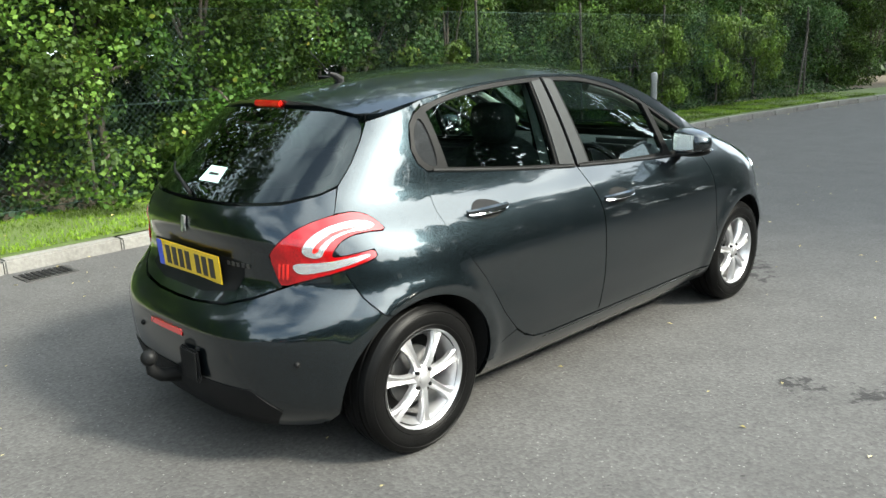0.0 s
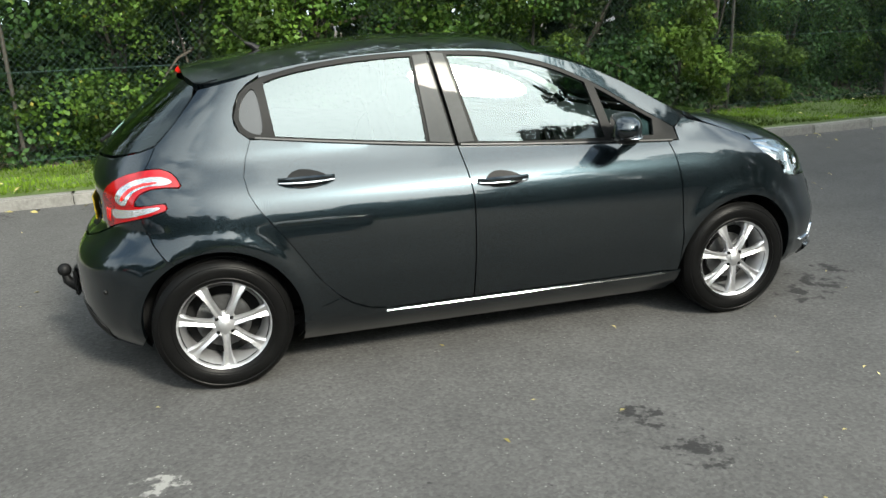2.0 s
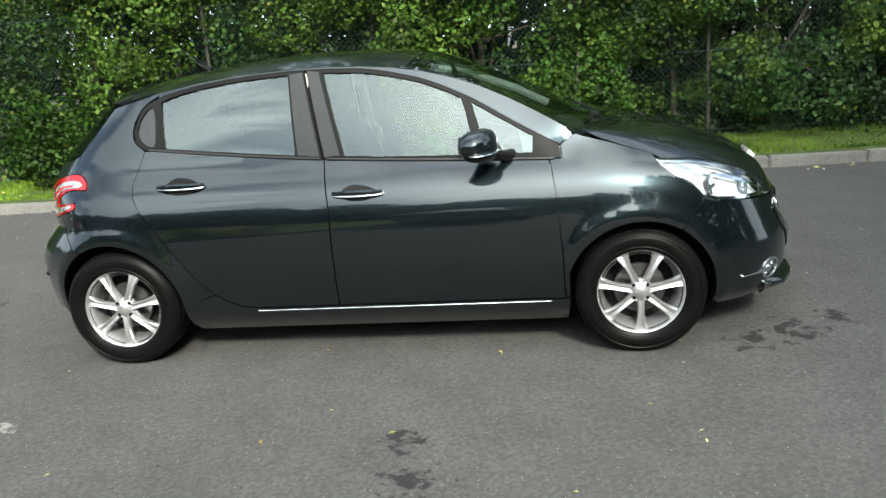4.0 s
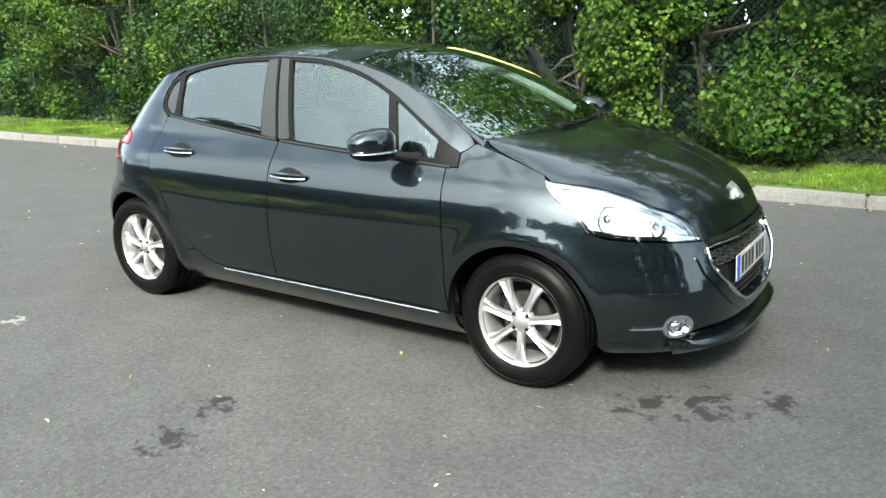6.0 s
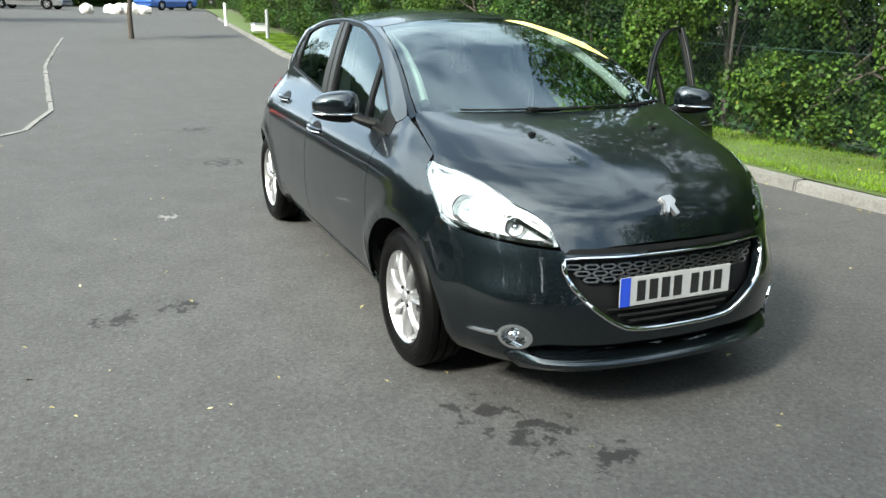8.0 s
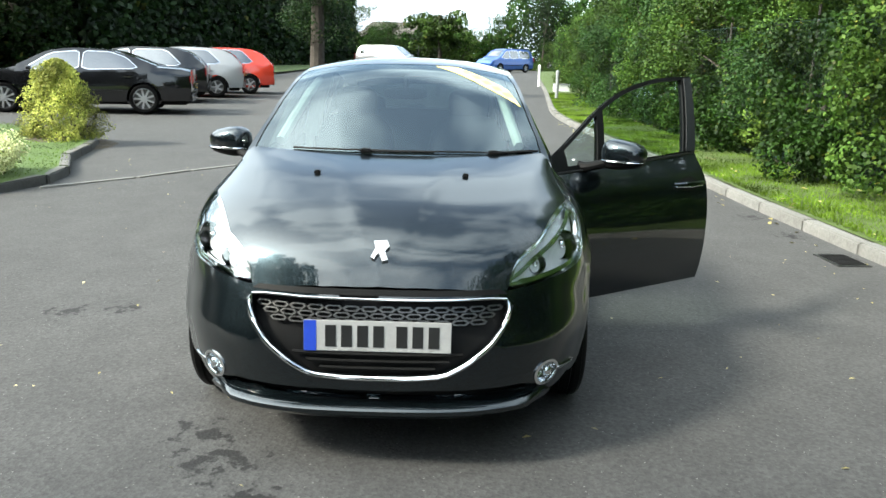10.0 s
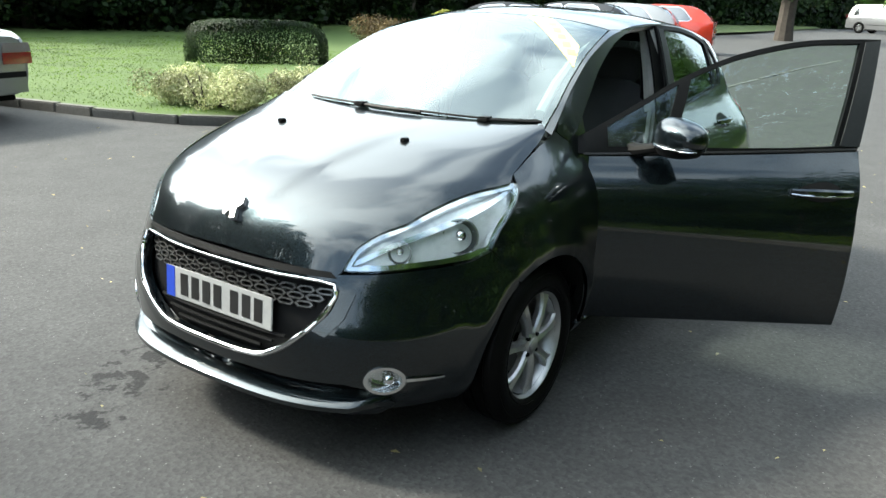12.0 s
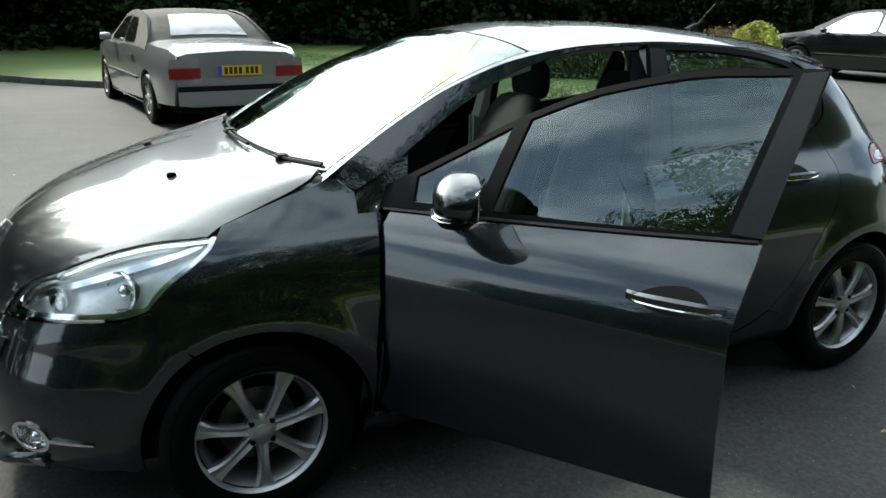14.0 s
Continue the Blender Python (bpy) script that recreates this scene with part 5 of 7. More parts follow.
def build_interior(car):
    bm = bmesh.new()
    prof = [(1.08, .96), (.98, .975), (.85, .955), (.74, .92), (.69, .85), (.70, .72), (.78, .55), (1.0, .45)]
    a = [bm.verts.new((x, -.655, z)) for x, z in prof]
    b = [bm.verts.new((x, .655, z)) for x, z in prof]
    for i in range(len(prof) - 1):
        bm.faces.new((a[i], a[i + 1], b[i + 1], b[i]))
    dash = part("dashboard", bm, DASH, car, "dark dashboard", True)
    boxed("instrument_hood", (.66, .82, -.52, -.18, .92, 1.0), DASH, dash, .03)
    boxed("display", (.70, .72, -.09, .11, .84, .95), TRIM, dash, .008)
    # steering wheel
    m = Matrix.Translation((.50, -.35, .83)) @ pose(0, 0, 0, 0, 65, 0)
    bm = bmesh.new()
    ring = [m @ Vector((.175 * math.cos(t), .175 * math.sin(t), 0)) for t in np.linspace(0, 2 * math.pi, 29)]
    tube(bm, ring, .016, 8, False)
    for t in (.1, 3.04, 4.71):
        tube(bm, [m @ Vector((0, 0, -.02)), m @ Vector((.17 * math.cos(t), .17 * math.sin(t), 0))], .018, 6)
    cushion(bm, (0, 0, -.01), (.065, .06, .025), m=m)
    part("steering_wheel", bm, TRIM, dash, "black steering wheel", True)
    for y in (-.35, .35):
        bm = bmesh.new()
        cushion(bm, (.12, y, .50), (.27, .25, .09))
        seat = part("front_seat", bm, FABRIC, car, "dark cloth front seat", True)
        bm = bmesh.new()
        cushion(bm, (0, 0, 0), (.075, .25, .33), m=Matrix.Translation((-.22, y, .80)) @ pose(0, 0, 0, 0, -17, 0))
        part("seat_back", bm, FABRIC, seat, "", True)
        bm = bmesh.new()
        cushion(bm, (-.35, y, 1.18), (.05, .13, .095))
        tube(bm, [(-.32, y - .05, 1.02), (-.34, y - .05, 1.14)], .008)
        tube(bm, [(-.32, y + .05, 1.02), (-.34, y + .05, 1.14)], .008)
        part("headrest", bm, FABRIC, seat, "", True)
        ys = .54 * (1 if y > 0 else -1)
        piped("seat_belt", [(-.24, ys, .35), (-.25, ys + .01, .8), (-.26, ys, 1.1), (-.27, ys * .95, 1.24)], .018, TRIM, car, 6, "black seat belt")
    bm = bmesh.new()
    cushion(bm, (-.72, 0, .52), (.25, .60, .10))
    bench = part("rear_bench", bm, FABRIC, car, "dark cloth rear bench", True)
    bm = bmesh.new()
    cushion(bm, (0, 0, 0), (.08, .60, .32), m=Matrix.Translation((-1.02, 0, .80)) @ pose(0, 0, 0, 0, -20, 0))
    part("seat_back", bm, FABRIC, bench, "", True)
    for y in (-.36, .36):
        bm = bmesh.new()
        cushion(bm, (-1.13, y, 1.12), (.05, .13, .07))
        part("headrest", bm, FABRIC, bench, "", True)
    boxed("parcel_shelf", (-1.6, -1.15, -.55, .55, .93, .95), DASH, car, .005)
    bm = bmesh.new()
    cushion(bm, (.40, 0, 1.27), (.02, .115, .032))
    tube(bm, [(.40, 0, 1.29), (.38, 0, 1.36)], .012)
    part("rear_view_mirror", bm, TRIM, car, "black rear-view mirror", True)
    boxed("centre_console", (-.2, .75, -.11, .11, .25, .55), DASH, car, .03)


# ==== the ground ====
def ease(t):
    t = min(max(t, 0), 1)
    return t * t * (3 - 2 * t)


def rise(x, y):
    """The land lifts a little to the lawn and climbs far down the drive."""
    return .05 * ease((-y - 4) / 6) + .12 * ease((-x - 13) / 10) + .42 * ease((-x - 22) / 30)


def grid_lines(a, b, near, fine, coarse):
    out, v = [], a
    while v < b:
        out.append(v)
        v += fine if abs(v) < near else (coarse if abs(v) < 80 else 60)
    return out + [b]


gx, gy = grid_lines(-420, 420, 26, 1.0, 4.0), grid_lines(-420, 420, 26, 1.0, 4.0)
gv = [(x, y, rise(x, y)) for y in gy for x in gx]
nx = len(gx)
gf = [(j * nx + i, j * nx + i + 1, (j + 1) * nx + i + 1, (j + 1) * nx + i) for j in range(len(gy) - 1) for i in range(nx - 1)]
ground = tagged(mesh_object("ground", gv, gf, ASPHALT), "worn grey asphalt with damp stains and grit", "ground", kind="structure")

KERB_Y = curve((-60, 7.0), (-40, 5.0), (-28, 4.0), (-22, 3.4), (-16, 2.95), (-12.5, 3.05), (-9, 3.2), (-6, 3.34), (-3.5, 3.42), (-1.2, 3.55), (1.4, 3.68), (4.5, 3.75), (8, 4.0), (11, 4.2), (14, 4.05), (18.4, 3.55), (25, 2.0), (34, -1.0))


def land(name, edge_a, edge_b, up, material, label, category, rows=10, bump=.03):
    """A sheet of land between two edges given point by point."""
    v, f = [], []
    n = len(edge_a)
    for i in range(n):
        for k in range(rows + 1):
            t = (k / rows) ** 1.5
            x, y = edge_a[i][0] + (edge_b[i][0] - edge_a[i][0]) * t, edge_a[i][1] + (edge_b[i][1] - edge_a[i][1]) * t
            z = rise(x, min(y, 4.2)) + up + (bump * (noise.noise((x * .8, y * .8, 0)) + 1) if 0 < k else 0) * min(k, 2) / 2
            v.append((x, y, z))
    for i in range(n - 1):
        for k in range(rows):
            a = i * (rows + 1) + k
            f.append((a, a + 1, a + rows + 2, a + rows + 1))
    return tagged(mesh_object(name, v, f, material), label, category, kind="structure")


xs = [x * 1.0 for x in range(-58, 30)]
verge = land("verge", [(x, KERB_Y(x) + .13) for x in xs], [(x, KERB_Y(x) + 1.45) for x in xs], .105, TURF, "strip of mown green grass along the kerb", "grass", 6)
land("hedge_bank", [(x, KERB_Y(x) + 1.40) for x in xs], [(x, 70) for x in xs], .12, SOIL, "bare soil and leaf litter under the hedge", "soil", 12, .08)


# the lawns over the drive: one behind the shrub bed, one along the far trees
LAWN_A = [(4.9, -16.5), (1.7, -12.5), (-.8, -10.1), (-1.3, -8.05), (-1.7, -6.5), (-2.1, -5.5), (-2.65, -4.85), (-3.3, -4.4), (-4.0, -4.2), (-4.7, -4.3), (-5.8, -4.8), (-7.6, -5.2), (-9.0, -6.4), (-10.0, -9.2), (-11.0, -10.6), (-13, -11.3), (-16, -12.2), (-30, -12.6)]
lawn = land("lawn", LAWN_A, [(6, -40), (4, -40), (2, -40), (0, -40), (-2, -40), (-3.5, -40), (-5, -40), (-6.5, -40), (-8, -40), (-9.5, -40), (-11, -40), (-13, -40), (-15, -40), (-17, -40), (-20, -40), (-25, -40), (-36, -40), (-64, -40)], .10, MOWN, "mown green lawn edged with a dark kerb", "lawn", 14)
land("far_lawn", [(-30, -11.0), (-40, -9), (-56, -8.5), (-70, -12)], [(-30, -20), (-42, -22), (-62, -22), (-80, -26)], .12, TURF, "distant bright strip of grass", "grass", 6)


def kerb_run(name, pts, piece, material, label, wide=.13, tall=.105, step_in=1):
    """Kerbstones laid end to end along points."""
    host = thing(name, label, "kerb", kind="structure")
    bm = bmesh.new()
    box(bm, -piece / 2 + .004, piece / 2 - .004, -wide / 2, wide / 2, -.06, tall, bevel=.014)
    me = bpy.data.meshes.new("kerbstone")
    bm.to_mesh(me)
    bm.free()
    me.materials.append(material)
    run, n = 0.0, 0
    for (x0, y0), (x1, y1) in zip(pts, pts[1:]):
        seg = math.hypot(x1 - x0, y1 - y0)
        count = max(1, round(seg / piece))
        for i in range(count):
            t = (i + .5) / count
            x, y = x0 + (x1 - x0) * t, y0 + (y1 - y0) * t
            ob = new("kerbstone", me)
            ob.parent = host
            ob.matrix_local = pose(x, y, rise(x, y) + random.uniform(-.006, .006), random.uniform(-.8, .8), random.uniform(-.5, .5), math.degrees(math.atan2(y1 - y0, x1 - x0)) + random.uniform(-.5, .5)) @ Matrix.Diagonal((seg / count / piece, 1, 1, 1))
            n += 1
    return host


kx = [-40 + .915 * i for i in range(68)]
kerb_run("kerb_verge", [(x, KERB_Y(x) + .065) for x in kx], .915, KERB, "pale grey concrete kerbstones beside the verge")
kerb_run("kerb_lawn", [(a[0], a[1] - .05) for a in LAWN_A[:16]], .6, DARKKERB, "weathered dark kerbstones round the lawn")
piece_pts = [(-3.7, -4.15), (-4.6, -3.45), (-5.9, -2.6), (-7.6, -2.35), (-10.5, -2.45), (-15, -2.6), (-25, -2.3)]
kerb_run("flush_edging", piece_pts, .9, KERB, "pale flush edging across the drive", .09, .012)

# drain grating by the kerb
grate = thing("drain_grating", "dark iron drain grating set in the asphalt by the kerb", "drain", at=pose(-1.35, 3.30, rise(-1.35, 3.30) + .004, 0, 0, 4) @ Matrix.Diagonal((.8, .66, 1, 1)))
boxed("rim", (-.24, .24, -.2, .2, -.03, .004), STEEL, grate, .004)
for i in range(8):
    boxed("slot", (-.2 + .052 * i, -.165 + .052 * i, -.16, .16, .003, .009), VOID, grate, .002)


# ==== leaves and trees ====
def leaf_mesh(name, centres, size, material, ways=None, seed=1, slim=.72):
    """Many small folded leaves in one mesh: centres, lengths, and the way each one faces."""
    rng = np.random.default_rng(seed)
    n = len(centres)
    c = np.asarray(centres, float)
    d = rng.normal(size=(n, 3))
    if ways is not None:
        d = d * .75 + np.asarray(ways)
    d /= np.linalg.norm(d, axis=1)[:, None]
    t = rng.normal(size=(n, 3))
    a = np.cross(d, t)
    a /= np.linalg.norm(a, axis=1)[:, None]
    b = np.cross(d, a)
    ln = size * rng.uniform(.6, 1.25, n)[:, None]
    v = np.stack([c - a * ln * .5, c + b * ln * slim * .5 + d * ln * .08, c + a * ln * .5 - d * ln * .08, c - b * ln * slim * .5 + d * ln * .08], 1).reshape(-1, 3)
    me = bpy.data.meshes.new(name)
    me.vertices.add(4 * n)
    me.vertices.foreach_set("co", v.astype(np.float32).ravel())
    me.loops.add(4 * n)
    me.loops.foreach_set("vertex_index", np.arange(4 * n, dtype=np.int32))
    me.polygons.add(n)
    me.polygons.foreach_set("loop_start", np.arange(0, 4 * n, 4, dtype=np.int32))
    me.materials.append(material)
    me.update(calc_edges=True)
    return me


def clump_points(count, blobs, rng, shell=.35):
    """Points near the skins of many overlapping clumps, and the ways out of them."""
    blobs = np.asarray(blobs)
    k = rng.choice(len(blobs), count, p=blobs[:, 3] ** 2 / np.sum(blobs[:, 3] ** 2))
    d = rng.normal(size=(count, 3))
    d /= np.linalg.norm(d, axis=1)[:, None]
    r = blobs[k, 3] * (1 - shell * rng.random(count) ** 1.6)
    return blobs[k, :3] + d * r[:, None] * np.array((1, 1, .85)), d * .9 + np.array((0, 0, .35))


def build_tree(name, label, category, tall, wide, leaves, size, material, seed, base=.35, trunk=.12, at=None, group=""):
    """A tree or bush: tapered trunk with limbs and a crown of many leaves in uneven clumps."""
    rng = np.random.default_rng(seed)
    host = thing(name, label, category, group, at=at)
    blobs = []
    for _ in range(int(10 + tall * 7)):
        z = tall * (base + (1 - base) * rng.random() ** .9)
        fr = (z / tall - base) / (1 - base)
        rad = wide * .5 * math.sqrt(max(1 - (fr * 1.05 - .35) ** 2 * 1.4, .08))
        a = rng.random() * 2 * math.pi
        rr = rad * math.sqrt(rng.random())
        blobs.append((rr * math.cos(a), rr * math.sin(a), z, wide * rng.uniform(.10, .22)))
    pts, ways = clump_points(leaves, blobs, rng)
    pts[:, 2] = np.maximum(pts[:, 2], .03)
    crown = new("crown", leaf_mesh("crown", pts, size, material, ways, seed))
    crown.parent = host
    bm = bmesh.new()
    lean = rng.normal(size=2) * .06 * tall
    tube(bm, [(0, 0, -.1), (lean[0] * .3, lean[1] * .3, tall * .3), (lean[0], lean[1], tall * .75)], [trunk, trunk * .75, trunk * .25], 8)
    for _ in range(7):
        b = blobs[rng.integers(len(blobs))]
        t = rng.uniform(.15, .55)
        tube(bm, [(lean[0] * t, lean[1] * t, tall * t), ((lean[0] * t + b[0]) / 2, (lean[1] * t + b[1]) / 2, (tall * t + b[2]) / 2 + .1), b[:3]], [trunk * .45, trunk * .3, trunk * .1], 5)
    part("trunk", bm, BARK, host, "", True)
    return host


def scatter_copies(kinds, places):
    for i, (x, y, sc, zs) in enumerate(places):
        k = kinds[i % len(kinds)]
        c = copy_thing(k, pose(x, y, rise(x, y) + .08, 0, 0, random.uniform(0, 360)) @ Matrix.Diagonal((sc, sc, zs, 1)))


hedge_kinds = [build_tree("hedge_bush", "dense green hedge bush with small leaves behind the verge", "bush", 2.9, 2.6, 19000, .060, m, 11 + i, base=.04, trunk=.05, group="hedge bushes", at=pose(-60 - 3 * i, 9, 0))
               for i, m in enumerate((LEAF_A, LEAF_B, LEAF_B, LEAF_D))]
spots = []
x = -46.0
i = 0
while x < 24:
    near = -14 < x < 14
    spots.append((x + random.uniform(-.3, .3), KERB_Y(x) + 2.3 + .75 * ease((x - 4) / 4) + random.uniform(-.3, .3), random.uniform(.85, 1.15), random.uniform(.85, 1.2)))
    if i % 2 == 0:
        spots.append((x + random.uniform(-.3, .3), KERB_Y(x) + 4.1 + random.uniform(-.4, .4), random.uniform(1.1, 1.4), random.uniform(1.3, 1.6)))
    x += 1.25 if near else 1.9
    i += 1
scatter_copies(hedge_kinds, spots)
# bushes at the fence, painted brighter to read as sunlit
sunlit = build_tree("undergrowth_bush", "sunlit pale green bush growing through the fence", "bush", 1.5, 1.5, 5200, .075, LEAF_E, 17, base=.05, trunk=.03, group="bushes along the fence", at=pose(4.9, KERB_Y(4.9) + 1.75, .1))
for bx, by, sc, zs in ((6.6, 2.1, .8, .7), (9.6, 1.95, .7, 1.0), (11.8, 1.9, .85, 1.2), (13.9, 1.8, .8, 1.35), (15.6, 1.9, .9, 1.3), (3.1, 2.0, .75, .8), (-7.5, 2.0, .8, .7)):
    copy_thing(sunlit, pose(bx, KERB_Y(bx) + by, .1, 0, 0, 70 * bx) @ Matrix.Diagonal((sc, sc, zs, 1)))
tree_kinds = [build_tree("deciduous_tree", "leafy green tree rising behind the hedge", "tree", 8.5, 5.5, 9000, .17, m, 31 + i, base=.22, trunk=.16, group="trees behind the hedge", at=pose(-62 - 6 * i, 16, 0))
              for i, m in enumerate((LEAF_A, LEAF_C, LEAF_B))]
scatter_copies(tree_kinds, [(-44 + 3.1 * k + random.uniform(-.8, .8), KERB_Y(-44 + 3.1 * k) + 7.0 + random.uniform(-.8, 1.2), random.uniform(.9, 1.15), random.uniform(1.2, 1.7)) for k in range(21)])
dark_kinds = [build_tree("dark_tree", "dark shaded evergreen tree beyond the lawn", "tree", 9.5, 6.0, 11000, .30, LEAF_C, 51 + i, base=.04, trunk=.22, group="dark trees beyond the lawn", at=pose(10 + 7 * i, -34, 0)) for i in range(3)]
dark_spots = []
for k in range(22):
    x = 14 - 4.0 * k
    dark_spots.append((x + random.uniform(-1, 1), -21.5 + random.uniform(-1.2, 1.2) + (3.0 if x < -25 else 0) + max(0, x - 2) * .25, random.uniform(.75, .95), random.uniform(.5, .62) if x > -7 else random.uniform(.6, .85)))
    dark_spots.append((x + random.uniform(-1, 1) + 2, -28 + random.uniform(-1.2, 1.2), random.uniform(.9, 1.1), random.uniform(.6, .75) if x > -7 else random.uniform(.75, 1.0)))
scatter_copies(dark_kinds, dark_spots)
far_spots = [(-66 - random.uniform(0, 10), -26 + 3.4 * k, random.uniform(.6, .85), random.uniform(.42, .55) if -8 < -26 + 3.4 * k < 5 else random.uniform(.7, .95)) for k in range(14)]
scatter_copies(tree_kinds, far_spots)
for a, el, r in ((-82, 14, 24), (-66, 22, 21), (-57, 34, 19), (-50, 39, 18), (-43, 40, 18), (-36, 36, 19), (-29, 33, 19), (-22, 29, 20), (-15, 24, 22), (-8, 20, 24)):
    k = (math.tan(radians(el)) * r + 1.2) / 9.3
    scatter_copies([dark_kinds[a % len(dark_kinds)]], [(r * math.cos(radians(a)), r * math.sin(radians(a)), random.uniform(.62, .8), k * random.uniform(.92, 1.05))])
side_spots = [(22 + 3.4 * k, 17 - 1.0 * k, random.uniform(.7, .9), random.uniform(.6, .8)) for k in range(6)]
scatter_copies(tree_kinds, side_spots)

# dense growth at the back of both woods, its shade put into the leaf colour
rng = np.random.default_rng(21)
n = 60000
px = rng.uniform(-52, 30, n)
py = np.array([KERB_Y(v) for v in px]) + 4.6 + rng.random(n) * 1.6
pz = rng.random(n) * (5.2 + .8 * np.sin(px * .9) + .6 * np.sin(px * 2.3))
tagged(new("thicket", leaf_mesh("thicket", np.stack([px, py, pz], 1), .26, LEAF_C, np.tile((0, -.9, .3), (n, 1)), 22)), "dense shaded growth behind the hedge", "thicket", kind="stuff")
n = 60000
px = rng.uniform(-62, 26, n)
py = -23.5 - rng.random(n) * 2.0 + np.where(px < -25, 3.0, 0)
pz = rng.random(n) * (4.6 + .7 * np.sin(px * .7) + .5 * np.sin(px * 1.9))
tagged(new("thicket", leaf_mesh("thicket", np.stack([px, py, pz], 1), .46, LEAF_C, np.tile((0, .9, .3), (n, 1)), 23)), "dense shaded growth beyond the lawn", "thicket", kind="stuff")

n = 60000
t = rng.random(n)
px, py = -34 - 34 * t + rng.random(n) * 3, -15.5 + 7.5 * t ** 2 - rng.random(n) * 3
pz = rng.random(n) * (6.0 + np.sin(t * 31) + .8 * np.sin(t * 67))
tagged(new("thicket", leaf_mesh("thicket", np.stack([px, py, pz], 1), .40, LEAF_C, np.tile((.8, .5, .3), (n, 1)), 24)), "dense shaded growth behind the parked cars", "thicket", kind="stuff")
n = 40000
px, py = -70 - rng.random(n) * 4, rng.uniform(-14, 22, n)
pz = rng.random(n) * np.where((py > -9) & (py < 5.2), 3.7 + .4 * np.sin(py * 1.7) + .3 * np.sin(py * 4.1), 7.5 + np.sin(py))
tagged(new("thicket", leaf_mesh("thicket", np.stack([px, py, pz], 1), .30, LEAF_A, np.tile((.9, 0, .3), (n, 1)), 25)), "green bushes at the far end of the drive", "thicket", kind="stuff")

# ivy and undergrowth along the foot of the hedge
rng = np.random.default_rng(5)
n = 36000
px = rng.uniform(-30, 20, n)
ky = np.array([KERB_Y(v) for v in px])
py = ky + 1.3 + rng.beta(1.6, 1.6, n) * 1.2
top = .10 + .45 * np.clip((py - ky - 1.3) / 1.0, 0, 1) * (.6 + .5 * np.sin(px * 2.1 + 1.3 * np.sin(px * .7)))
pz = .03 + np.maximum(top, .05) * rng.random(n)
ivy = tagged(new("ivy", leaf_mesh("ivy", np.stack([px, py, pz], 1), .07, LEAF_D, np.tile((0, -.5, .7), (n, 1)), 6, .8)), "dark green ivy covering the foot of the hedge", "ivy", kind="stuff")


def grass_mesh(name, count, area, tall, seed, keep=None):
    rng = np.random.default_rng(seed)
    pts = area(rng, count)
    n = len(pts)
    a = rng.uniform(0, 2 * math.pi, n)
    w = rng.uniform(.004, .009, n) * (1 if tall < .08 else 1.3)
    h = tall * rng.uniform(.4, 1.2, n)
    side = np.stack([np.cos(a) * w, np.sin(a) * w, np.zeros(n)], 1)
    tip = np.stack([rng.normal(0, .35, n) * h, rng.normal(0, .35, n) * h, h], 1)
    v = np.stack([pts - side, pts + side, pts + tip], 1).reshape(-1, 3)
    me = bpy.data.meshes.new(name)
    me.vertices.add(3 * n)
    me.vertices.foreach_set("co", v.astype(np.float32).ravel())
    me.loops.add(3 * n)
    me.loops.foreach_set("vertex_index", np.arange(3 * n, dtype=np.int32))
    me.polygons.add(n)
    me.polygons.foreach_set("loop_start", np.arange(0, 3 * n, 3, dtype=np.int32))
    me.materials.append(BLADE)
    me.update(calc_edges=True)
    return me


def verge_area(rng, count):
    x = rng.uniform(-26, 18, count)
    k = np.array([KERB_Y(v) for v in x])
    y = k + .13 + rng.random(count) * 1.4
    return np.stack([x, y, np.array([rise(a, min(b, 4.2)) for a, b in zip(x, y)]) + .125], 1)


def lawn_area(rng, count):
    x, y = rng.uniform(-14, 0, count), rng.uniform(-18, -4.3, count)
    ok = in_poly(LAWN_A[2:15] + [(-13, -30), (-1, -30)], np.stack([x, y], 1))
    x, y = x[ok], y[ok]
    return np.stack([x, y, np.array([rise(a, b) for a, b in zip(x, y)]) + .13], 1)


tagged(new("verge_grass", grass_mesh("verge_grass", 120000, verge_area, .042, 8)), "short green grass blades on the verge", "grass", kind="stuff")
tagged(new("lawn_grass", grass_mesh("lawn_grass", 60000, lawn_area, .022, 9)), "short green grass blades on the lawn", "grass", kind="stuff")

# chain-link fence in the hedge
fence = thing("chain_link_fence", "green chain-link fence on weathered posts, grown through by the hedge", "fence")
FY = 1.62
for k in range(18):
    x = -32.43 + 2.93 * k
    y = KERB_Y(x) + FY
    piped("post", [(x, y, 0), (x + random.uniform(-.03, .03), y, 1.1), (x + random.uniform(-.05, .05), y + .02, 2.25)], [.022, .020, .019], POST, fence, 8)
fv, ff = [], []
for sgn in (-1, 1):
    for k in range(-40, 660):
        x0 = -26 + .066 * k
        prev = None
        for j in range(9):
            z = .15 + 1.9 * j / 8
            x = x0 + sgn * (z - 1.1)
            y = KERB_Y(x) + FY - .05 + .004 * sgn
            cur = len(fv)
            fv += [(x - .0016, y, z), (x + .0016, y, z)]
            if prev is not None:
                ff.append((prev, prev + 1, cur + 1, cur))
            prev = cur
net = mesh_object("netting", fv, ff, WIRE, fence, "green wire netting", False)
net["kind"] = "stuff"
for z in (.2, 1.1, 2.05):
    piped("strand", [(x, KERB_Y(x) + FY - .05, z) for x in range(-33, 17, 2)], .004, WIRE, fence, 5)


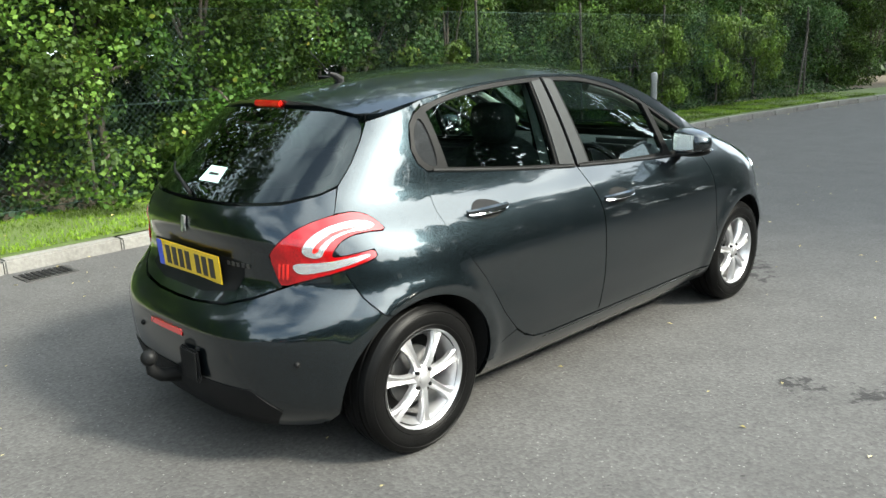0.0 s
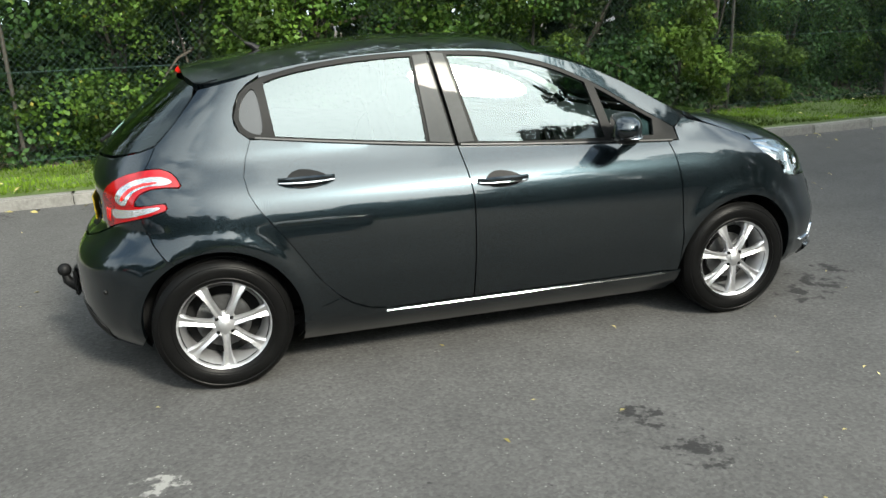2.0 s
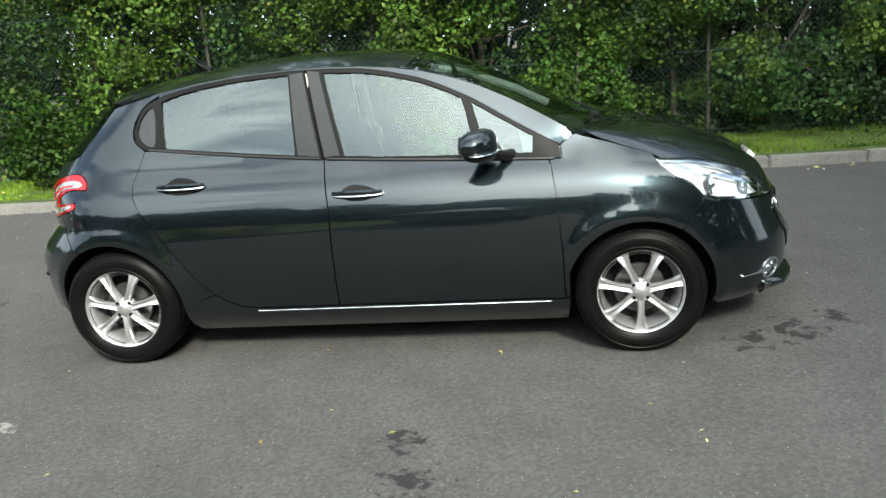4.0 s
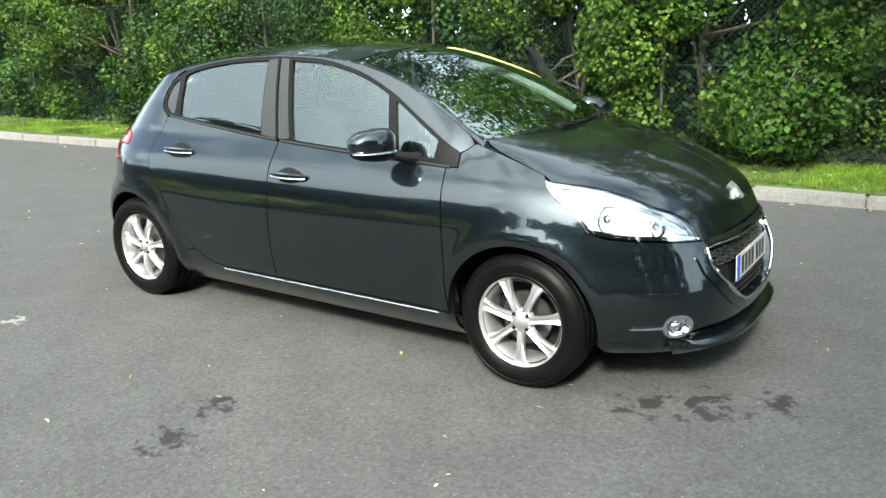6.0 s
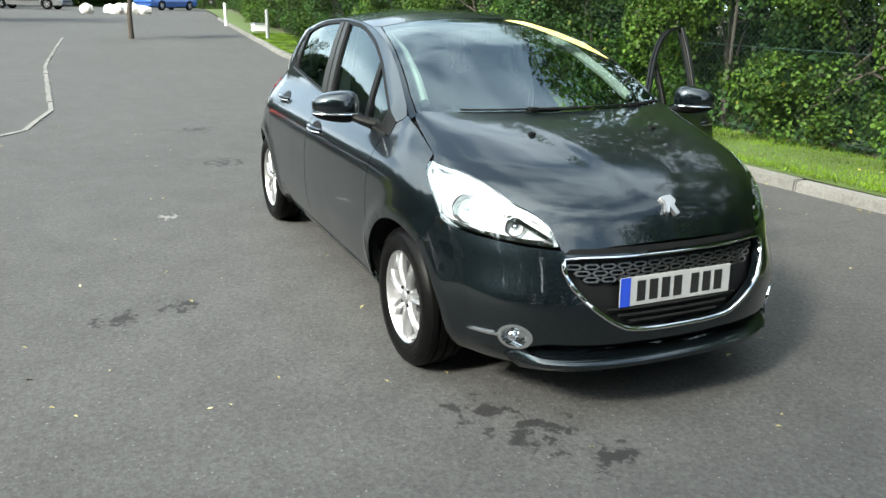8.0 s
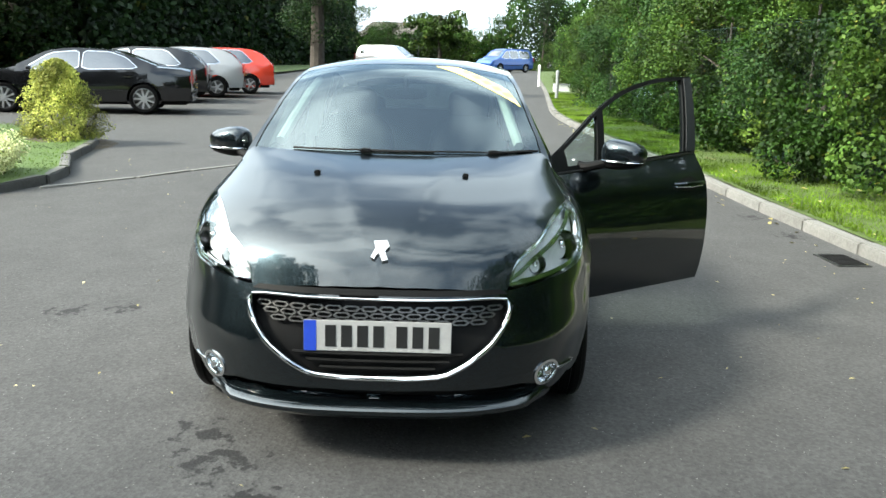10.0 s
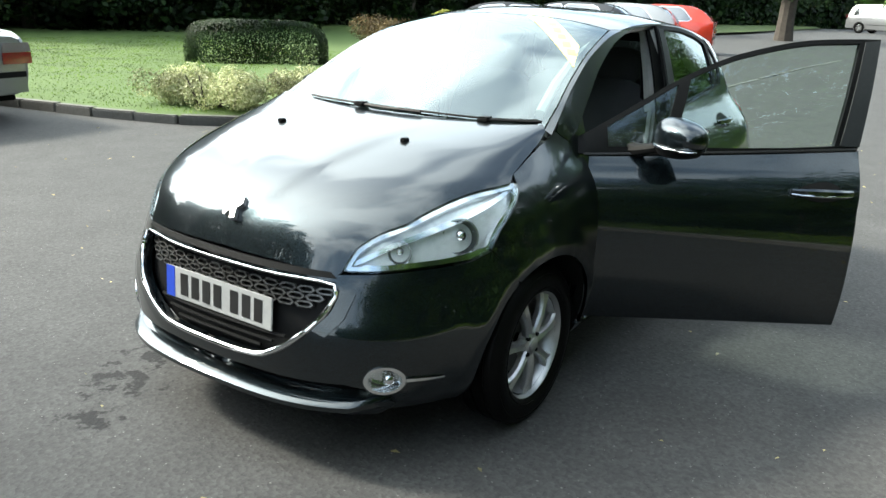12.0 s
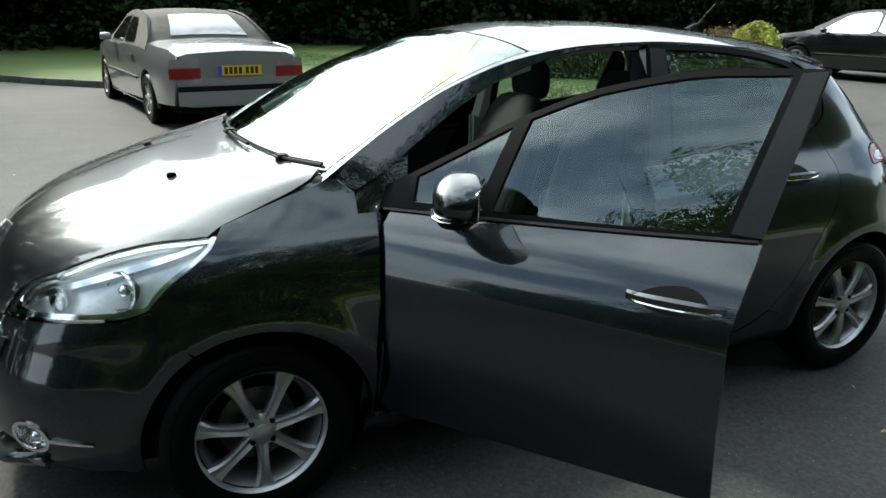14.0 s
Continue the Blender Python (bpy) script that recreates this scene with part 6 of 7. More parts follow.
for a, b in (((17.38, 5.3, 1.75), (16.6, 5.15, .1)), ((17.38, 5.32, .0), (17.38, 5.32, 2.1))):
    piped("strut", [a, b], .022, POST, fence, 8, "pale leaning end strut")


# ==== street furniture ====
def bollard(x, y, tall, r, material, label):
    b = thing("bollard", label, "bollard", at=pose(x, y, rise(x, y) + .1, random.uniform(-1, 1), random.uniform(-1, 1), 0))
    bm = bmesh.new()
    lathe(bm, [(r, -.1), (r, tall * .86), (r * 1.12, tall * .87), (r * 1.12, tall * .93), (r * .95, tall * .98), (0, tall)], 18, pose(0, 0, 0, 90, 0, 0))
    part("post", bm, material, b, "", True)
    return b


bollard(8.9, 4.4, .95, .05, GREYPOST, "grey post standing in the verge")
bollard(-22.3, 3.75, .95, .055, GREYPOST, "grey post standing in the verge")
bollard(-34.0, 4.4, .9, .06, WHITEPAINT, "white post beside the far drive")
cab = thing("white_cabinet", "small white cabinet standing by the kerb", "cabinet", at=pose(-27.5, 4.6, .1, 0, 0, 10))
boxed("body", (-.18, .18, -.3, .3, 0, .45), WHITEPAINT, cab, .02)
boxed("lid", (-.2, .2, -.32, .32, .45, .49), GREYPOST, cab, .01)


# ==== shrubs ====
def shrub(name, label, material, pts_fn, count, size, at, seed, slim=.5, stems=6, spread=.4):
    rng = np.random.default_rng(seed)
    host = thing(name, label, "shrub", at=at)
    p, w = pts_fn(rng, count)
    ob = new("leaves", leaf_mesh("leaves", p, size, material, w, seed, slim))
    ob.parent = host
    bm = bmesh.new()
    for _ in range(stems):
        a = rng.uniform(-spread, spread, 2)
        tube(bm, [(a[0] * .4, a[1] * .4, -.05), (a[0], a[1], .3), (a[0] * 1.2, a[1] * 1.2, .42)], [.018, .012, .006], 5)
    part("stems", bm, BARK, host)
    return host


def low_mound(lx, ly, lz, lumps):
    def f(rng, count):
        blobs = [(rng.uniform(-lx, lx), rng.uniform(-ly, ly), lz * rng.uniform(.35, .7), lz * rng.uniform(.35, .5)) for _ in range(lumps)]
        p, w = clump_points(count, blobs, rng, .5)
        p[:, 2] = np.abs(p[:, 2])
        return p, w
    return f


def cone(tall, rad):
    def f(rng, count):
        z = tall * rng.random(count) ** 1.3
        a = rng.uniform(0, 2 * math.pi, count)
        lump = 1 + .14 * np.sin(a * 3 + z * 5) + .20 * np.sin(a * 5 - z * 11) + .08 * np.sin(a * 9 + z * 17)
        r = rad * (1 - z / tall) ** .46 * lump * rng.uniform(.6, 1.04, count)
        return np.stack([r * np.cos(a), r * np.sin(a), z + .02], 1), np.stack([np.cos(a), np.sin(a), np.full(count, .7)], 1)
    return f


def clipped(lx, ly, lz):
    def f(rng, count):
        d = rng.normal(size=(count, 3))
        d /= (np.abs(d) ** 5).sum(1)[:, None] ** .2
        d[:, 2] = np.abs(d[:, 2]) * 2 - 1
        r = rng.uniform(.88, 1.02, count)[:, None]
        p = d * r * np.array((lx, ly, lz / 2)) + np.array((0, 0, lz / 2))
        return p, d
    return f


for k, (x, y, lx, ly) in enumerate(((-2.78, -5.85, .36, .75), (-3.75, -4.98, .40, .5))):
    shrub("variegated_shrub", "low cream and green variegated shrub at the lawn's edge", LEAF_V, low_mound(lx, ly, .50, 30), 12000, .042, pose(x, y, rise(x, y) + .1, 0, 0, 12), 70 + k)
shrub("golden_conifer", "golden yellow cone-shaped shrub in a mulched bed", LEAF_G, cone(1.2, .62), 15000, .05, pose(-7.7, -5.8, rise(-7.7, -5.8) + .08), 80, .4)
mul = thing("mulch_bed", "brown bark mulch round the golden shrub", "mulch", kind="structure")
bm = bmesh.new()
ring_last = [bm.verts.new((-7.35, -5.85, rise(-7.35, -5.85) + .14))]
for q in range(1, 7):
    ring_new = []
    for k in range(28):
        a = 2 * math.pi * k / 28
        rr = q / 6 * (1 + .08 * math.sin(3 * a + 1))
        x, y = -7.35 + 1.25 * rr * math.cos(a), -5.85 + .9 * rr * math.sin(a)
        ring_new.append(bm.verts.new((x, y, rise(x, y) - .01 + .15 * (1 - (q / 6) ** 2) + .015 * noise.noise((x * 5, y * 5, 0)))))
    for k in range(28):
        if q == 1:
            bm.faces.new((ring_last[0], ring_new[k], ring_new[(k + 1) % 28]))
        else:
            bm.faces.new((ring_last[k], ring_new[k], ring_new[(k + 1) % 28], ring_last[(k + 1) % 28]))
    ring_last = ring_new
part("mulch", bm, SOIL, mul)
shrub("clipped_hedge", "dark green clipped low hedge on the lawn", LEAF_C, clipped(.7, 1.35, .85), 20000, .045, pose(-7.5, -10.1, rise(-7.5, -10.1) + .06, 0, 0, 45), 90)
shrub("brown_bush", "brown-leaved bush in front of the parked black saloon", leaf_mat("brown_leaf", (.045, .03, .015), (.11, .085, .04), (.2, .15, .07)), low_mound(.6, .6, .9, 20), 6000, .06, pose(-13.7, -11.9, rise(-13.7, -11.9) + .05), 91)


# ==== other vehicles ====
CARGLASS = surface("dark_car_glass", (.13, .135, .14), (.16, .165, .17), rough=.05, metal=.9, coat=1, spec=1.0, rough_var=.02)
CARGLASS.node_tree.nodes["Principled BSDF"].inputs["Coat IOR"].default_value = 1.9
SKYGLASS = CARGLASS
SILVER = car_paint("silver_paint", (.22, .225, .23), .6, .3)
BLACK = car_paint("black_paint", (.005, .005, .006), .3, .22)
RED = car_paint("red_paint", (.50, .04, .02), .2, .35)
WHITE = car_paint("white_grey_paint", (.26, .265, .27), .3, .35)
NAVY = car_paint("blue_paint", (.03, .09, .30), .4, .35)
DEEPRED = surface("deep_red_lens", (.20, .008, .01), (.12, .004, .006), scale=30, rough=.15, coat=1)
CLEARGREY = surface("grey_lens", (.20, .17, .16), (.14, .12, .12), rough=.15, coat=1)
CANVAS = surface("grey_canvas_hood", (.065, .060, .054), (.045, .042, .038), fine=180, rough=.95, bump=.4)


def simple_wheel(host, x, s, y, r, rim_r, spokes):
    turn = pose(x, s * y, r, 0, 0, 0 if s > 0 else 180)
    bm = bmesh.new()
    lathe(bm, [(rim_r, .09), (rim_r + .02, .1), (r - .03, .095), (r, .06), (r, -.06), (r - .03, -.1), (rim_r, -.1)], 32, turn, True)
    w = part("wheel", bm, RUBBER, host, "black tyre on a silver alloy wheel", True)
    bm = bmesh.new()
    lathe(bm, [(rim_r, .09), (rim_r * .95, .095), (rim_r * .9, .05), (rim_r * .88, .0), (0, -.01)], 28, turn)
    part("rim", bm, STEEL, w, "", True)
    for k in range(spokes):
        a = 2 * math.pi * k / spokes
        bm = bmesh.new()
        box(bm, .03, rim_r * .95, .05, .085, -.022, .022, bevel=.006, m=turn @ pose(0, 0, 0, 0, math.degrees(a), 0))
        part("spoke", bm, ALLOY, w)
    bm = bmesh.new()
    lathe(bm, [(0, .09), (.05, .088), (.06, .06)], 14, turn)
    part("hub", bm, ALLOY, w, "", True)


def build_vehicle(name, label, category, paint, at, length, width, wheels, profile, deck, screens, sides, soft_top=None, rear_lamps=(), plate=None, rims=.2, tyre=.31, spokes=5, front_lamps=()):
    """A parked vehicle: profile is the height of bonnet, roof and boot along x; deck the shoulder's height; screens and sides the outlines of its glass."""
    host = thing(name, label, category, at=at)
    top, sh = curve(*profile), curve(*deck)
    hl, hw = length / 2, width / 2

    def plan(x):
        a = min(abs(x) / hl, 1)
        return hw * (1 - .13 * a ** 7)

    def wide(x, z):
        zs = sh(x)
        if z <= zs:
            return plan(x) * (.955 + .045 * math.sin(math.pi * min(max((z - .2) / max(zs - .15, .1), 0), 1)))
        return plan(x) * (.955 - .235 * (z - zs) / max(top(0) - zs, .2))
    def side_top(x):
        return min(sh(x), top(x) - .01) if sides[0] + .05 < x < sides[1] - .05 else top(x) - .04
    for s in (-1, 1):
        f = lambda p, s=s: (p[0], s * wide(*p), p[1])
        low = [(-hl + .06, .30), (-hl + .01, .5), (-hl, sh(-hl + .05) - .06)]
        prof = [(-hl + .02 + (length - .04) * i / 24, side_top(-hl + .02 + (length - .04) * i / 24)) for i in range(25)]
        outl = low + prof + [(hl, sh(hl - .05) - .08), (hl - .01, .45), (hl - .07, .26)]
        for cx in (wheels[1], wheels[0]):
            outl += [(cx + (tyre + .045) * math.cos(a), tyre + (tyre + .045) * math.sin(a)) for a in np.linspace(-.28, math.pi + .28, 18)]
        sheet("body_side", outl, f, paint, host, step=.11, deep=.03, gap=0)
        cab_pts = [(x, top(x) - .015) for x in np.linspace(sides[0], sides[1], 16)]
        cab = [(sides[0] - .05, sh(sides[0]) - .02)] + cab_pts + [(sides[1] + .05, sh(sides[1]) - .02)]
        cs = sheet("cabin_side", cab, f, soft_top or paint, host, step=.1, deep=.03, gap=0, lift=.001)
        for poly in sides[2]:
            pane = sheet("side_window", soften(poly, 1, .12), f, SKYGLASS, cs, step=.1, deep=.004, gap=0, lift=.004, label="dark side window")
            sheet("window_trim", inset(soften(poly, 1, .12), -.014), f, CHROME if soft_top is None else TRIM, cs, step=.06, deep=.004, gap=0, holes=[inset(soften(poly, 1, .12), .002)], lift=.005)
        for x in wheels:
            simple_wheel(host, x, s, hw - .10, tyre, rims, spokes)
            bm = bmesh.new()
            lathe(bm, [(tyre + .05, -.3), (tyre + .05, .06)], 24, pose(x, s * (hw - .11), tyre + .02, 0, 0, 0 if s > 0 else 180))
            bmesh.ops.bisect_plane(bm, geom=bm.verts[:] + bm.edges[:] + bm.faces[:], plane_co=(0, 0, tyre - .05), plane_no=(0, 0, -1), clear_outer=True)
            part("wheel_housing", bm, VOID, host)
        bm = bmesh.new()
        cushion(bm, (sides[1] - .28, s * (hw + .07), sh(sides[1]) + .07), (.05, .08, .05), seg=(12, 8))
        part("door_mirror", bm, paint, host, "", True)
        boxed("door_handle", (sides[0] + .55, sides[0] + .72, *sorted((s * (hw - .01), s * (hw + .03))), sh(0) - .13, sh(0) - .10), paint, host, .008)
        piped("side_strip", [(x, s * (wide(x, .52) + .004), .52) for x in np.linspace(wheels[1] + .45, wheels[0] - .45, 6)], .018, TRIM if paint != WHITE else paint, host, 6)
    # everything above: bonnet, roof, boot in one skin
    y_edge = lambda x: wide(x, top(x) - .015)
    n = 72
    v, fcs = [], []
    for i in range(n + 1):
        x = -hl + .02 + (length - .04) * i / n
        for k in range(-6, 7):
            t = k / 6
            v.append((x, t * y_edge(x), top(x) - .035 * t * t - (.02 if abs(k) == 6 else 0)))
    for i in range(n):
        for k in range(12):
            a = i * 13 + k
            fcs.append((a, a + 13, a + 14, a + 1))
    cab_faces = [q for q in fcs if sides[0] - .06 < v[q[0]][0] < sides[1] - .28]
    ahead = [q for q in fcs if v[q[0]][0] >= sides[1] - .28]
    behind = [q for q in fcs if v[q[0]][0] <= sides[0] - .06]
    for nm, some, mt in (("bonnet", ahead, paint), ("boot_lid", behind, paint), ("folding_hood" if soft_top else "roof", cab_faces, soft_top or paint)):
        used = sorted({i for q in some for i in q})
        at_i = {i: k for k, i in enumerate(used)}
        if some:
            mesh_object(nm, [v[i] for i in used], [tuple(at_i[i] for i in q) for q in some], mt, host, "grey canvas folding hood" if mt == soft_top else "")
    f_top = lambda p: (p[0], p[1] * y_edge(p[0]), top(p[0]) - .035 * p[1] ** 2)
    for a, b, nm in screens:
        sw = .80 if soft_top and a < 0 else 1
        sheet(nm, [(a, -.80 * sw), (b, -.74 * sw), (b, .74 * sw), (a, .80 * sw)], f_top, SKYGLASS, host, step=.12, deep=.008, gap=0, lift=.012, label="dark glass")
    for sx, nm in ((-1, "rear_end"), (1, "front_end")):
        zt = top(sx * (hl - .03))
        fe = lambda p, sx=sx: (sx * (hl - .02 + .05 * (1 - (p[0] / hw) ** 2) - .03 * abs(p[1] - .5)), p[0], p[1])
        yy = plan(hl) * .955
        end = sheet(nm, soften([(-yy, .28), (yy, .28), (yy * 1.01, .6), (yy * .93, zt - .03), (0, zt + .005), (-yy * .93, zt - .03), (-yy * 1.01, .6)], 1, .1), fe, paint, host, step=.1, deep=.06, gap=0)
        sheet("bumper_strip", [(-yy, .46), (yy, .46), (yy, .52), (-yy, .52)], fe, TRIM, end, step=.1, deep=.01, gap=0, lift=.012, label="dark bumper strip")
        sheet("bumper", [(-yy, .30), (yy, .30), (yy, .46), (-yy, .46)], fe, paint, end, step=.1, deep=.01, gap=0, lift=.02)
        for poly, mat_, nm2 in (rear_lamps if sx < 0 else front_lamps):
            for s in (-1, 1):
                sheet(nm2, [(s * y, z) for y, z in poly], fe, mat_, end, step=.08, deep=.01, gap=0, lift=.012)
        if sx < 0 and plate:
            plate_unit(host, Matrix.Translation((-hl - .055, 0, plate[1])) @ pose(0, 0, 0, 0, 0, 180), plate[0], "number plate")
    bm = bmesh.new()
    box(bm, -hl + .15, hl - .15, -hw + .2, hw - .2, .2, .32)
    part("underside", bm, VOID, host)
    return host


# silver convertible with its hood up, on the drive
build_vehicle("convertible_car", "silver convertible with grey canvas hood parked by the lawn", "car", SILVER, pose(-.1, -8.85, rise(0, -8.5) - .01, 0, 0, -84), 4.43, 1.71, (1.42, -1.28),
              ((-2.2, .90), (-2.1, .95), (-1.5, .985), (-1.25, 1.0), (-1.05, 1.12), (-.6, 1.31), (-.1, 1.35), (.25, 1.31), (.75, 1.05), (.95, .97), (1.6, .88), (2.1, .74), (2.2, .70)),
              ((-2.2, .84), (-1.5, .90), (0, .90), (1.0, .89), (1.7, .82), (2.2, .66)),
              [(-1.16, -.72, "rear_screen"), (.30, .85, "windscreen")],
              (-1.2, .9, [[(-.62, .93), (-.02, .93), (-.04, 1.24), (-.42, 1.22)], [(.02, .93), (.80, .93), (.35, 1.22), (.02, 1.25)]]),
              CANVAS, [([(.45, .60), (.80, .60), (.80, .72), (.45, .72)], DEEPRED, "tail_lamp"), ([(.45, .725), (.80, .725), (.78, .82), (.47, .82)], CLEARGREY, "lamp_top")], (PLATE_Y, .69), .2, .305, 7)
SALOON = (((-2.55, .92), (-2.45, 1.02), (-1.75, 1.10), (-1.3, 1.26), (-.7, 1.43), (0, 1.46), (.5, 1.40), (1.15, 1.10), (1.35, 1.02), (2.1, .90), (2.5, .72)),
          ((-2.55, .90), (-1.6, .98), (0, .95), (1.2, .93), (2.0, .84), (2.5, .66)))
build_vehicle("saloon_car", "black four-door saloon with chrome window trim, parked", "car", BLACK, pose(-14.4, -8.45, rise(-14.4, -8.45), 0, 0, -77), 5.0, 1.9, (1.5, -1.45), SALOON[0], SALOON[1],
              [(-1.75, -.95, "rear_screen"), (.55, 1.15, "windscreen")],
              (-1.75, 1.2, [[(-1.35, 1.02), (-.15, .985), (-.2, 1.38), (-.75, 1.37), (-1.1, 1.25)], [(-.08, .985), (1.05, .97), (.5, 1.32), (-.1, 1.385)]]),
              None, [([(.42, .72), (.88, .72), (.88, .86), (.42, .88)], REDLENS, "tail_lamp")], (PLATE_Y, .62), .245, .335, 9)
HATCH = (((-2.0, 1.0), (-1.95, 1.08), (-1.6, 1.35), (-1.2, 1.46), (-.3, 1.49), (.3, 1.43), (1.0, 1.08), (1.2, 1.0), (1.8, .85), (2.0, .68)),
         ((-2.0, .95), (-1.0, .97), (0, .93), (1.0, .92), (1.7, .8), (2.0, .62)))
for nm, lab, pt, x, y, yaw in (("estate_car", "dark estate car parked beside others", BLACK, -18.0, -8.7, -77), ("hatchback", "pale silver hatchback parked beside others", WHITE, -20.4, -8.3, -77), ("hatchback", "bright red small hatchback parked beside others", RED, -22.8, -7.9, -77)):
    build_vehicle(nm, lab, "car", pt, pose(x, y, rise(x, y), 0, 0, yaw), 4.1, 1.74, (1.25, -1.25), HATCH[0], HATCH[1], [(-1.88, -1.5, "rear_screen"), (.4, 1.0, "windscreen")],
                  (-1.7, 1.1, [[(-1.4, 1.0), (-.1, .97), (-.15, 1.4), (-1.0, 1.4)], [(-.03, .97), (.95, .95), (.4, 1.33), (-.05, 1.41)]]), None,
                  [([(.55, .72), (.84, .72), (.82, 1.0), (.60, .98)], REDLENS, "tail_lamp")], (PLATE_W if pt == BLACK else PLATE_Y, .7), .2, .31, 5)
VAN = (((-2.3, 1.1), (-2.25, 1.25), (-2.1, 1.6), (-1.7, 1.74), (.2, 1.76), (.7, 1.66), (1.4, 1.15), (1.6, 1.06), (2.15, .88), (2.3, .7)),
       ((-2.3, 1.0), (0, .98), (1.4, .96), (2.1, .82), (2.3, .64)))
for nm, lab, pt, x, y, yaw in (("people_carrier", "silver people carrier parked far down the drive", SILVER, -54, -4.3, 70), ("van", "blue van parked at the far end of the drive", NAVY, -58, 4.3, -48)):
    build_vehicle(nm, lab, "van", pt, pose(x, y, rise(x, y), 0, 0, yaw), 4.7, 1.85, (1.4, -1.4), VAN[0], VAN[1], [(-2.24, -2.0, "rear_screen"), (.75, 1.4, "windscreen")],
                  (-2.15, 1.5, [[(-1.9, 1.05), (-.7, 1.04), (-.7, 1.58), (-1.8, 1.57)], [(-.6, 1.04), (.3, 1.03), (.3, 1.6), (-.6, 1.6)], [(.4, 1.03), (1.3, 1.02), (.75, 1.52), (.4, 1.58)]]), None,
                  [([(.6, .8), (.88, .8), (.88, 1.1), (.66, 1.1)], REDLENS, "tail_lamp")], (PLATE_Y, .75), .21, .32, 5, [([(.5, .72), (.86, .74), (.8, .9), (.55, .82)], CLEAR, "headlamp")])

# tall trunks by the parking places, and rubble by the far gate
for x, y, r, tall, lo, wide, mt, label in ((-36, -6.5, .36, 5.5, 1.7, 1.8, LEAF_C, "thick dark trunk at the edge of the far grass"), (-24.6, -.25, .08, 2.3, 1.25, .70, LEAF_B, "slim young tree in the middle of the far drive")):
    tr = thing("tree", label, "tree", at=pose(x, y, rise(x, y), 0, 0, 0))
    bm = bmesh.new()
    tube(bm, [(0, 0, -.1), (.03, 0, .8), (0, .05, tall * .5), (.1, 0, tall)], [r * 1.25, r, r * .9, r * .6], 10)
    part("trunk", bm, BARK, tr, "", True)
    rg_ = np.random.default_rng(int(-x))
    pp, ww = clump_points(9000 if r > .2 else 5000, [(rg_.normal() * wide * .6, rg_.normal() * wide * .6, rg_.uniform(lo + .3, tall + .5), wide * rg_.uniform(.3, .5)) for _ in range(34)], rg_)
    cr = new("crown", leaf_mesh("crown", pp, .12, mt, ww, 4))
    cr.parent = tr
for k in range(26):
    x, y = -47 + random.uniform(-1.5, 1.5), .2 + random.uniform(-1.7, 1.7)
    bm = bmesh.new()
    bmesh.ops.create_icosphere(bm, subdivisions=2, radius=random.uniform(.18, .4))
    for v in bm.verts:
        v.co *= 1 + .3 * noise.noise(v.co * 4 + Vector((k, 0, 0)))
    ob = tagged(part("boulder", bm, STONE), "pale stone in a heap by the far gate", "stone", "heap of pale stones")
    ob.matrix_world = pose(x, y, rise(x, y) + .15)

# house far behind the trees
hs = thing("house", "distant house with a brown tiled hipped roof", "house", at=pose(-97, -4.3, -1.0, 0, 0, 4) @ Matrix.Diagonal((1, 1.35, 1, 1)))
boxed("wall", (-4, 4, -5, 5, 0, 4.6), BRICKWALL, hs, .02, smooth=False)
bm = bmesh.new()
rv = [bm.verts.new(c) for c in ((-4.6, -5.6, 4.5), (4.6, -5.6, 4.5), (4.6, 5.6, 4.5), (-4.6, 5.6, 4.5), (0, -4.0, 6.7), (0, 4.0, 6.7))]
for idx in ((0, 1, 4), (1, 2, 5, 4), (2, 3, 5), (3, 0, 4, 5), (3, 2, 1, 0)):
    bm.faces.new([rv[i] for i in idx])
part("roof", bm, ROOFTILE, hs)
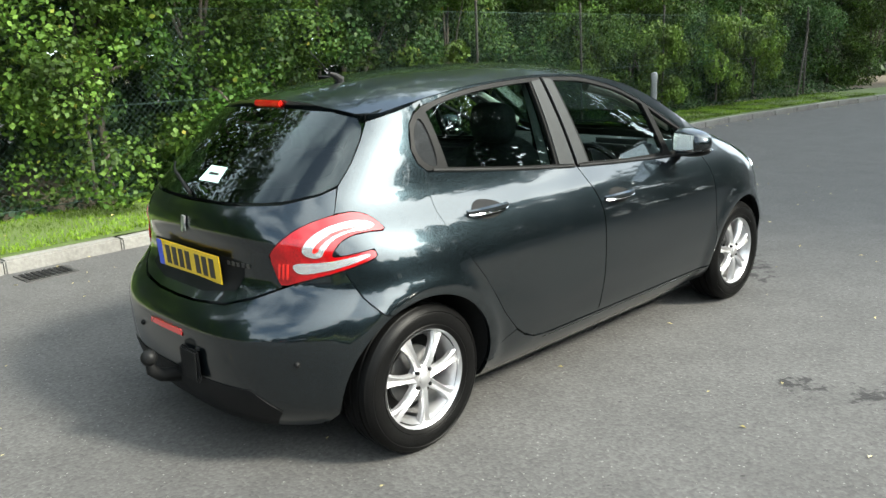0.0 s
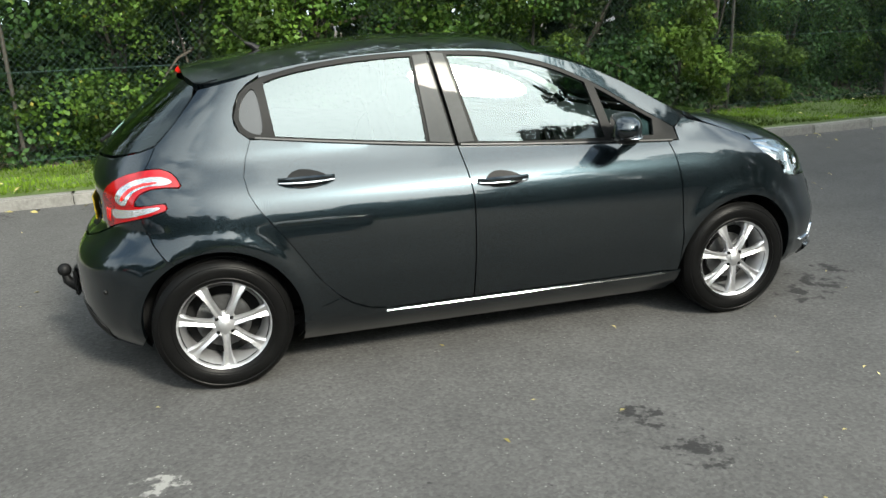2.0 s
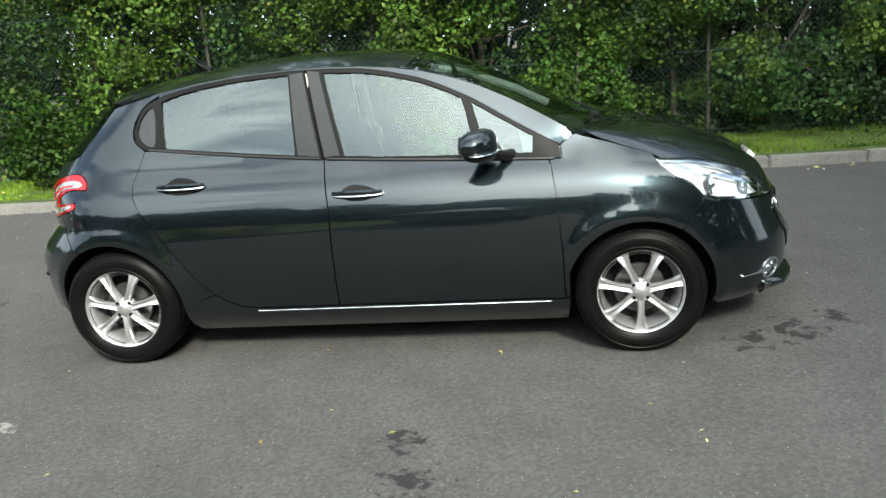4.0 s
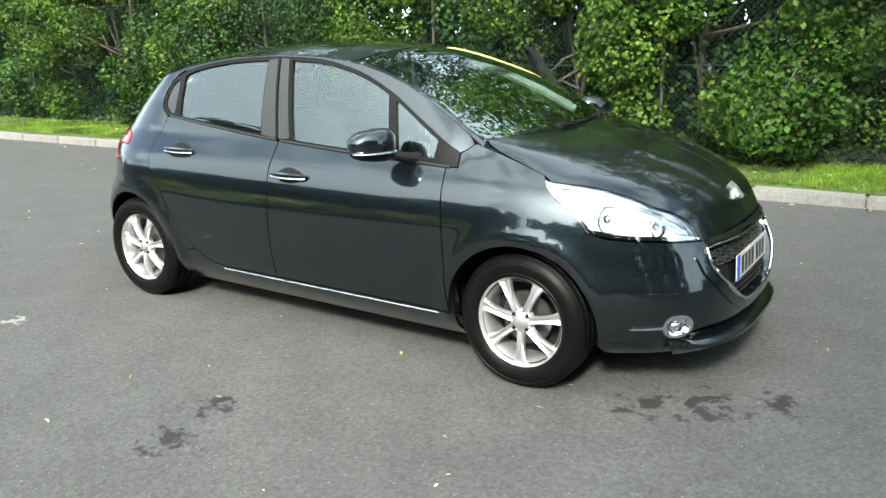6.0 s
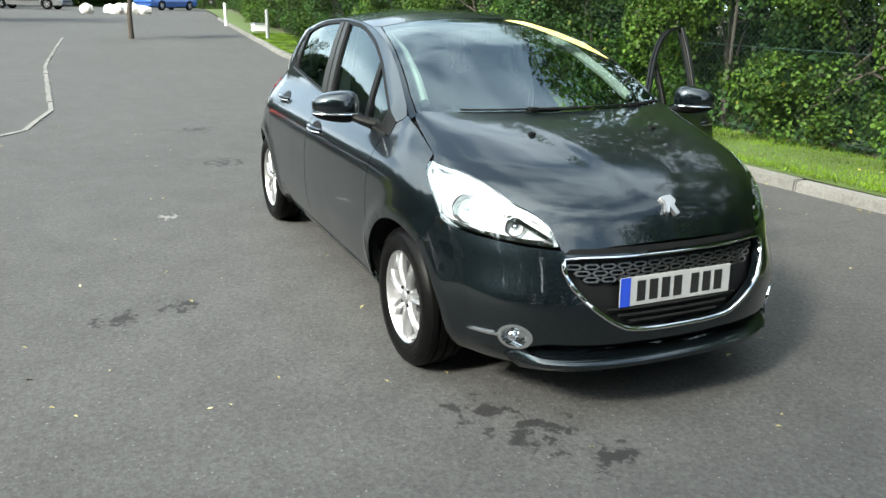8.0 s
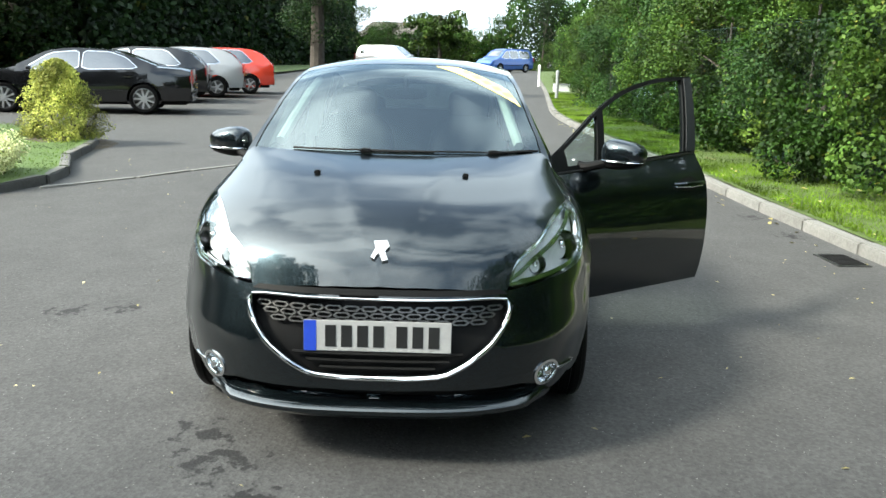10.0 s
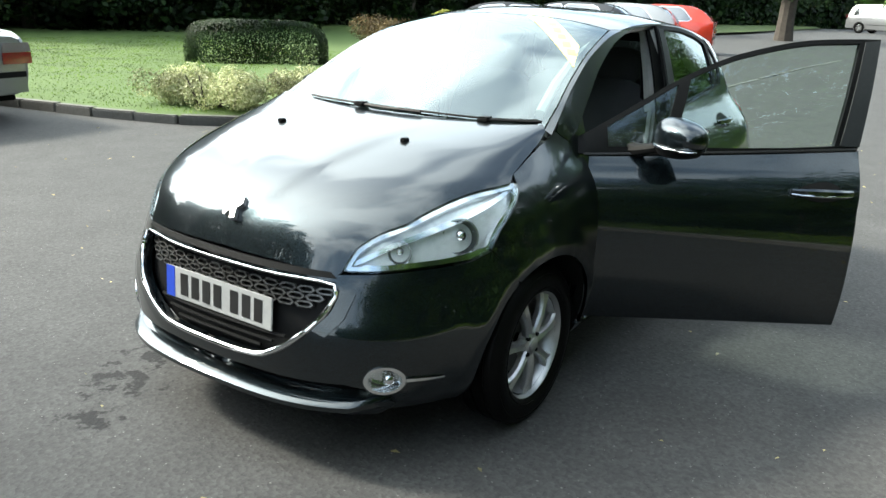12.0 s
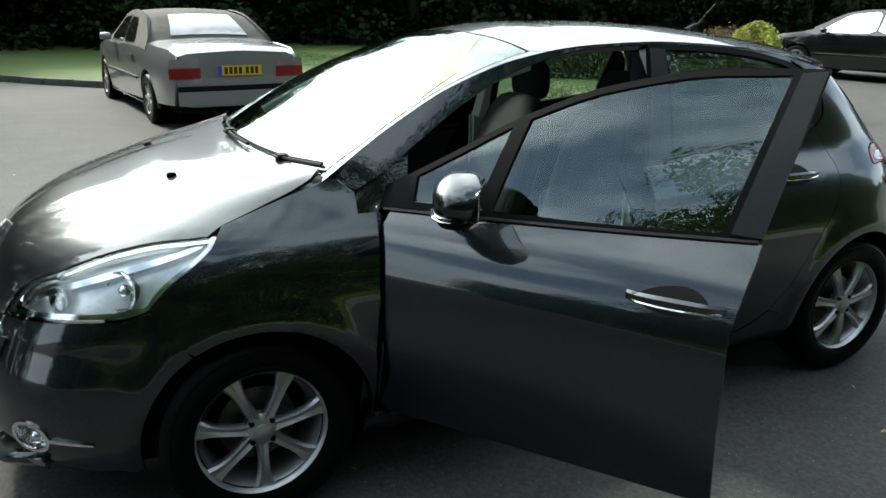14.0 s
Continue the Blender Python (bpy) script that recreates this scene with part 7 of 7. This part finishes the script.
boxed("chimney", (-.4, .4, 1.5, 2.3, 6.2, 7.5), BRICKWALL, hs, .02, smooth=False)
for k in range(4):
    boxed("window", (3.98, 4.04, -4.4 + 2.4 * k, -3.2 + 2.4 * k, 2.6, 3.9), WHITEPAINT, hs, .01)

bh = thing("house", "brown brick house beyond the end of the hedge", "house", at=pose(52, 17.5, .3, 0, 0, 12))
boxed("wall", (-5, 5, -7, 7, 0, 3.0), BRICKWALL, bh, .02, smooth=False)
bm = bmesh.new()
rv = [bm.verts.new(c) for c in ((-5.5, -7.5, 2.9), (5.5, -7.5, 2.9), (5.5, 7.5, 2.9), (-5.5, 7.5, 2.9), (0, -7.5, 6.2), (0, 7.5, 6.2))]
for idx in ((0, 1, 4), (1, 2, 5, 4), (2, 3, 5), (3, 0, 4, 5), (3, 2, 1, 0)):
    bm.faces.new([rv[i] for i in idx])
part("roof", bm, ROOFTILE, bh)
for k in range(3):
    boxed("window", (-5.05, -4.98, -5.2 + 4.2 * k, -3.6 + 4.2 * k, 1.0, 2.2), WHITEPAINT, bh, .01)

# fallen leaves and twigs on the asphalt
rng = np.random.default_rng(12)
n = 420
fx, fy = rng.uniform(-7, 7, n), rng.uniform(-6, 3.2, n)
tagged(new("fallen_leaves", leaf_mesh("fallen_leaves", np.stack([fx, fy, np.array([rise(a, b) for a, b in zip(fx, fy)]) + .006], 1), .032, DRY, np.tile((0, 0, 4.0), (n, 1)), 13, .45)), "pale dry leaves and chips scattered on the asphalt", "leaves", kind="stuff")
n = 260
fx = rng.uniform(-16, 16, n)
fy = np.array([KERB_Y(v) for v in fx]) + rng.choice([-.12, -.05, .6, 1.4], n) + rng.normal(0, .12, n)
tagged(new("kerb_leaves", leaf_mesh("kerb_leaves", np.stack([fx, fy, np.where(fy > np.array([KERB_Y(v) for v in fx]), .17, .008)], 1), .06, DRY, np.tile((0, 0, 4.0), (n, 1)), 14, .6)), "dry fallen leaves lying along the kerb and verge", "leaves", kind="stuff")

# ==== the hatchback ====
car = build_hatchback()
